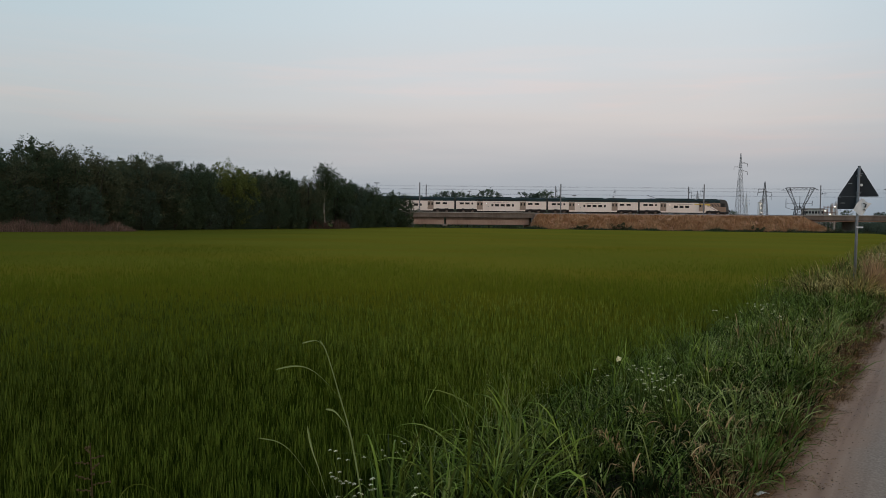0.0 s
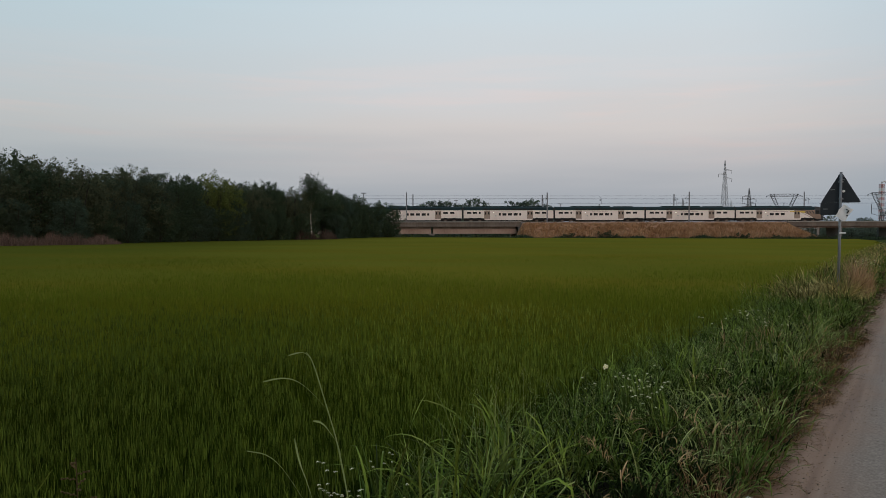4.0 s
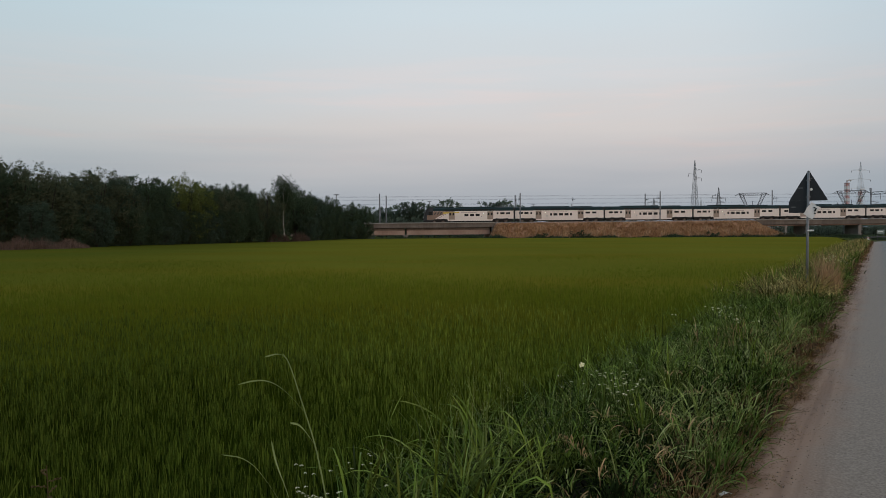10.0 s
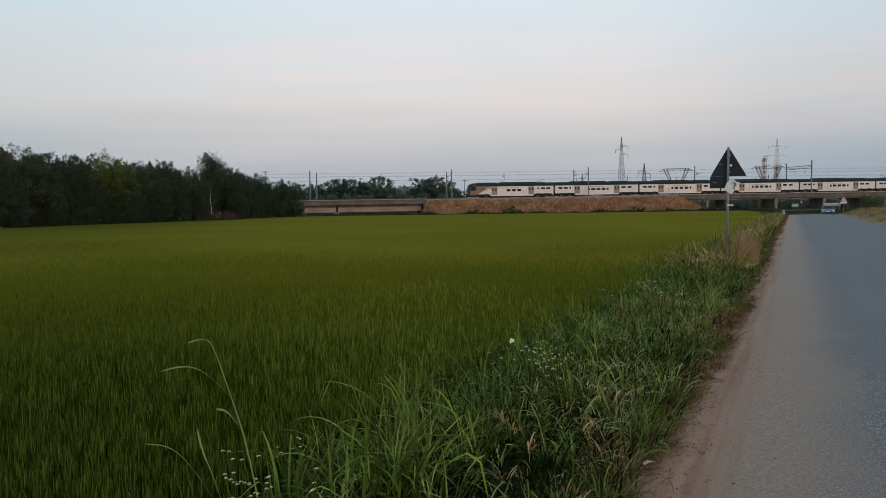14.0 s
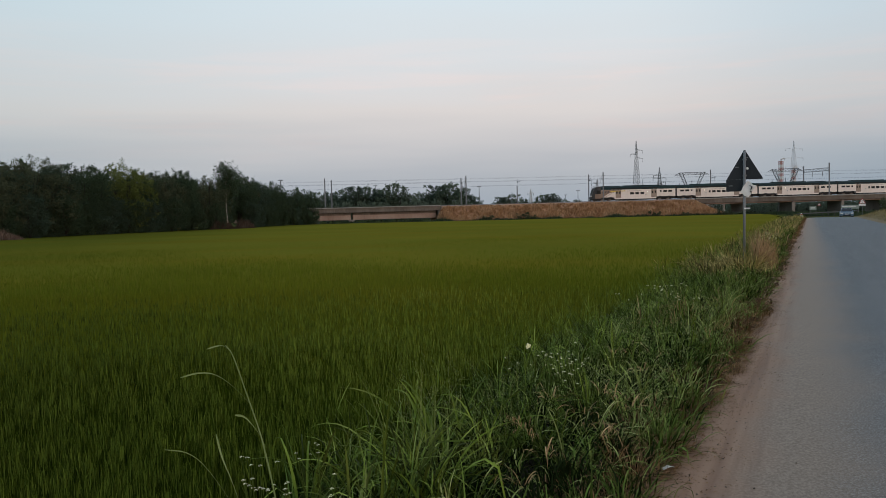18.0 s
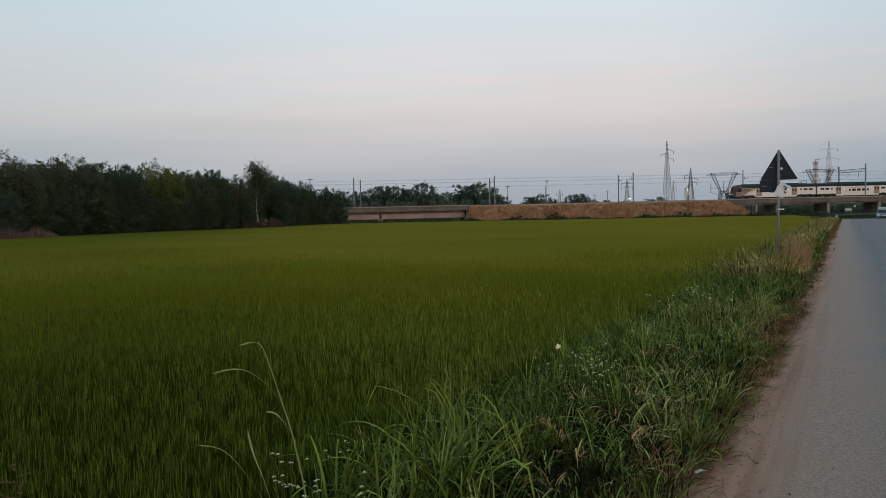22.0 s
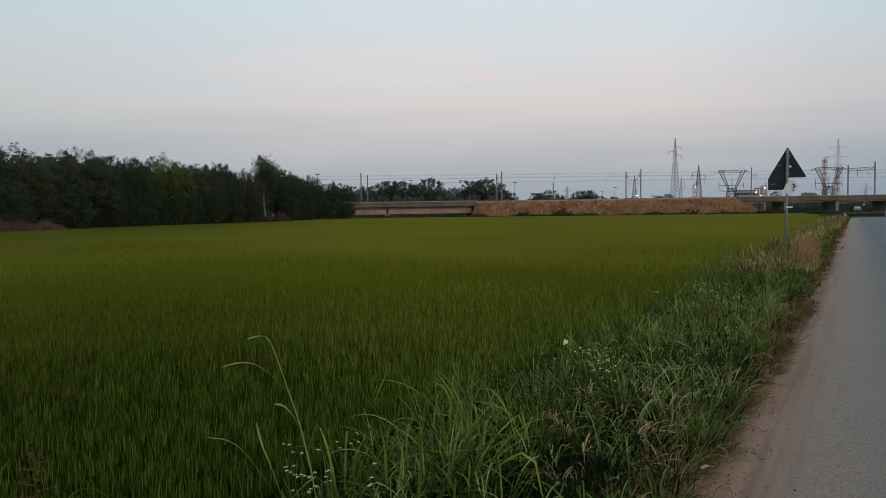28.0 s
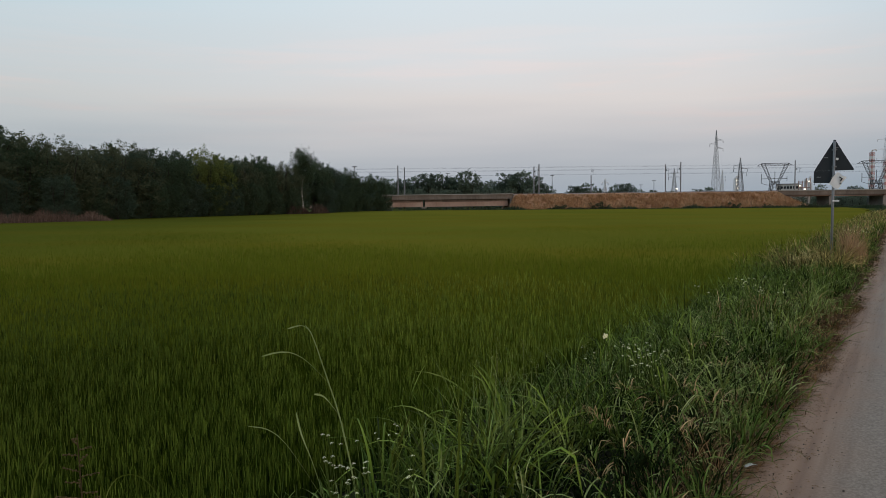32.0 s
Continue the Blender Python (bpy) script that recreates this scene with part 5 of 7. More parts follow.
def nose(t, x1):
    """The driving cab ahead of x1: raked dark windscreen, tapering sides, coloured panels."""
    bm = bmesh.new()
    prof = [(x1, 0.55), (HALF - 0.1, 0.55), (HALF, 1.1), (HALF - 0.08, 2.0), (HALF - 0.35, 2.95), (HALF - 0.75, 3.75), (HALF - 1.3, 4.1), (x1, 4.25)]
    rings = []
    for k, w in ((-1, SIDE), (1, SIDE)):
        rings.append([bm.verts.new((px, k * (w - 0.42 * max(0, (px - x1) / 2.6) ** 2), pz)) for px, pz in prof])
    a, b = rings
    bm.faces.new(a)
    bm.faces.new(b[::-1])
    for i in range(len(prof)):
        j = (i + 1) % len(prof)
        bm.faces.new((a[i], b[i], b[j], a[j]))
    part("cab", bm, TRAIN_NOSE, t, "dark driving cab", smooth=False)
    bm = bmesh.new()
    v = [bm.verts.new(p) for p in ((HALF + 0.0, -0.95, 2.05), (HALF + 0.0, 0.95, 2.05), (HALF - 0.66, 0.92, 3.74), (HALF - 0.66, -0.92, 3.74))]
    bm.faces.new(v)
    part("windscreen", bm, TRAIN_GLASS, t)
    for s in (-1, 1):
        # side window of the cab, olive flank, yellow stripe and the white wedge that sweeps down
        bm = bmesh.new()
        box(bm, x1 + 0.25, x1 + 1.25, min(s * 1.3, s * 1.425), max(s * 1.3, s * 1.425), 2.1, 3.1)
        part("cab_window", bm, TRAIN_GLASS, t)
        bm = bmesh.new()
        cut = [(px, s * (SIDE - 0.42 * ((px - x1) / 2.6) ** 2)) for px in (x1, x1 + 0.6, x1 + 1.2, x1 + 1.75)]
        inner, outer = [[[bm.verts.new((px, py + s * e, z)) for z in (0.72, 2.06)] for px, py in cut] for e in (-0.03, 0.014)]
        for k in range(3):
            bm.faces.new((outer[k][0], outer[k + 1][0], outer[k + 1][1], outer[k][1]))
            bm.faces.new((outer[k][1], outer[k + 1][1], inner[k + 1][1], inner[k][1]))
            bm.faces.new((inner[k][0], inner[k + 1][0], outer[k + 1][0], outer[k][0]))
        bm.faces.new((outer[3][0], inner[3][0], inner[3][1], outer[3][1]))
        bmesh.ops.recalc_face_normals(bm, faces=bm.faces)
        part("cab_flank", bm, TRAIN_CAB, t, "brown flank of the driving cab")
        bm = bmesh.new()
        y0, y1 = s * SIDE, s * (SIDE + 0.014)
        prism(bm, [(x1, 0.96), (x1, 3.18), (x1 - 6.4, 3.18), (x1 - 4.4, 2.6), (x1 - 2.4, 1.7), (x1 - 1.2, 0.96)], "y", min(y0, y1), max(y0, y1))
        part("flank_panel", bm, TRAIN_CAB, t, "olive brown swept flank panel")
        bm = bmesh.new()
        y1 = s * (SIDE + 0.022)
        prism(bm, [(x1 - 0.5, 0.97), (x1 - 0.9, 0.97), (x1 - 2.5, 1.85), (x1 - 4.3, 2.62), (x1 - 2.2, 2.05)], "y", min(y0, y1), max(y0, y1))
        part("swoosh", bm, TRAIN_WHITE, t, "white swept line")
        bm = bmesh.new()
        y1 = s * (SIDE + 0.02)
        prism(bm, [(x1 - 2.9, 2.46), (x1 - 2.9, 2.86), (x1 - 7.4, 2.92), (x1 - 7.4, 2.70)], "y", min(y0, y1), max(y0, y1))
        part("stripe", bm, YELLOW, t, "yellow stripe")
        # dark slanting bars behind the cab
        for k in range(3):
            bm = bmesh.new()
            prism(bm, [(x1 - 0.5 - 0.8 * k, 2.2), (x1 - 0.2 - 0.8 * k, 2.2), (x1 - 0.7 - 0.8 * k, 2.9), (x1 - 1.0 - 0.8 * k, 2.9)], "y", min(y0, y1), max(y0, y1))
            part("slanting_bar", bm, TRAIN_NOSE, t, "dark slanting bar")
        bm = bmesh.new()
        box(bm, HALF - 0.25, HALF - 0.02, min(s * 0.62, s * 0.92), max(s * 0.62, s * 0.92), 1.25, 1.45)
        part("tail_light", bm, LAMP_DIM, t)
    bm = bmesh.new()
    box(bm, x1, HALF + 0.15, -1.0, 1.0, 0.25, 0.6)
    tube(bm, [(HALF, 0.85, 1.0), (HALF + 0.45, 0.85, 1.0)], [0.18, 0.22])
    tube(bm, [(HALF, -0.85, 1.0), (HALF + 0.45, -0.85, 1.0)], [0.18, 0.22])
    part("buffer_beam", bm, TRAIN_UNDER, t)
    # pantograph
    bm = bmesh.new()
    for y in (-0.5, 0.5):
        beam(bm, (-9.6, y, 4.3), (-8.4, y * 0.8, 4.75), 0.06)
        beam(bm, (-8.4, y * 0.8, 4.75), (-10.2, y * 0.6, 5.15), 0.05)
    beam(bm, (-10.2, -0.9, 5.2), (-10.2, 0.9, 5.2), 0.1)
    box(bm, -10.4, -8.2, -0.7, 0.7, 4.15, 4.32)
    part("pantograph", bm, DARK_STEEL, t, "folded dark steel pantograph")


TRAIN_NOSE = material("train_nose", [(0.028, 0.030, 0.033), (0.050, 0.050, 0.052)], 0.5, 0.4, 0.0, 0.0, spec=0.3)
LAMP_DIM = glowing("tail_lamp", (1.0, 0.86, 0.7), 0.9)
TRAIN = [carriage(1), carriage(0)]
for i in range(4):
    if i < 3:
        TRAIN.append(copy_thing(TRAIN[1], pose(0, 0, 0)))
TRAIN.append(copy_thing(TRAIN[0], pose(0, 0, 0)))
# seconds, place of the train's rear end along the line
TAIL = [(0.0, -71.2), (3.0, -47.3), (6.0, -23.1), (9.0, 1.2), (11.0, 17.2), (13.0, 33.2), (16.0, 57.7), (19.0, 82.6), (21.0, 99.6), (25.0, 133.4), (28.0, 159.2), (32.0, 194.0)]


def motions():
    for i, car in enumerate(TRAIN):
        off = 6 * CAR - CAR * (i + 0.5)
        turn = 180 if i == 5 else 0
        walk(car, [(t, pose(x + off, TRACK_Y, rail_z(x + off), 0, 0.23 if turn else -0.23, turn)) for t, x in TAIL])

    # the breeze leans the two stalks over a little: seconds, degrees aside
    for (stalk, x, y), lean in zip(SWAYING, (((0.0, 0.0), (9.0, -0.1), (13.0, -0.15), (18.0, 0.0), (20.5, 0.12), (25.5, 0.0), (27.6, -1.0), (30.0, -0.95), (32.0, -0.8)), ((0.0, 0.0), (18.0, 0.0), (25.5, -0.15), (27.6, -0.8), (30.0, -0.9), (32.0, -1.1)))):
        walk(stalk, [(t, pose(x, y, 0, 0, a, 0)) for t, a in lean])


# ---- trees ----
def leaf_cloud(rng, centres, radii, per, size, flat=1.0):
    """Many small leaf faces scattered over clumps."""
    n = len(centres) * per
    c, r = np.repeat(centres, per, 0), np.repeat(radii, per)
    d = rng.normal(size=(n, 3))
    d /= np.linalg.norm(d, axis=1)[:, None]
    return leaf_faces(rng, c + d * (r * rng.uniform(0.35, 1.08, n) ** 0.7)[:, None] * (1, 1, flat), size)


def leaf_faces(rng, p, size):
    """A pointed leaf at each place, lying more level than upright."""
    n = len(p)
    a, b = rng.normal(size=(n, 3)) * (1, 1, 0.75), rng.normal(size=(n, 3)) * (1, 1, 0.75)
    a /= np.linalg.norm(a, axis=1)[:, None]
    b -= a * (a * b).sum(1)[:, None]
    b /= np.linalg.norm(b, axis=1)[:, None]
    s = (size * rng.uniform(0.55, 1.35, n))[:, None]
    v = np.stack([p - a * s, p - b * s * 0.5, p + a * s, p + b * s * 0.5], 1).reshape(-1, 3)
    return v, np.arange(4 * n).reshape(-1, 4)


def tree(seed, height, width, leaf, bare=0.06, leaders=9, twigs=420, per=50, size=0.12, bark=None, slim=1.0, label="", group="trees beside the paddy"):
    """A tapered trunk that forks into leaders, each with its own pointed crown of leafy twigs."""
    rng = np.random.default_rng(seed)
    t = thing("tree", label, "tree", group)
    bm = bmesh.new()
    pts = [(0.15 * slim**2 * rng.normal() * k, 0.15 * slim**2 * rng.normal() * k, height * 0.8 * k / 5) for k in range(6)]
    tube(bm, pts, [0.020 * height * slim * (1 - 0.15 * k) for k in range(6)], 7)
    # each leader: the middle, half width and half height of its crown
    ang = np.arange(leaders) * 2.4 + rng.uniform(0, 6.28)
    out = np.sqrt((np.arange(leaders) + 0.3) / leaders) * width * 0.36
    top = height * (1.0 - 0.30 * (out / (width * 0.36)) ** 1.5 * rng.uniform(0.3, 1.2, leaders))
    low = height * (bare + rng.uniform(0.0, 0.18, leaders) * (1 - bare))
    mid = np.stack([out * np.cos(ang), out * np.sin(ang), (top + low) / 2], -1)
    half_w, half_h = width * rng.uniform(0.15, 0.26, leaders), (top - low) / 2
    for k in range(leaders):
        b = Vector(pts[min(4, int(5 * low[k] / height) + 1)])
        e = Vector((mid[k, 0], mid[k, 1], top[k] * 0.9))
        tube(bm, [b, b.lerp(e, 0.5) + Vector((mid[k, 0] * 0.25, mid[k, 1] * 0.25, 0)), e], [0.008 * height * slim, 0.005 * height * slim, 0.002 * height * slim], 5)
    part("trunk", bm, bark or BARK, t)
    # twigs grow outwards and upwards from inside the crowns, thinning to a point
    k = rng.integers(0, leaders, twigs)
    u = rng.uniform(-0.95, 0.92, twigs)
    reach = np.sqrt(np.clip(1 - u * u, 0, 1)) ** np.where(u > 0, 1.15, 0.7) * half_w[k] * rng.uniform(0.25, 1.0, twigs) ** 0.5
    a = rng.uniform(0, 2 * math.pi, twigs)
    root = mid[k] + np.stack([reach * np.cos(a), reach * np.sin(a), u * half_h[k]], -1)
    way = np.stack([np.cos(a) * 0.75, np.sin(a) * 0.75, rng.uniform(0.1, 1.1, twigs) + np.maximum(0, u)], -1) + rng.normal(0, 0.25, (twigs, 3))
    way *= (height * rng.uniform(0.045, 0.11, twigs) / np.linalg.norm(way, axis=1))[:, None]
    along = rng.uniform(0, 1, twigs * per)
    p = np.repeat(root, per, 0) + np.repeat(way, per, 0) * along[:, None] + rng.normal(0, 1, (twigs * per, 3)) * (height * (0.030 - 0.024 * along))[:, None]
    p[:, 2] = np.maximum(p[:, 2], 0.02 * height)
    crown = sheet("crown", *leaf_faces(rng, p, size * (1.15 - 0.5 * along)), leaf)
    crown.parent = t
    return t


def build_trees():
    rng = np.random.default_rng(8)
    kinds = [tree(1, 10, 7.5, LEAF_DARK, label="broad dark green tree at the edge of the paddy"),
             tree(2, 10, 8.5, LEAF_OLIVE, leaders=12, size=0.10, per=60, label="olive green bushy tree at the edge of the paddy"),
             tree(3, 10, 6.5, LEAF_BLUE, leaders=8, label="dull blue-green tree in the dense tree line"),
             tree(4, 10, 8.0, LEAF_YELLOW, leaders=10, size=0.11, label="yellowish green tree standing out of the tree line"),
             tree(5, 10, 5.2, LEAF_DARK, leaders=6, size=0.11, label="narrow dark tree in the dense tree line")]
    thin = [tree(6, 10, 8.0, LEAF_DARK, twigs=300, per=17, size=0.22, label="dark tree deep in the tree line"), tree(7, 10, 7.5, LEAF_BLUE, twigs=300, per=17, size=0.22, label="dull green tree deep in the tree line"), tree(9, 10, 8.0, LEAF_OLIVE, twigs=300, per=17, size=0.22, label="olive tree deep in the tree line")]
    kinds += thin
    for k in kinds:
        k.location = (-300 - 20 * kinds.index(k), -200, -0.6)
    # azimuth, distance, height, width factor, kind
    row = [(-33, 98, 10.5, 1.1, 1), (-31, 96, 11.0, 1.2, 0), (-28.8, 99, 9.6, 1.2, 1), (-27.1, 104, 12.2, 0.9, 4), (-25.8, 101, 9.8, 1.1, 0), (-24.5, 103, 11.3, 1.15, 1), (-23.0, 107, 10.0, 1.1, 1), (-21.8, 110, 9.9, 1.0, 2),
           (-20.4, 112, 11.0, 1.15, 1), (-19.0, 115, 10.5, 1.1, 2), (-17.6, 118, 9.9, 1.1, 0), (-16.3, 122, 10.0, 1.0, 4), (-14.8, 127, 10.9, 1.1, 3), (-13.6, 131, 9.9, 1.0, 0), (-12.4, 134, 10.0, 1.0, 1), (-11.3, 138, 10.3, 0.95, 0), (-10.4, 142, 10.4, 0.8, 4),
           (-9.2, 147, 9.9, 1.0, 1), (-8.4, 158, 9.0, 1.0, 0), (-6.9, 164, 11.2, 1.0, 0), (-5.7, 172, 10.4, 1.0, 2), (-4.6, 180, 10.6, 1.0, 4), (-3.9, 186, 8.4, 1.0, 0), (-2.8, 193, 9.8, 0.75, 4), (-2.0, 197, 3.4, 0.95, 0)]
    for az, d, h, w, k in row:
        x, y = polar(az, d)
        h *= 1.06 if -22 < az < -5 else 1.02
        copy_thing(kinds[k], pose(x, y, -0.6, 0, 0, rng.uniform(0, 360)) @ Matrix.Diagonal((w * h / 10, w * h / 10, h / (10.5 if az < -18 else 10.0), 1)))
        # a second, darker rank behind and low growth in front, so that the line is closed
        x, y = polar(az + rng.uniform(-0.5, 0.9), d + 8)
        copy_thing(thin[int(rng.integers(3))], pose(x, y, -0.6, 0, 0, rng.uniform(0, 360)) @ Matrix.Diagonal((1.1 * h / 10, 1.1 * h / 10, h / 10.6, 1)))
        x, y = polar(az + rng.uniform(-0.8, 0.8), d - 2.5)
        if (az < -26.5 or az > -21) and not -9 < az < -6.5:
            b = copy_thing(thin[int(rng.integers(2))], pose(x, y, -1.0, 0, 0, rng.uniform(0, 360)) @ Matrix.Diagonal((0.62, 0.62, rng.uniform(0.36, 0.66), 1)))
            b.name = "bush"
            tagged(b, "dark bush at the foot of the tree line", "bush", "bushes below the trees")
    # middling trees that stand before the line
    for az, d, h, k in ((-30.0, 93, 6.2, 0), (-27.2, 97, 6.2, 2), (-24.0, 98, 6.6, 2), (-22.2, 103, 5.6, 0), (-20.4, 107, 6.6, 2), (-18.2, 112, 6.2, 0), (-15.5, 122, 6.6, 2), (-14.3, 124, 6.0, 0), (-13.0, 127, 6.4, 2), (-11.6, 131, 6.6, 0), (-6.0, 161, 6.4, 2), (-4.9, 172, 6.0, 0)):
        x, y = polar(az, d)
        copy_thing(kinds[k], pose(x, y, -0.9, 0, 0, rng.uniform(0, 360)) @ Matrix.Diagonal((h / 9, h / 9, h / 10, 1)))
    # low growth that closes the foot of the line
    for az in np.arange(-34.0, -1.5, 1.3):
        d = float(np.interp(az, [r[0] for r in row], [r[1] for r in row]))
        x, y = polar(az, d - 0.5)
        b = copy_thing(thin[int(rng.integers(2))], pose(x, y, -1.2, 0, 0, rng.uniform(0, 360)) @ Matrix.Diagonal((0.36, 0.36, rng.uniform(0.2, 0.32), 1)))
        b.name = "bush"
        tagged(b, "low dark undergrowth between the trees", "bush", "bushes below the trees")
    # the tall slender tree with a pale bare trunk
    t = tree(17, 13.2, 4.0, LEAF_DARK, 0.42, 6, 270, 52, 0.12, PALE_BARK, 0.6, "tall slender tree with pale bare trunk and open crown")
    x, y = polar(-7.75, 150)
    t.matrix_basis = pose(x, y, -0.6)
    for k in kinds:
        for o in (*k.children_recursive, k):
            bpy.data.objects.remove(o)
    # reddish dry scrub round the slender tree's foot, and grey grass along the field's edge
    for lo, hi, d0, tall, n, mat, label in ((-9.1, -5.8, 143.0, 3.0, 6500, SCRUB, "reddish dry scrub at the foot of the tree line"), (-17.5, -9.0, 124.0, 1.5, 5200, WEEDS, "greyish dry grass along the edge of the paddy")):
        az = rng.uniform(lo, hi, n)
        d = d0 + (az - lo) * 3.0 + rng.uniform(-1.5, 1.5, n)
        h = tall * rng.uniform(0.3, 1.0, n) * np.clip(0.62 + 0.25 * np.sin(az * 2.9 + 1.0) + 0.15 * np.sin(az * 7.1), 0.15, 1.2) * np.clip(np.minimum(az - lo, hi - az) / 0.6, 0.2, 1)
        az = np.radians(az)
        tagged(sheet("dry_scrub", *blades(rng, np.stack([d * np.sin(az), d * np.cos(az)], -1), np.full(n, -0.6), h + 0.4, rng.uniform(0.03, 0.07, n), rng.uniform(0.1, 1.6, n), 2), mat), label, "scrub", kind="stuff")
    # reddish dry reeds before the trees
    n = 22000
    az, d = np.radians(rng.uniform(-36, -19.2, n)), rng.uniform(88, 96, n) + 0
    d = d + (np.degrees(az) + 30) * 0.8
    fade = np.clip((-20.2 - np.degrees(az)) / 1.6, 0.15, 1.0) * np.where(rng.random(n) < np.clip((-19.6 - np.degrees(az)) / 1.2, 0, 1), 1, 0.15)
    tagged(sheet("reeds", *blades(rng, np.stack([d * np.sin(az), d * np.cos(az)], -1), np.full(n, -0.6), rng.uniform(1.2, 2.3, n) * fade * (0.85 + 0.2 * np.sin(np.degrees(az) * 3.1) * np.sin(np.degrees(az) * 1.3)), rng.uniform(0.02, 0.045, n), rng.uniform(0.1, 1.3, n), 2), REEDS), "reddish brown dry reeds along the field edge", "reeds", kind="stuff")
    # far woods behind the railway
    far = [tree(31, 12, 10, LEAF_FAR, 0.0, 13, 300, 26, 0.26, label="distant round green tree behind the railway", group="trees behind the railway"), tree(32, 12, 9, LEAF_FAR2, 0.0, 12, 300, 26, 0.26, label="distant dark green tree behind the railway", group="trees behind the railway")]
    low = tree(33, 12, 11, LEAF_HAZE, 0.0, 16, 170, 26, 0.30, label="rounded hazy green bush")
    for k in [*far, low]:
        k.location = (-300, -260, -0.6)
    spots = [(az, 320, 8.6 + (i % 3) * 0.7, 1.5) for i, az in enumerate(np.arange(-4.0, 10.0, 1.1))] + [(-3.2, 300, 9, 1.0), (-1.9, 290, 11.5, 1.1), (-0.6, 300, 11.8, 1.0), (0.4, 295, 12.2, 1.0), (1.4, 285, 13.2, 1.1), (2.3, 290, 13.0, 1.2), (3.3, 285, 12.2, 1.1), (4.4, 280, 13.6, 1.2), (5.4, 300, 9.5, 1.0), (6.2, 310, 11, 1.0),
             (7.4, 290, 13.2, 1.2), (8.4, 285, 13.4, 1.2), (9.3, 290, 12.0, 1.1), (10.3, 300, 8.6, 0.9), (12.2, 330, 9.2, 1.1), (13.0, 330, 10.0, 1.2), (13.9, 335, 8.2, 1.0), (15.2, 340, 9.6, 1.1), (16.0, 340, 10.2, 1.2), (16.9, 345, 7.6, 1.0),
             (17.8, 420, 8.5, 1.0), (19.1, 400, 7.5, 1.2), (20.8, 380, 8.0, 1.1), (21.6, 380, 8.6, 1.2), (22.3, 390, 7.0, 1.0), (28.6, 330, 8.2, 0.8), (30.6, 380, 8.4, 1.0), (31.0, 390, 8.0, 1.0)]
    for i, (az, d, h, w) in enumerate(spots):
        x, y = polar(az, d)
        copy_thing(far[i % 2], pose(x, y, -0.6, 0, 0, rng.uniform(0, 360)) @ Matrix.Diagonal((w * h / 11, w * h / 11, h / 11.4, 1)))
    # low growth seen through the bridge openings
    for az, d, h in ((26.9, 240, 3.2), (27.6, 238, 2.6), (28.4, 243, 4.0), (29.2, 246, 4.4), (29.9, 246, 4.2), (30.5, 250, 4.0), (33.2, 300, 4.5), (34.4, 310, 4.2), (35.2, 310, 4.0), (36.4, 300, 4.2), (37.4, 300, 4.2)):
        x, y = polar(az, d / math.cos(radians(az)) if az < 31 else d)
        b = copy_thing(low, pose(x, y, -1.2, 0, 0, rng.uniform(0, 360)) @ Matrix.Diagonal((0.5, 0.5, h / 11.4, 1)))
        b.name = "bush"
        tagged(b, "green bush beyond the bridge opening", "bush", "bushes behind the bridge")
    for i, az in enumerate(np.arange(24.5, 44.0, 1.0)):
        x, y = polar(az, 430 + 9 * (i % 2))
        b = copy_thing(far[i % 2], pose(x, y, -1.5, 0, 0, rng.uniform(0, 360)) @ Matrix.Diagonal((1.15, 1.15, 0.46, 1)))
        b.name = "bush"
        tagged(b, "distant dark green thicket beyond the bridge", "thicket", "bushes behind the bridge")
    # a closed line of growth far behind the bridge openings
    for i, az in enumerate(np.arange(25.0, 43.0, 0.75)):
        x, y = polar(az, 330 + 12 * (i % 3))
        b = copy_thing(low, pose(x, y, -1.5, 0, 0, rng.uniform(0, 360)) @ Matrix.Diagonal((0.75, 0.75, 0.5, 1)))
        b.name = "bush"
        tagged(b, "distant green bush beyond the bridge", "bush", "bushes behind the bridge")
    # rounded bushes close behind the left bridge
    for az, d, h, w in ((-2.9, 240, 7.2, 0.8), (-1.6, 243, 6.4, 0.75), (-0.3, 240, 7.0, 0.8), (1.9, 242, 7.6, 0.75), (3.6, 240, 7.0, 0.85), (5.0, 244, 7.2, 0.6), (6.6, 243, 6.8, 0.6), (7.6, 246, 7.4, 0.9), (9.0, 243, 7.2, 0.8), (0.8, 250, 7.6, 0.9), (2.8, 252, 7.4, 0.9), (6.0, 252, 8.0, 0.9), (-1.6, 203, 3.2, 0.5), (-3.0, 199, 3.4, 0.5)):
        x, y = polar(az, d)
        b = copy_thing(low, pose(x, y, -0.8, 0, 0, rng.uniform(0, 360)) @ Matrix.Diagonal((w * 0.62, w * 0.62, h / 11.4, 1)))
        b.name = "bush"
        tagged(b, "rounded hazy green bush behind the railway bridge", "bush", "bushes behind the bridge")
    for k in [*far, low]:
        for o in (*k.children_recursive, k):
            bpy.data.objects.remove(o)


SCRUB = leafy("scrub", [(0.065, 0.046, 0.036), (0.090, 0.064, 0.050), (0.125, 0.092, 0.070)], 0.3, 0.4, 0.1, 0.0)
REEDS = leafy("reeds", [(0.098, 0.064, 0.050), (0.136, 0.091, 0.070), (0.205, 0.142, 0.108)], 0.45, 0.4, 0.1, 0.0)
# far leaf colours are lightened to paint in the haze of distance
LEAF_FAR = leafy("leaf_far", [(0.080, 0.108, 0.076), (0.104, 0.135, 0.092), (0.13, 0.163, 0.108)], 0.14, 0.3, 0.5)
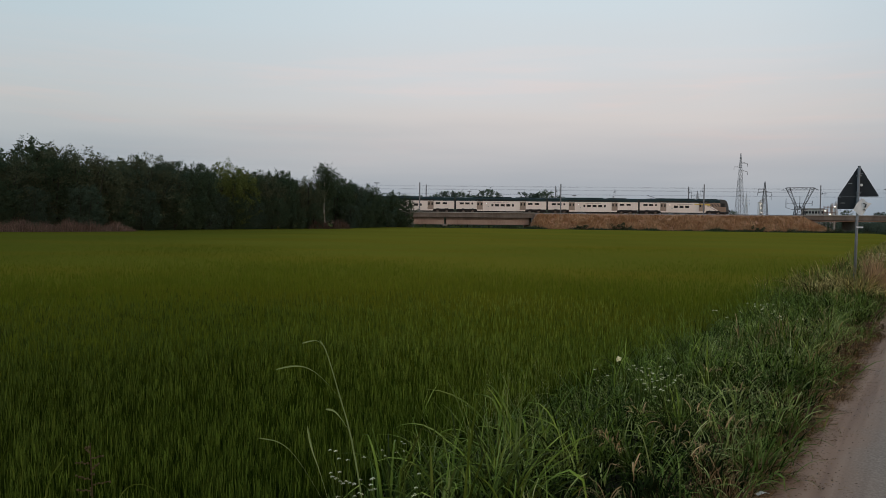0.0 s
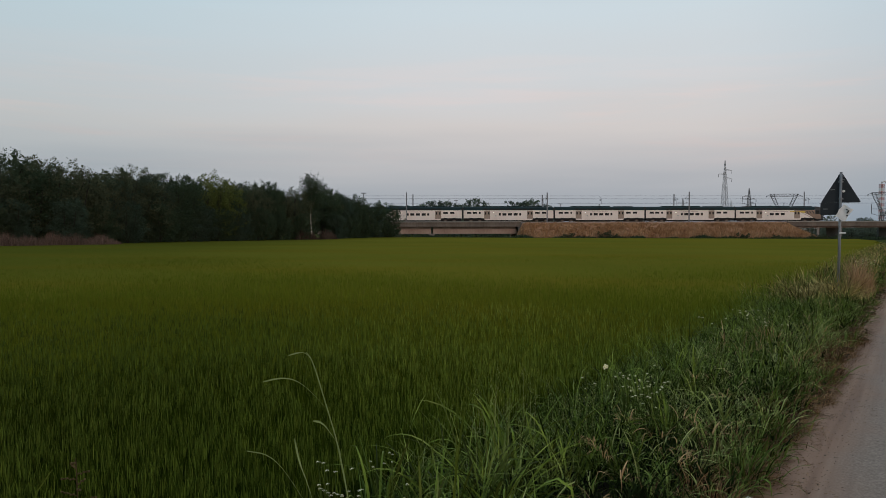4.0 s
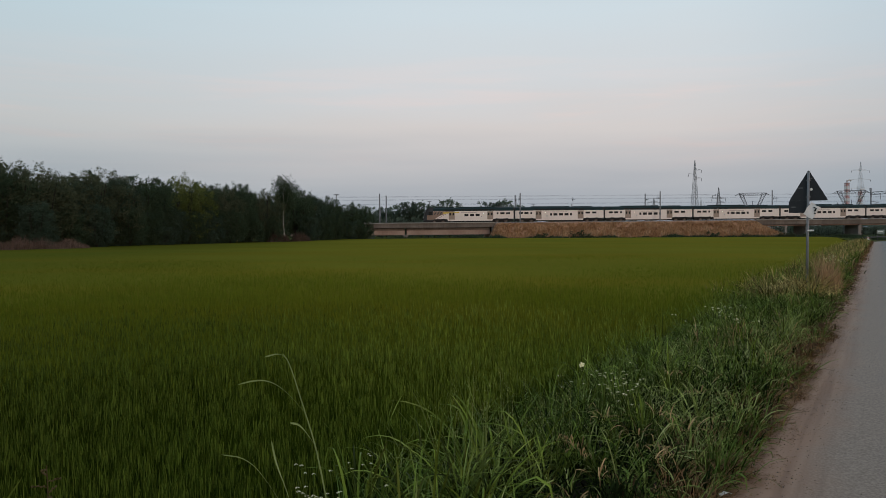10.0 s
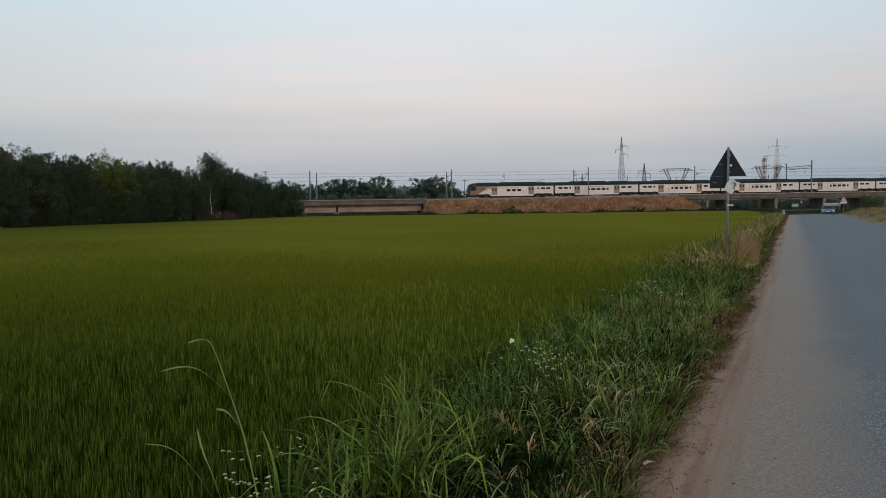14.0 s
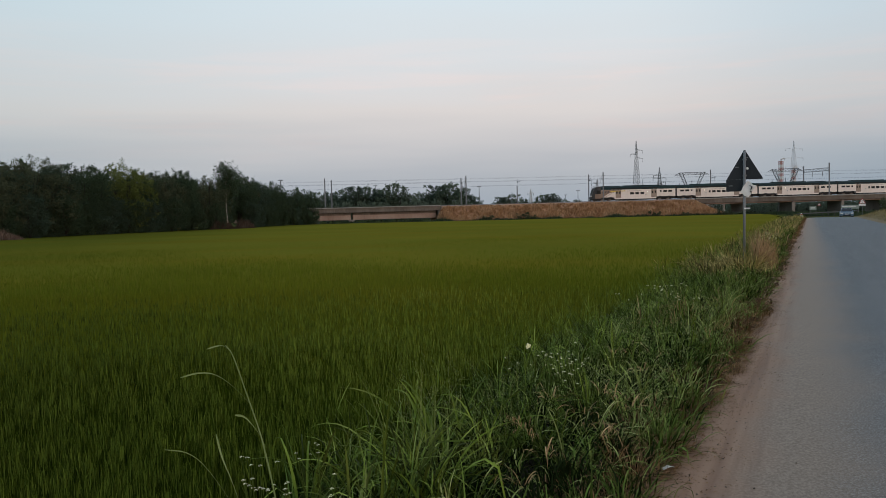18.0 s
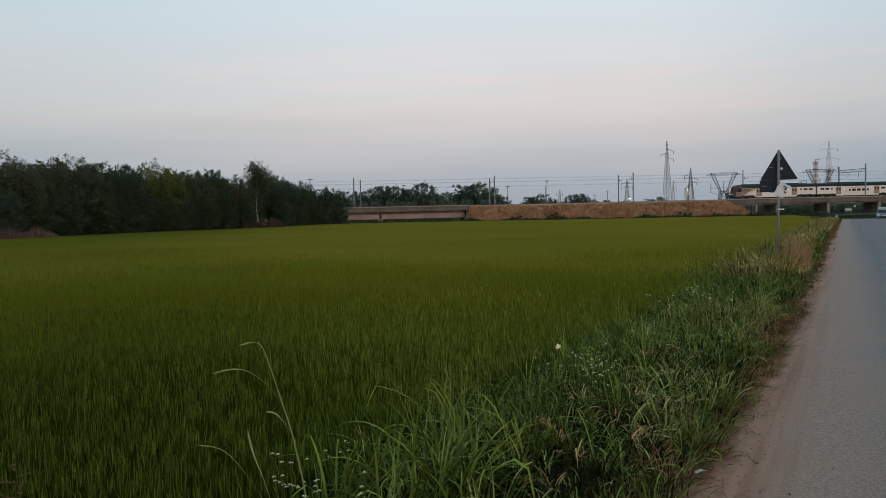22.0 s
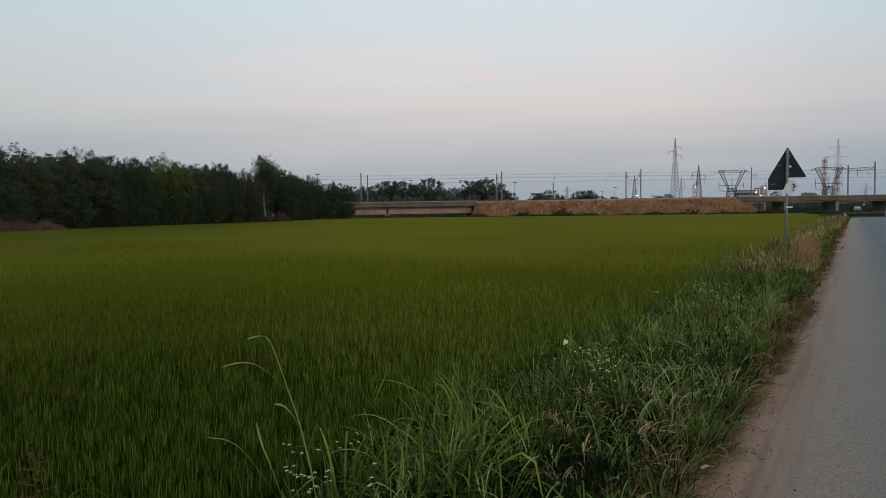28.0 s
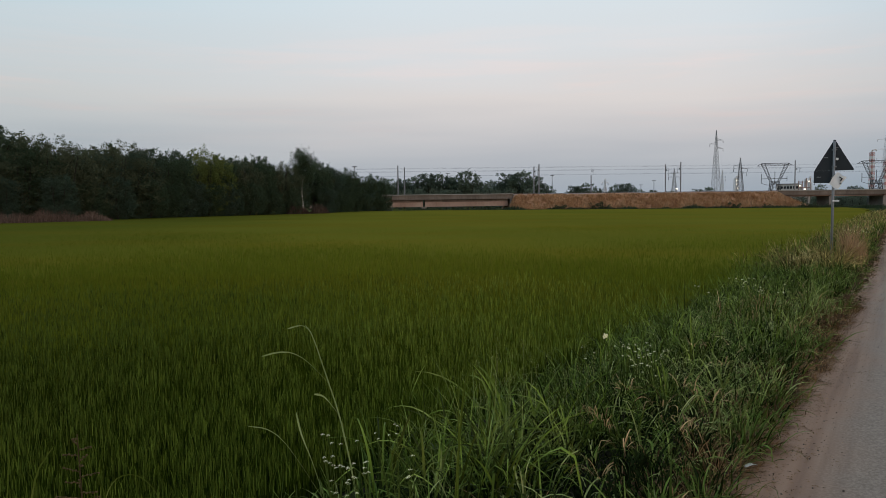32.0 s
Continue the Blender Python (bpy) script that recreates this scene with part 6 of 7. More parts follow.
LEAF_HAZE = leafy("leaf_haze", [(0.115, 0.140, 0.102), (0.142, 0.172, 0.122), (0.175, 0.205, 0.145)], 0.14, 0.3, 0.5)
LEAF_FAR2 = leafy("leaf_far_dark", [(0.062, 0.084, 0.064), (0.080, 0.106, 0.079), (0.103, 0.131, 0.096)], 0.14, 0.3, 0.5)


def build_foot_bushes():
    rng = np.random.default_rng(27)
    for x, w, h in ((41.3, 1.8, 2.3), (43.5, 1.0, 1.2), (51.8, 2.3, 2.5), (54.0, 1.2, 1.4), (70.0, 1.4, 1.0), (89.0, 1.9, 1.8), (97.5, 2.8, 1.2), (108.8, 3.0, 2.1), (111.4, 1.7, 1.5), (115.5, 1.4, 1.2), (118.5, 1.2, 1.0), (20.0, 1.8, 1.2)):
        t = thing("bush", "dark green bush at the foot of the railway bank", "bush", "bushes along the railway bank", pose(x, 206.9, -0.75))
        c = rng.normal(size=(16, 3)) * (0.42 * w, 0.5, 0.22 * h) + (0, 0, 0.5 * h)
        b = sheet("foliage", *leaf_cloud(rng, c, np.full(16, 0.45), 60, 0.14), LEAF_OLIVE)
        b.parent = t


build_trees()
build_foot_bushes()

# ---- pylons and works beyond the railway ----
def lattice(bm, base, top, height, panels, w, z0=0.0):
    """Four legs that taper, with crossing braces on each face."""
    corners = [(-1, -1), (1, -1), (1, 1), (-1, 1)]
    zs = [z0 + (height - z0) * (1 - (1 - k / panels) ** 1.25) for k in range(panels + 1)]
    half = [(base + (top - base) * (z - z0) / (height - z0)) / 2 for z in zs]
    for i in range(4):
        a, b = corners[i], corners[(i + 1) % 4]
        beam(bm, (a[0] * half[0], a[1] * half[0], zs[0]), (a[0] * half[-1], a[1] * half[-1], zs[-1]), w * 1.3)
        for k in range(panels):
            p, q = Vector((a[0] * half[k], a[1] * half[k], zs[k])), Vector((b[0] * half[k + 1], b[1] * half[k + 1], zs[k + 1]))
            beam(bm, p, q, w * 0.7)
            beam(bm, (b[0] * half[k], b[1] * half[k], zs[k]), (a[0] * half[k + 1], a[1] * half[k + 1], zs[k + 1]), w * 0.7)
            beam(bm, (a[0] * half[k + 1], a[1] * half[k + 1], zs[k + 1]), (b[0] * half[k + 1], b[1] * half[k + 1], zs[k + 1]), w * 0.6)


def pylon(az, d, height, base, arms, w, turn, mat, label="grey steel lattice power pylon"):
    """arms: (height, reach, side) with side -1, 1 or 0 for both."""
    x, y = polar(az, d)
    t = thing("power_pylon", label, "pylon", "power pylons", pose(x, y, -0.6, 0, 0, turn))
    bm = bmesh.new()
    lattice(bm, base, base * 0.40, height * 0.66, 10, w)
    part("lower_tower", bm, mat, t)
    bm = bmesh.new()
    lattice(bm, base * 0.40, 0.2, height, 6, w * 0.8, height * 0.66)
    part("upper_tower", bm, mat, t)
    for h, reach, side in arms:
        for s in ((-1, 1) if side == 0 else (side,)):
            bm = bmesh.new()
            for dy in (-0.4, 0.4):
                beam(bm, (0, dy, h), (s * reach, 0, h + 0.15), w * 0.8)
                beam(bm, (0, dy, h + 0.9), (s * reach, 0, h + 0.2), w * 0.7)
            for k in range(1, 4):
                beam(bm, (s * reach * k / 4, 0, h), (s * reach * k / 4, 0, h + 0.9 * (1 - k / 4) + 0.15), w * 0.5)
            part("crossarm", bm, mat, t)
            bm = bmesh.new()
            tube(bm, [(s * reach, 0, h + 0.1), (s * reach, 0, h - 1.3)], [w * 0.7, w * 0.9])
            part("insulator", bm, BLACK, t)
    return t


def delta_pylon(az, d, top, width, label):
    """A wide flat-topped pylon: two legs that spread upwards to a level beam, with a crossarm on the waist."""
    x, y = polar(az, d)
    t = thing("flat_top_pylon", label, "pylon", "flat-topped pylons", pose(x, y, -0.6, 0, 0, -az * 0.6))
    half, w = width / 2, 0.10
    waist = 8.8
    bm = bmesh.new()
    lattice(bm, 4.4, 2.6, waist, 5, w * 1.2)
    for s in (-1, 1):
        beam(bm, (s * 1.9, 0, 3.0), (0, 0, waist + 0.4), w * 1.3)
        beam(bm, (s * 0.7, 0, 4.0), (s * 0.7, 0, waist), w)
    part("foot", bm, DARK_STEEL, t)
    for s in (-1, 1):
        bm = bmesh.new()
        for dy in (-0.6, 0.6):
            beam(bm, (s * 0.9, dy, waist), (s * half * 0.55, dy * 0.6, top - 0.2), w)
            beam(bm, (s * 1.5, dy, waist), (s * half * 0.76, dy * 0.6, top - 0.2), w)
            for k in range(6):
                u0, u1 = k / 6, (k + 1) / 6
                p = Vector((s * (0.9 + (half * 0.55 - 0.9) * u0), dy, waist + (top - waist) * u0))
                q = Vector((s * (1.5 + (half * 0.76 - 1.5) * u1), dy, waist + (top - waist) * u1))
                beam(bm, p, q, w * 0.6)
        part("leg", bm, DARK_STEEL, t)
    bm = bmesh.new()
    for dy in (-0.5, 0.5):
        beam(bm, (-half, 0, top - 0.9), (-half * 0.7, dy, top), w)
        beam(bm, (half, 0, top - 0.9), (half * 0.7, dy, top), w)
        beam(bm, (-half * 0.7, dy, top), (half * 0.7, dy, top), w)
        beam(bm, (-half, 0, top - 0.9), (half, 0, top - 0.75), w * 0.9)
        for k in range(14):
            xa, xb = -half * 0.75 + half * 1.5 * k / 14, -half * 0.75 + half * 1.5 * (k + 1) / 14
            beam(bm, (xa, dy, top - 0.8 * (k % 2)), (xb, dy, top - 0.8 * (1 - k % 2)), w * 0.5)
    part("top_beam", bm, DARK_STEEL, t)
    bm = bmesh.new()
    beam(bm, (-half * 0.74, 0, waist + 1.0), (half * 0.66, 0, waist + 1.0), w * 1.4)
    beam(bm, (-half * 0.74, 0, waist - 0.5), (-half * 0.74, 0, waist + 2.5), w * 1.6)
    beam(bm, (half * 0.66, 0, waist + 0.2), (half * 0.66, 0, waist + 1.8), w * 1.6)
    beam(bm, (0, 0, waist - 1.0), (0, 0, waist + 3.4), w * 1.6)
    beam(bm, (-half * 0.74, 0, waist - 0.5), (-half * 0.45, 0, waist - 1.1), w)
    beam(bm, (-half * 0.45, 0, waist - 1.1), (half * 0.45, 0, waist - 1.1), w)
    part("waist_arm", bm, DARK_STEEL, t)


def banded_tower(az, d, top, base_w, top_w, bands, label, lights=True):
    x, y = polar(az, d)
    t = thing("banded_tower", label, "tower", "red and white towers", pose(x, y, -0.6))
    for k in range(bands):
        z0, z1 = top * k / bands, top * (k + 1) / bands
        w0, w1 = base_w + (top_w - base_w) * k / bands, base_w + (top_w - base_w) * (k + 1) / bands
        bm = bmesh.new()
        cs = [(-1, -1), (1, -1), (1, 1), (-1, 1)]
        for i in range(4):
            a, b = cs[i], cs[(i + 1) % 4]
            beam(bm, (a[0] * w0 / 2, a[1] * w0 / 2, z0), (a[0] * w1 / 2, a[1] * w1 / 2, z1), 0.09)
            beam(bm, (a[0] * w0 / 2, a[1] * w0 / 2, z0), (b[0] * w1 / 2, b[1] * w1 / 2, z1), 0.09)
            beam(bm, (b[0] * w0 / 2, b[1] * w0 / 2, z0), (a[0] * w1 / 2, a[1] * w1 / 2, z1), 0.09)
            beam(bm, (a[0] * w1 / 2, a[1] * w1 / 2, z1), (b[0] * w1 / 2, b[1] * w1 / 2, z1), 0.09)
        tube(bm, [(0, 0, z0), (0, 0, z1)], [w0 * 0.20, w0 * 0.20], 10)
        part("band", bm, TOWER_WHITE if k % 2 or lights else TOWER_RED, t)
    bm = bmesh.new()
    tube(bm, [(0, 0, top), (0, 0, top + 0.3)], [top_w * 0.75, top_w * 0.75], 10)
    part("platform", bm, TOWER_WHITE if lights else TOWER_RED, t)
    bm = bmesh.new()
    tube(bm, [(0, 0, top + 0.3), (0, 0, top + 1.2), (1.2, 0, top + 1.6), (1.9, 0, top + 1.3)], [0.35, 0.35, 0.3, 0.25], 8)
    part("duct", bm, TOWER_WHITE, t)
    if lights:
        for k in range(4):
            z0 = top * (0.50 + 0.15 * k)
            bm = bmesh.new()
            tube(bm, [(0.05, -w0 / 2 - 0.35, z0 - 0.32), (0.05, -w0 / 2 - 0.35, z0), (0.05, -w0 / 2 - 0.35, z0 + 0.32)], [0.32, 0.42, 0.32], 10)
            part("lamp", bm, LAMP_WHITE, t)


def light_mast(az, d, top):
    x, y = polar(az, d)
    t = thing("light_mast", "tall slim lighting mast with a crown of lamps", "light mast", "lighting masts", pose(x, y, -0.6))
    bm = bmesh.new()
    tube(bm, [(0, 0, 0), (0, 0, top)], [0.22, 0.12])
    part("pole", bm, MAST_STEEL, t)
    bm = bmesh.new()
    box(bm, -0.85, 0.85, -0.4, 0.4, top - 0.05, top + 0.2)
    part("lamp_head", bm, MAST_STEEL, t)


def works():
    x, y = polar(26.65, 345)
    t = thing("works_building", "long pale low works building with a row of windows", "building", m=pose(x, y, -0.6, 0, 0, -26.65))
    bm = bmesh.new()
    box(bm, -4.4, 4.4, 0, 8, 0, 8.9)
    part("wall", bm, PALE_WALL, t)
    bm = bmesh.new()
    prism(bm, [(-4.6, 8.9), (4.6, 8.9), (4.4, 9.3), (-4.4, 9.3)], "y", -0.2, 8.2)
    part("roof", bm, CONCRETE, t)
    for k in range(7):
        bm = bmesh.new()
        box(bm, -3.9 + 1.15 * k, -3.1 + 1.15 * k, -0.04, 0.01, 7.2, 8.2)
        part("window", bm, GLASS, t)
    x, y = polar(27.65, 340)
    t = thing("process_plant", "reddish steel process plant with pipes and lamps", "plant building", m=pose(x, y, -0.6, 0, 0, -27.65))
    for k in range(4):
        bm = bmesh.new()
        box(bm, -2.2, 2.2, -2.0, 2.0, 3.0 + 2.2 * k, 3.25 + 2.2 * k)
        part("platform", bm, RUST, t)
    for cx in (-2.1, -0.7, 0.7, 2.1):
        bm = bmesh.new()
        beam(bm, (cx, -2, 0), (cx, -2, 10.2 + (cx > 0) * 0.9), 0.3)
        part("column", bm, RUST, t)
    for cx, r, h in ((-1.3, 0.75, 8.6), (0.6, 0.6, 10.6)):
        bm = bmesh.new()
        tube(bm, [(cx, 0, 0), (cx, 0, h), (cx, 0, h + 0.5)], [r, r, r * 0.4], 12)
        part("vessel", bm, TOWER_WHITE, t)
    for cx, z in ((-1.6, 8.0), (1.7, 9.6), (0.2, 6.6)):
        bm = bmesh.new()
        box(bm, cx - 0.3, cx + 0.3, -2.6, -2.3, z, z + 0.45)
        part("lamp", bm, LAMP_WHITE, t)
    # a very bright lamp low over the line
    x, y = polar(19.4, 300)
    t = thing("floodlight", "bright white floodlight on a short post", "floodlight", m=pose(x, y, -0.6))
    bm = bmesh.new()
    tube(bm, [(0, 0, 0), (0, 0, 7.2)], [0.15, 0.1])
    part("post", bm, MAST_STEEL, t)
    bm = bmesh.new()
    box(bm, -0.35, 0.35, -0.3, 0.0, 6.9, 7.3)
    part("lamp", bm, LAMP_WHITE, t)


RUST = material("rusty_steel", [(0.22, 0.15, 0.13), (0.31, 0.22, 0.19)], 0.6, 0.8)
TOWER_GREY = material("tower_grey_steel", [(0.24, 0.245, 0.25), (0.33, 0.335, 0.34)], 0.8, 0.7, 0.1, 0.05, spec=0.2)
# steel lightened towards the sky, distance haze painted into its colour
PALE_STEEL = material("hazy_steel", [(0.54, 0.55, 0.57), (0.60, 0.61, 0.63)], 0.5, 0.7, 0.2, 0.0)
pylon(22.03, 390, 36.0, 3.9, [(31.2, 3.6, 1), (29.4, 3.4, -1), (27.3, 3.6, 1)], 0.10, 10, TOWER_GREY)
pylon(23.62, 400, 23.2, 4.0, [(19.2, 3.0, -1), (17.8, 3.2, 0), (15.8, 3.0, 1)], 0.13, -10, MAST_STEEL)
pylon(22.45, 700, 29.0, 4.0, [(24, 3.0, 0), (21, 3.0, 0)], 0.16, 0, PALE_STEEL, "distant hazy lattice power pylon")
pylon(19.24, 420, 19.5, 3.4, [(17.0, 3.2, 0), (15.0, 3.0, 0)], 0.11, 0, TOWER_GREY, "distant hazy lattice power pylon")
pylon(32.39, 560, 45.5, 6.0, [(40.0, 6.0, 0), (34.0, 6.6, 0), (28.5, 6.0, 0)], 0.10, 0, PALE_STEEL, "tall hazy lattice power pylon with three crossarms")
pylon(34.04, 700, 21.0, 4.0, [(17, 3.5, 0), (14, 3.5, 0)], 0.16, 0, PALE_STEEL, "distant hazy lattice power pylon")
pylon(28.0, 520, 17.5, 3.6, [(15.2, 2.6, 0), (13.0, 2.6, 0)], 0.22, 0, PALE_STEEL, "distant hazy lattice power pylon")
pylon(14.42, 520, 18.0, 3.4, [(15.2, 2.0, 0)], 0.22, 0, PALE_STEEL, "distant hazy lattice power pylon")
delta_pylon(25.82, 285, 15.0, 11.6, "wide flat-topped dark steel lattice pylon")
delta_pylon(31.86, 290, 15.2, 11.4, "wide flat-topped dark steel lattice pylon")
banded_tower(31.6, 380, 22.4, 1.7, 1.5, 17, "red and white banded lattice stack", False)
banded_tower(32.37, 385, 18.6, 1.4, 1.2, 13, "shorter red and white banded lattice stack", False)
banded_tower(23.36, 420, 13.6, 2.0, 1.8, 6, "slim pale lattice stack with a column of lamps")
for az, d, top in ((-3.96, 260, 14.8), (2.91, 330, 15.2), (10.61, 330, 13.8), (17.85, 380, 12.3), (16.95, 470, 12.4)):
    light_mast(az, d, top)
works()

# ---- road signs, vehicle and small things ----
def triangle(side, inset=0.0, rounded=0.05):
    """The outline of a triangular sign, point up, its base on z = 0, with rounded corners."""
    h = side * math.sqrt(3) / 2
    c = [(-side / 2, 0), (side / 2, 0), (0, h)]
    mid = (0, h / 3)
    out = []
    for i, p in enumerate(c):
        a, b = c[i - 1], c[(i + 1) % 3]
        for q in (a, b):
            d = math.hypot(q[0] - p[0], q[1] - p[1])
            out.append((p[0] + (q[0] - p[0]) * rounded / d, p[1] + (q[1] - p[1]) * rounded / d))
        # blunt the corner
        m = ((out[-1][0] + out[-2][0]) / 2 * 0.35 + p[0] * 0.65, (out[-1][1] + out[-2][1]) / 2 * 0.35 + p[1] * 0.65)
        out.insert(-1, m)
    k = 1 - inset
    return [(mid[0] + (x - mid[0]) * k, mid[1] + (z - mid[1]) * k) for x, z in out]


def build_near_sign():
    x, y = polar(29.29, 21.5)
    t = thing("warning_sign", "dark back of a triangular road sign on a grey pole", "road sign", m=pose(x, y, -0.02, 0, 0, -31))
    bm = bmesh.new()
    tube(bm, [(-0.03, 0.02, -0.1), (-0.015, 0.01, 1.5), (0, 0, 3.09)], [0.032, 0.032, 0.032], 12)
    part("pole", bm, POLE, t, smooth=True)
    bm = bmesh.new()
    tube(bm, [(0, 0, 3.09), (0, 0, 3.105)], [0.036, 0.028], 12)
    part("pole_cap", bm, BLACK, t)
    bm = bmesh.new()
    prism(bm, [(px, pz + 2.355) for px, pz in triangle(0.90)], "y", 0.045, 0.06)
    p = part("triangle_plate", bm, SIGN_BACK, t, "dark matt back of the triangular plate")
    for z, w in ((2.375, 0.40), (2.70, 0.22)):
        bm = bmesh.new()
        box(bm, -w, w, 0.034, 0.045, z, z + 0.028)
        part("stiffener", bm, SIGN_BACK, p)
    bm = bmesh.new()
    box(bm, -0.455, -0.012, 0.046, 0.06, 2.05, 2.353)
    part("lower_plate", bm, SIGN_BACK, t, "dark back of the lower panel")
    for z in (2.45, 2.87, 2.19):
        bm = bmesh.new()
        tube(bm, [(0, 0, z - 0.018), (0, 0, z + 0.018)], [0.04, 0.04], 12)
        box(bm, -0.06, 0.06, 0.02, 0.045, z - 0.014, z + 0.014)
        part("clamp", bm, POLE, t)
    for cx, cz in ((-0.19, 2.68), (-0.34, 2.20), (0.035, 2.92)):
        bm = bmesh.new()
        box(bm, cx - 0.05, cx + 0.05, 0.034, 0.045, cz - 0.009, cz + 0.009)
        part("bracket", bm, POLE, t)
    bm = bmesh.new()
    tube(bm, [(0.062, 0.036, 2.64), (0.062, 0.046, 2.64)], [0.034, 0.034], 12)
    part("sticker", bm, SIGN_WHITE, t, "round white sticker")
    bm = bmesh.new()
    box(bm, -0.02, 0.13, -0.040, -0.033, 1.585, 1.622)
    part("tag", bm, SIGN_WHITE, t, "small white tag on the pole")
    # crumpled white card fixed askew to the pole
    m = Matrix.Translation((0.075, -0.06, 2.10)) @ Matrix.Rotation(radians(32), 4, "Y")
    card = thing("white_card", "crumpled white card with black marks hung askew", "card", m=t.matrix_basis @ m)
    bm = bmesh.new()
    n = 8
    grid = [[bm.verts.new((-0.125 + 0.25 * i / n + 0.008 * math.sin(1.1 * j), 0.012 * math.sin(0.8 * i) * (j / n) + 0.006 * math.cos(0.9 * j + 0.5 * i), -0.175 + 0.35 * j / n + 0.012 * math.sin(0.9 * i))) for i in range(n + 1)] for j in range(n + 1)]
    back = [[bm.verts.new(v.co + Vector((0, 0.006, 0))) for v in r] for r in grid]
    for j in range(n):
        for i in range(n):
            bm.faces.new((grid[j][i], grid[j][i + 1], grid[j + 1][i + 1], grid[j + 1][i]))
            bm.faces.new((back[j][i], back[j + 1][i], back[j + 1][i + 1], back[j][i + 1]))
    part("sheet", bm, SIGN_WHITE, card)
    for cx, cz, w, h in ((0.03, 0.10, 0.09, 0.022), (0.065, 0.055, 0.03, 0.06), (0.10, -0.02, 0.05, 0.025)):
        bm = bmesh.new()
        box(bm, cx - w / 2, cx + w / 2, -0.020, -0.012, cz - h / 2, cz + h / 2)
        part("mark", bm, BLACK, card)


def ribbon(bm, pts, widths, facing=(0, -1, 0)):
    """A thin leaf through points, with a slight keel."""
    f = Vector(facing)
    rows = []
    for i, (p, w) in enumerate(zip(pts, widths)):
        d = (Vector(pts[min(i + 1, len(pts) - 1)]) - Vector(pts[max(i - 1, 0)])).normalized()
        side = d.cross(f).normalized() * w / 2
        rows.append([bm.verts.new(Vector(p) - side), bm.verts.new(Vector(p) - f * w * 0.25), bm.verts.new(Vector(p) + side)])
    for a, b in zip(rows, rows[1:]):
        for k in range(2):
            bm.faces.new((a[k], a[k + 1], b[k + 1], b[k]))


def smoothed(pts, times=3):
    """Points of a soft curve through the given ones."""
    pts = [Vector(p) for p in pts]
    for _ in range(times):
        out = [pts[0]]
        for a, b in zip(pts, pts[1:]):
            out += [a.lerp(b, 0.25), a.lerp(b, 0.75)]
        pts = out + [pts[-1]]
    return pts


SWAYING = []


def build_stalk():
    """The tall lone grass stalk that leans out of the bank, and the slender one beside it. Both sway about their feet."""
    def foot(t, x, y):
        """Moves the thing's origin to its foot, so that it can lean from there."""
        for ob in t.children:
            for v in ob.data.vertices:
                v.co -= Vector((x, y, 0))
        t.matrix_basis = pose(x, y, 0)
        SWAYING.append((t, x, y))

    t = thing("tall_grass_stalk", "tall lone grass stalk with long curved leaves", "grass stalk")
    stem = smoothed([(-0.22, 3.09, -0.1), (-0.277, 3.087, 0.444), (-0.329, 3.083, 0.737), (-0.375, 3.078, 0.893), (-0.43, 3.071, 1.085), (-0.455, 3.066, 1.118)], 2)
    bm = bmesh.new()
    tube(bm, stem, [0.0042 - 0.0026 * i / len(stem) for i in range(len(stem))], 6)
    part("stem", bm, STALK, t)
    for pts, w in (([(-0.43, 3.071, 1.08), (-0.455, 3.066, 1.115), (-0.48, 3.062, 1.12), (-0.525, 3.055, 1.108)], 0.012), ([(-0.37, 3.078, 0.88), (-0.44, 3.07, 0.965), (-0.50, 3.06, 1.012), (-0.56, 3.05, 1.02), (-0.625, 3.04, 1.005)], 0.014),
                   ([(-0.326, 3.083, 0.735), (-0.36, 3.079, 0.79), (-0.394, 3.076, 0.835), (-0.43, 3.07, 0.842)], 0.020), ([(-0.30, 3.085, 0.56), (-0.318, 3.08, 0.66), (-0.325, 3.07, 0.73)], 0.014),
                   ([(-0.40, 3.075, 0.40), (-0.528, 3.057, 0.632), (-0.60, 3.045, 0.715), (-0.69, 3.028, 0.735)], 0.010), ([(-0.36, 3.08, 0.25), (-0.443, 3.069, 0.567), (-0.485, 3.063, 0.68), (-0.502, 3.061, 0.775)], 0.018)):
        c = smoothed(pts, 2)
        bm = bmesh.new()
        ribbon(bm, c, [w * math.sin(math.pi * (0.03 + 0.94 * (i / (len(c) - 1)) ** 2.6)) ** 1.4 * 0.42 + 0.0004 for i in range(len(c))])
        part("leaf", bm, STALK, t)
    foot(t, -0.22, 3.09)
    SWAYING[0] = (t, -0.20, 3.09)
    t = thing("slender_grass_stem", "slender straight grass stem rising from a tuft", "grass stalk")
    for pts, w in (([(0.12, 3.09, 0.1), (0.186, 3.09, 0.848), (0.231, 3.087, 0.94), (0.306, 3.08, 1.085)], 0.011), ([(0.14, 3.05, 0.1), (0.168, 3.05, 0.75), (0.170, 3.05, 1.03)], 0.008)):
        c = smoothed(pts, 2)
        bm = bmesh.new()
        ribbon(bm, c, [w * (1 - 0.9 * i / (len(c) - 1)) for i in range(len(c))])
        part("leaf", bm, FRESH, t)
    foot(t, 0.13, 3.07)


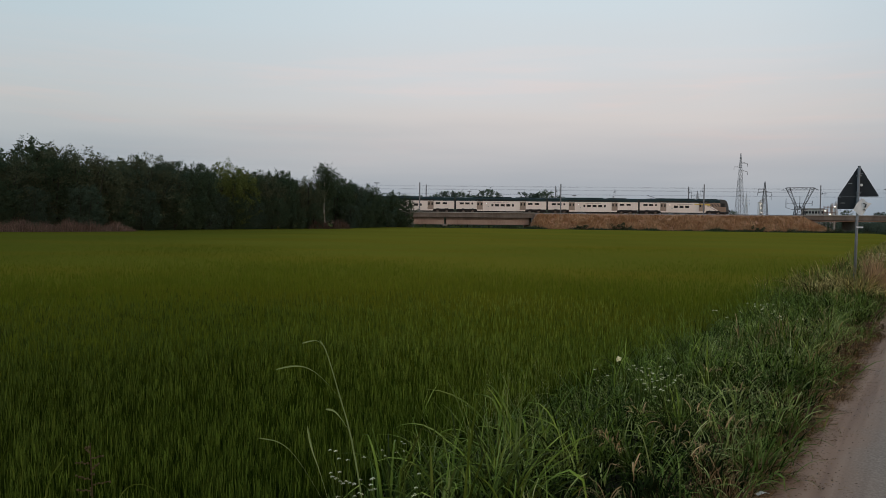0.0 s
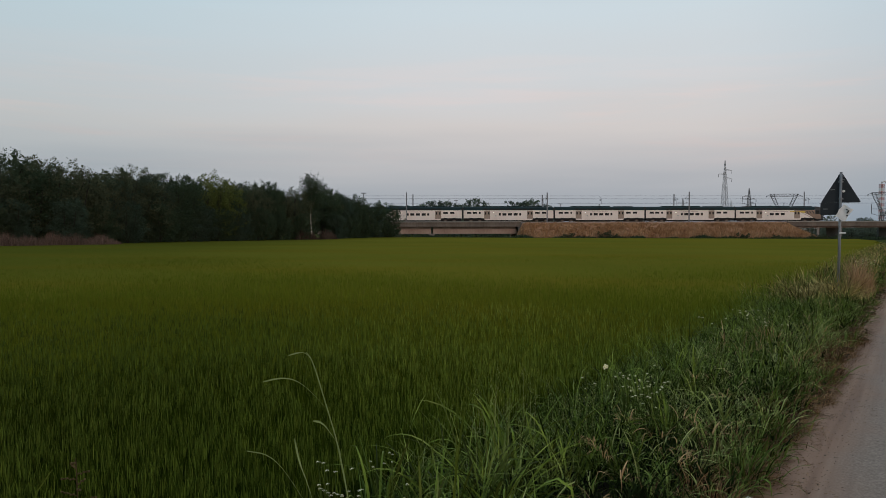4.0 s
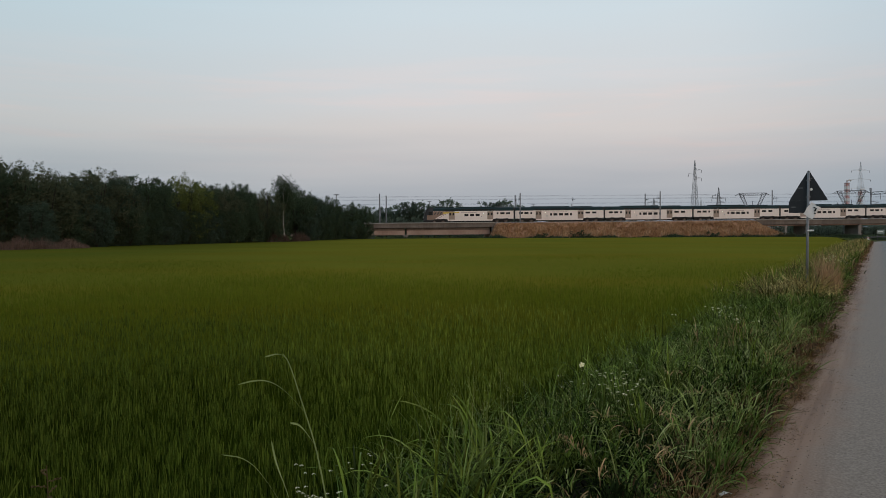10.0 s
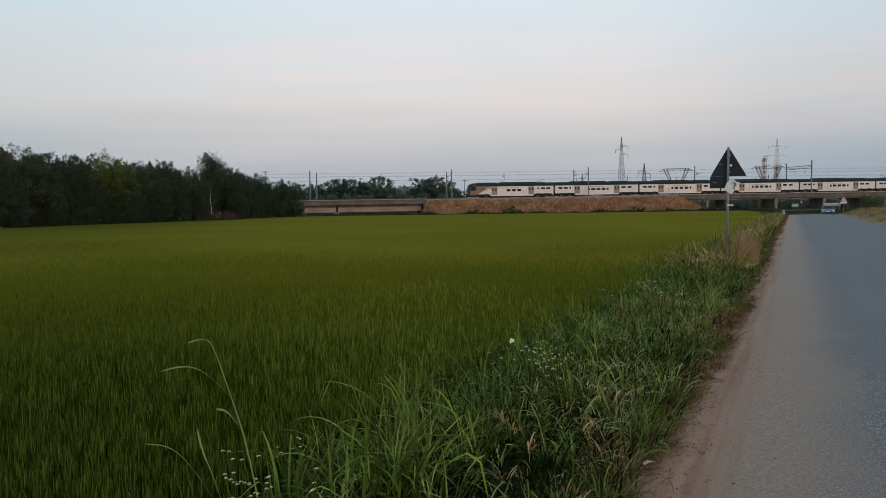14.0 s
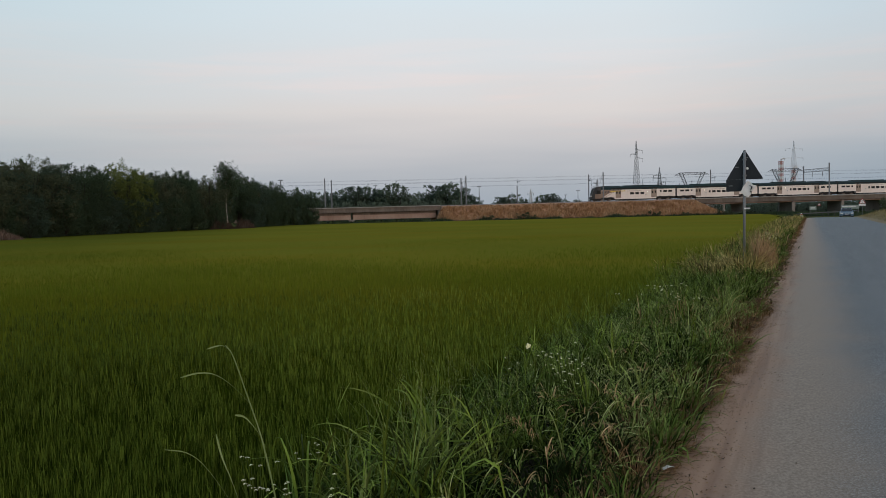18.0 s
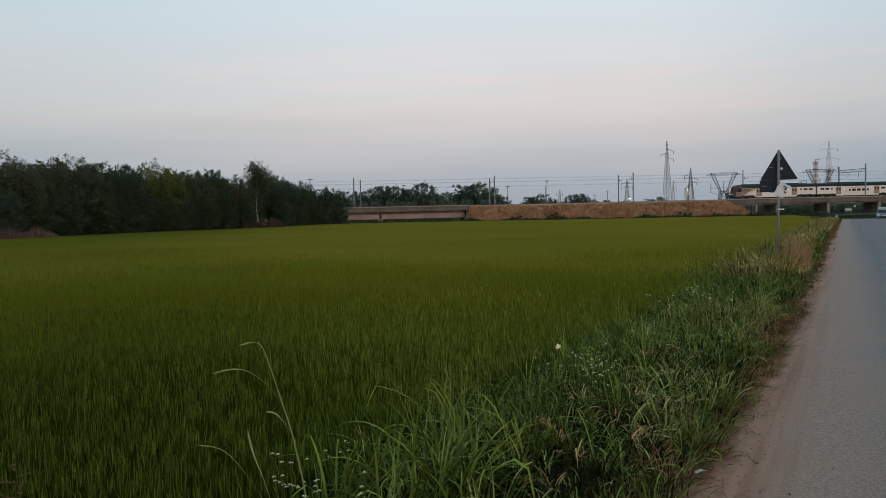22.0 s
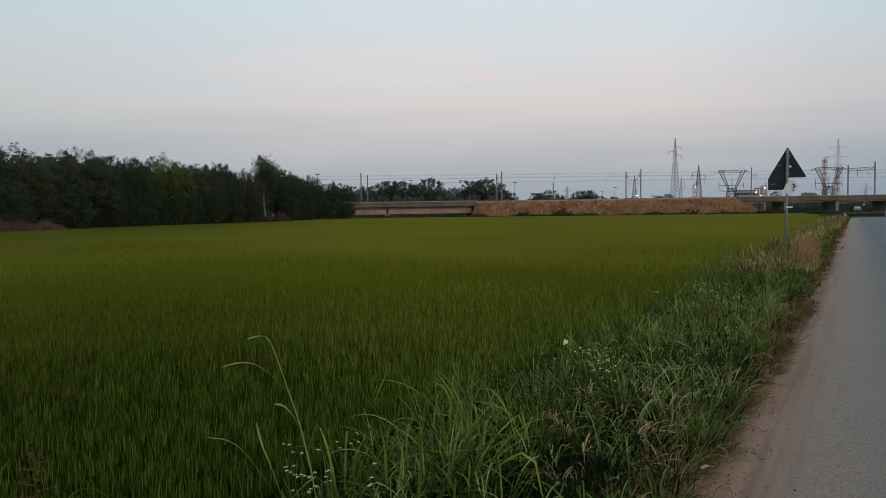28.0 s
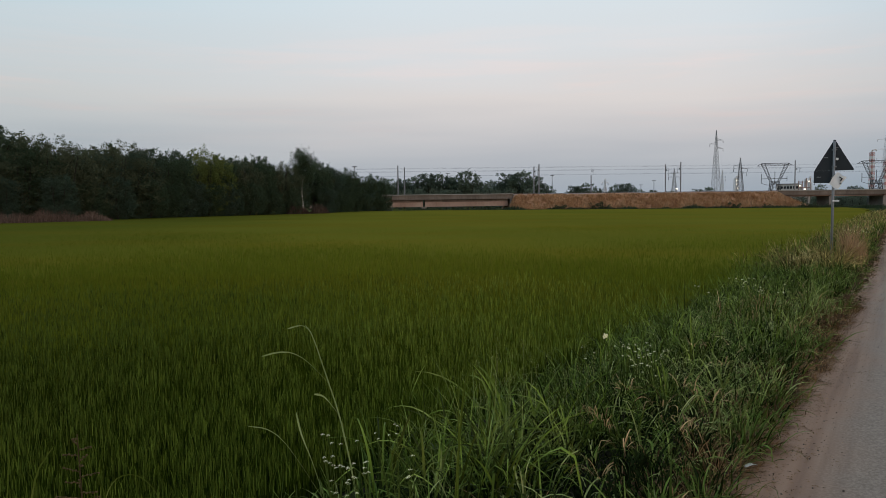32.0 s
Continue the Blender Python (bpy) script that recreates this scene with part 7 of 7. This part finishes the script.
def facing_sign(x, y, z, size, panel, label, turn):
    t = thing("warning_sign", label, "road sign", m=pose(x, y, -0.2, 0, 0, turn))
    bm = bmesh.new()
    tube(bm, [(0, 0.03, 0), (0, 0.03, z + size * 0.8)], [0.035, 0.035], 8)
    part("pole", bm, POLE, t)
    bm = bmesh.new()
    prism(bm, [(a, b + z) for a, b in triangle(size)], "y", -0.012, 0)
    p = part("triangle_plate", bm, SIGN_RED, t, "red border")
    bm = bmesh.new()
    prism(bm, [(a, b + z) for a, b in triangle(size, 0.30)], "y", -0.018, -0.012)
    part("face", bm, SIGN_WHITE, p, "white face")
    bm = bmesh.new()
    box(bm, -0.03, 0.03, -0.022, -0.018, z + size * 0.14, z + size * 0.46)
    part("symbol", bm, BLACK, p)
    if panel:
        bm = bmesh.new()
        box(bm, -size * 0.46, size * 0.46, -0.012, 0, z - size * 0.36, z - 0.04)
        part("panel", bm, SIGN_WHITE, t, "white lower panel")


DOCK = leafy("dock", [(0.06, 0.046, 0.02), (0.09, 0.068, 0.03), (0.13, 0.10, 0.045)], 0.3, 2.0, 0.1)


def build_weeds():
    """Single weeds that stand before the rice."""
    rng = np.random.default_rng(77)
    t = thing("dock_weed", "withered dock weed with a reddish seed spike", "weed")
    root = Vector((-1.33, 3.06, -0.15))
    top = Vector((-1.345, 3.06, 0.70))
    bm = bmesh.new()
    tube(bm, [root, root.lerp(top, 0.5) + Vector((0.01, 0, 0)), top], [0.005, 0.004, 0.002], 6)
    part("stem", bm, DOCK, t)
    for k in range(16):
        u = 0.60 + 0.40 * k / 16
        p, a, w = root.lerp(top, u), k * 2.4, 0.075 * (1.25 - u)
        q = p + Vector((w * 2.2 * math.cos(a), w * 1.2 * math.sin(a), 0.012))
        bm = bmesh.new()
        for j in range(5):
            c = p.lerp(q, (j + 1) / 5)
            bmesh.ops.create_icosphere(bm, subdivisions=1, radius=0.005, matrix=Matrix.Translation(c + Vector((0, 0, rng.uniform(-0.004, 0.004)))))
        beam(bm, p, q, 0.0025)
        part("seed_branch", bm, DOCK, t)
    t = thing("curved_grass_leaf", "single pale grass leaf arching over the rice", "grass leaf")
    for pts, w in (([(-1.22, 3.0, -0.1), (-1.24, 3.0, 0.40), (-1.19, 3.0, 0.55), (-1.08, 3.0, 0.56), (-1.0, 3.0, 0.44)], 0.004), ([(-1.60, 2.95, 0.0), (-1.565, 2.96, 0.55), (-1.55, 2.96, 0.77)], 0.005), ([(-1.52, 2.98, 0.1), (-1.49, 2.98, 0.55), (-1.40, 2.98, 0.68)], 0.008)):
        c = smoothed(pts, 2)
        bm = bmesh.new()
        ribbon(bm, c, [w * math.sin(math.pi * (0.12 + 0.86 * i / (len(c) - 1))) ** 0.8 * 0.8 + 0.001 for i in range(len(c))])
        part("leaf", bm, FRESH, t)


def build_car():
    x, y = by_road(127.5, -4.75)
    t = thing("parked_car", "blue hatchback car standing at the road's edge", "car", m=pose(x, y, -0.28, 0, 0, -33.4))
    # local -y faces the camera
    bm = bmesh.new()
    prism(bm, [(-2.0, 0.28), (2.0, 0.28), (2.05, 0.8), (1.9, 1.0), (-1.0, 0.98), (-1.95, 0.78), (-2.05, 0.45)], "x", -0.86, 0.86)
    bmesh.ops.bevel(bm, geom=bm.edges[:], offset=0.05, segments=2, affect="EDGES")
    part("body", bm, BLUE_CAR, t)
    bm = bmesh.new()
    rings = [[bm.verts.new((sx * w, yy, zz)) for sx in (-1, 1)] for yy, zz, w in ((-1.05, 0.97, 0.80), (-0.35, 1.46, 0.62), (1.2, 1.48, 0.62), (1.85, 0.99, 0.78))]
    for a, b in zip(rings, rings[1:]):
        bm.faces.new((a[0], a[1], b[1], b[0]))
    bm.faces.new([r[0] for r in rings])
    bm.faces.new([r[1] for r in rings][::-1])
    bm.faces.new((rings[0][0], rings[-1][0], rings[-1][1], rings[0][1]))
    part("cabin", bm, BLUE_CAR, t)
    bm = bmesh.new()
    v = [bm.verts.new(p) for p in ((-0.72, -1.0, 1.02), (0.72, -1.0, 1.02), (0.57, -0.40, 1.44), (-0.57, -0.40, 1.44))]
    bm.faces.new(v)
    bmesh.ops.translate(bm, verts=bm.verts, vec=(0, -0.03, 0.015))
    part("windscreen", bm, GLASS, t)
    for s in (-1, 1):
        bm = bmesh.new()
        v = [bm.verts.new(p) for p in ((s * 0.80, -0.8, 1.02), (s * 0.79, 1.6, 1.02), (s * 0.645, 1.15, 1.42), (s * 0.645, -0.3, 1.42))]
        bm.faces.new(v)
        part("side_window", bm, GLASS, t)
        bm = bmesh.new()
        box(bm, s * 0.66 - 0.16, s * 0.66 + 0.16, -2.07, -1.98, 0.64, 0.80)
        part("headlight", bm, SIGN_WHITE, t, "clear headlight")
        bm = bmesh.new()
        box(bm, min(s * 0.86, s * 1.0), max(s * 0.86, s * 1.0), -0.85, -0.72, 0.98, 1.1)
        part("mirror", bm, BLUE_CAR, t)
        for yy in (-1.25, 1.25):
            bm = bmesh.new()
            tube(bm, [(s * 0.66, yy, 0.3), (s * 0.87, yy, 0.3)], [0.3, 0.3], 16)
            w = part("wheel", bm, RUBBER, t)
            bm = bmesh.new()
            tube(bm, [(s * 0.87, yy, 0.3), (s * 0.885, yy, 0.3)], [0.19, 0.17], 12)
            part("rim", bm, STEEL, w)
    bm = bmesh.new()
    box(bm, -0.5, 0.5, -2.09, -2.03, 0.36, 0.54)
    part("grille", bm, BLACK, t)
    bm = bmesh.new()
    box(bm, -0.26, 0.26, -2.10, -2.08, 0.56, 0.66)
    part("number_plate", bm, SIGN_WHITE, t)


def build_guard_rail():
    t = thing("guard_rail", "low grey steel guard rail beyond the road's end", "guard rail")
    a, b = Vector((*polar(32.6, 158), 0)), Vector((*polar(36.2, 172), 0))
    n = 10
    for k in range(n + 1):
        p = a.lerp(b, k / n)
        bm = bmesh.new()
        box(bm, p.x - 0.03, p.x + 0.03, p.y - 0.03, p.y + 0.03, -0.8, 0.16 + 0.28 * k / n)
        part("post", bm, DARK_STEEL, t)
    bm = bmesh.new()
    beam(bm, a + Vector((0, -0.1, 0.22)), b + Vector((0, -0.1, 0.50)), 0.06, 0.20)
    part("rail", bm, DARK_STEEL, t)


def build_marker():
    x, y = by_road(112, 1.1)
    t = thing("marker_post", "white roadside marker with an orange band", "marker post", m=pose(x, y, -0.1, 0, 0, -33))
    bm = bmesh.new()
    prism(bm, [(-0.18, 0), (0.18, 0), (0.12, 0.74), (-0.06, 0.82)], "y", -0.05, 0.05)
    part("post", bm, SIGN_WHITE, t)
    bm = bmesh.new()
    box(bm, -0.12, 0.15, -0.06, 0.06, 0.60, 0.7)
    part("band", bm, SIGN_RED, t)


def build_beyond():
    """What shows under the bridge: a board beside the lane and a pale shed."""
    x, y = polar(33.55, 240)
    t = thing("roadside_board", "pale green and white board on two posts", "board", m=pose(x, y, -0.8, 0, 0, -33))
    bm = bmesh.new()
    box(bm, -0.88, 0.88, -0.04, 0.04, 1.3, 2.3)
    part("panel", bm, PALE_GREEN, t)
    for cx in (-0.9, 0.9):
        bm = bmesh.new()
        tube(bm, [(cx * 0.75, 0.08, 0), (cx * 0.75, 0.08, 2.2)], [0.05, 0.05])
        part("post", bm, POLE, t)
    bm = bmesh.new()
    box(bm, -0.6, 0.5, -0.05, -0.04, 1.75, 2.0)
    part("text_bar", bm, SIGN_WHITE, t)
    x, y = polar(35.75, 262)
    t = thing("roadside_board", "long pale green board standing beyond the bridge", "board", m=pose(x, y, -0.8, 0, 0, -35))
    bm = bmesh.new()
    box(bm, -2.4, 2.4, -0.04, 0.04, 1.3, 2.4)
    part("panel", bm, PALE_GREEN, t)
    for cx in (-2.2, 0, 2.2):
        bm = bmesh.new()
        tube(bm, [(cx, 0.08, 0), (cx, 0.08, 2.4)], [0.05, 0.05])
        part("post", bm, POLE, t)
    bm = bmesh.new()
    box(bm, -2.2, 1.6, -0.05, -0.04, 1.9, 2.2)
    part("text_bar", bm, SIGN_WHITE, t)
    # low dark shrubs behind the guard rail
    rng = np.random.default_rng(52)
    for k, az in enumerate(np.arange(32.3, 39.5, 0.55)):
        x, y = polar(az, 184 + 5 * (k % 2))
        t = thing("bush", "low dark shrub behind the guard rail", "bush", "shrubs behind the guard rail", pose(x, y, -0.9))
        c = rng.normal(size=(12, 3)) * (0.9, 0.7, 0.22) + (0, 0, 0.55)
        b = sheet("foliage", *leaf_cloud(rng, c, np.full(12, 0.55), 60, 0.13), LEAF_DARK)
        b.parent = t


PALE_GREEN = material("pale_green_paint", [(0.25, 0.29, 0.25), (0.32, 0.36, 0.32)], 1.0, 0.6)


DRY_TURF = leafy("dry_turf", [(0.17, 0.135, 0.054), (0.29, 0.222, 0.096), (0.43, 0.33, 0.165)], 0.4, 0.25, 0.12, 0.0)


def build_right_bank():
    rng = np.random.default_rng(41)
    ss, os_ = np.arange(-10, 124, 3.0), np.array([-5.5, -6.0, -7.5, -10.0, -14.0, -20.0])
    up = np.array([-0.02, 0.10, 0.70, 1.10, 1.0, -0.6])
    v = []
    for s in ss:
        k = min(1.0, max(0.0, (s - 15) / 40)) * min(1.0, max(0.2, (124 - s) / 14))
        for o, z in zip(os_, up):
            x, y = by_road(s, o)
            v.append((x, y, z * k + rng.uniform(-0.04, 0.04)))
    k = len(os_)
    i = (np.arange(len(ss) - 1)[:, None] * k + np.arange(k - 1)).ravel()
    tagged(sheet("right_bank", v, np.stack([i, i + 1, i + k + 1, i + k], 1), DRY_BANK), "low dry earth bank beside the road", "bank", kind="structure")
    n = 15000
    s, o = rng.uniform(20, 122, n), -rng.uniform(6.0, 14, n)
    z = np.interp(-o, [5.5, 6.0, 7.5, 10, 14], [0, 0.1, 0.66, 1.05, 0.95]) * np.clip((s - 15) / 40, 0, 1) * np.clip((124 - s) / 14, 0.2, 1)
    h = rng.uniform(0.15, 0.5, n) * np.interp(-o, [5.6, 7.5, 14], [0.35, 1.0, 1.2])
    tagged(sheet("bank_grass", *blades(rng, ALONG * s[:, None] + LEFT * o[:, None], z - 0.03, h, rng.uniform(0.025, 0.06, n), rng.uniform(0.2, 1.3, n), 3), DRY_TURF), "dry olive brown grass on the bank beside the road", "dry grass", kind="stuff")
    for s_, o_, h in ((104, -8.4, 1.7), (110, -9.4, 2.1), (96, -9.8, 1.6), (118, -9.2, 2.0), (88, -11, 1.4)):
        x, y = by_road(s_, o_)
        t = thing("bush", "dull green bush on the dry bank", "bush", "bushes on the bank", pose(x, y, 0.55))
        c = rng.normal(size=(14, 3)) * (0.55, 0.55, 0.32) + (0, 0, h * 0.45)
        b = sheet("foliage", *leaf_cloud(rng, c, np.full(14, 0.5), 60, 0.13), LEAF_OLIVE)
        b.parent = t


def flower_plant(s, o, tall, heads, spread, size, seed):
    """A few thin stems that end in flat white flower heads."""
    rng = np.random.default_rng(seed)
    x, y = by_road(s, o)
    t = thing("wild_flower", "thin stems with small flat white flower heads", "wild flower", "white wild flowers", pose(x, y, float(verge_z(o))))
    for k in range(heads):
        e = Vector((max(-1.3, min(1.3, rng.normal())) * spread, max(-1.3, min(1.3, rng.normal())) * spread, tall * (1.0 if heads == 1 else rng.uniform(0.72, 1.05))))
        bm = bmesh.new()
        tube(bm, [Vector((0, 0, 0)), e * 0.5 + Vector((0.02, 0.01, 0.03)), e], [0.003, 0.002, 0.0015], 4)
        st = part("stem", bm, VERGE, t)
        bm = bmesh.new()
        for j in range(9):
            a, r = j * 2.4, size * math.sqrt(j / 9)
            c = e + (Vector((r * math.cos(a), r * math.sin(a), 0.45 * size * math.cos(1.5 * r / size))) if heads > 1 else Vector((r * math.cos(a), -0.4 * size * math.cos(1.5 * r / size), r * math.sin(a))))
            w = size * (0.26 if heads > 1 else 0.42)
            vs = [bm.verts.new(c + (Vector((w * math.cos(q), w * math.sin(q), 0.3 * w * math.sin(2 * q + j))) if heads > 1 else Vector((w * math.cos(q), 0.3 * w * math.sin(2 * q + j), w * math.sin(q))))) for q in (0.0, 1.26, 2.51, 3.77, 5.03)]
            bm.faces.new(vs)
            top = bm.verts.new(c + (Vector((0, 0, w * 0.5)) if heads > 1 else Vector((0, -w * 0.5, 0))))
            for q in range(5):
                bm.faces.new((vs[q], vs[(q + 1) % 5], top))
        part("flower_head", bm, PETAL, st, "white flower head")


def build_flowers():
    rng = np.random.default_rng(9)
    spots = [(1.46, 5.81, 0.57, 1, 0.01, 0.019), (1.30, 5.75, 0.49, 2, 0.05, 0.014), (1.58, 5.80, 0.52, 6, 0.08, 0.015), (1.66, 5.75, 0.50, 7, 0.10, 0.016), (1.80, 5.72, 0.47, 7, 0.10, 0.015), (1.72, 5.6, 0.44, 5, 0.10, 0.014),
             (1.86, 5.95, 0.52, 4, 0.10, 0.015), (3.6, 9.3, 0.62, 2, 0.15, 0.022), (3.95, 9.17, 0.66, 6, 0.22, 0.020), (4.2, 9.3, 0.64, 7, 0.25, 0.020), (4.45, 9.2, 0.58, 4, 0.2, 0.019),
             (-0.36, 3.08, 0.65, 8, 0.03, 0.0105), (-0.24, 3.09, 0.61, 6, 0.025, 0.0105), (-0.31, 3.06, 0.53, 8, 0.05, 0.010), (-0.05, 3.1, 0.54, 3, 0.02, 0.011), (-0.12, 3.15, 0.66, 4, 0.05, 0.008), (13.5, 22.6, 0.74, 11, 0.26, 0.028), (13.8, 23.1, 0.76, 12, 0.28, 0.028), (14.1, 23.5, 0.74, 10, 0.26, 0.028)]
    for i, (px, py, top, heads, spread, size) in enumerate(spots):
        o, s = px * LEFT[0] + py * LEFT[1], px * ALONG[0] + py * ALONG[1]
        flower_plant(s, o, top - float(verge_z(o)), heads if heads == 1 else int(heads * 1.5), spread, size if heads == 1 else size * 0.8, 60 + i)


def build_litter():
    x, y = by_road(4.78, 0.79)
    bm = bmesh.new()
    v = [bm.verts.new(p) for p in ((-0.045, -0.018, 0.012), (0.0, -0.025, 0.03), (0.05, -0.01, 0.014), (0.045, 0.02, 0.012), (0.0, 0.02, 0.026), (-0.04, 0.02, 0.012))]
    bm.faces.new((v[0], v[1], v[4], v[5]))
    bm.faces.new((v[1], v[2], v[3], v[4]))
    bmesh.ops.solidify(bm, geom=bm.faces[:], thickness=0.003)
    ob = part("paper_scrap", bm, PAPER)
    ob.matrix_basis = pose(x, y, 0.01, 0, 0, 10)
    tagged(ob, "crumpled white paper scrap on the dusty road edge", "litter")


build_near_sign()
x, y = polar(36.45, 122)
facing_sign(x, y, 2.0, 0.9, True, "red and white triangular warning sign with white panel", -33.4)
x, y = polar(33.92, 245)
facing_sign(x, y, 1.9, 0.9, False, "distant triangular warning sign beyond the bridge", -33.4)
build_stalk()
build_weeds()
build_car()
build_guard_rail()
build_marker()
build_beyond()
build_right_bank()
build_flowers()
build_litter()

motions()
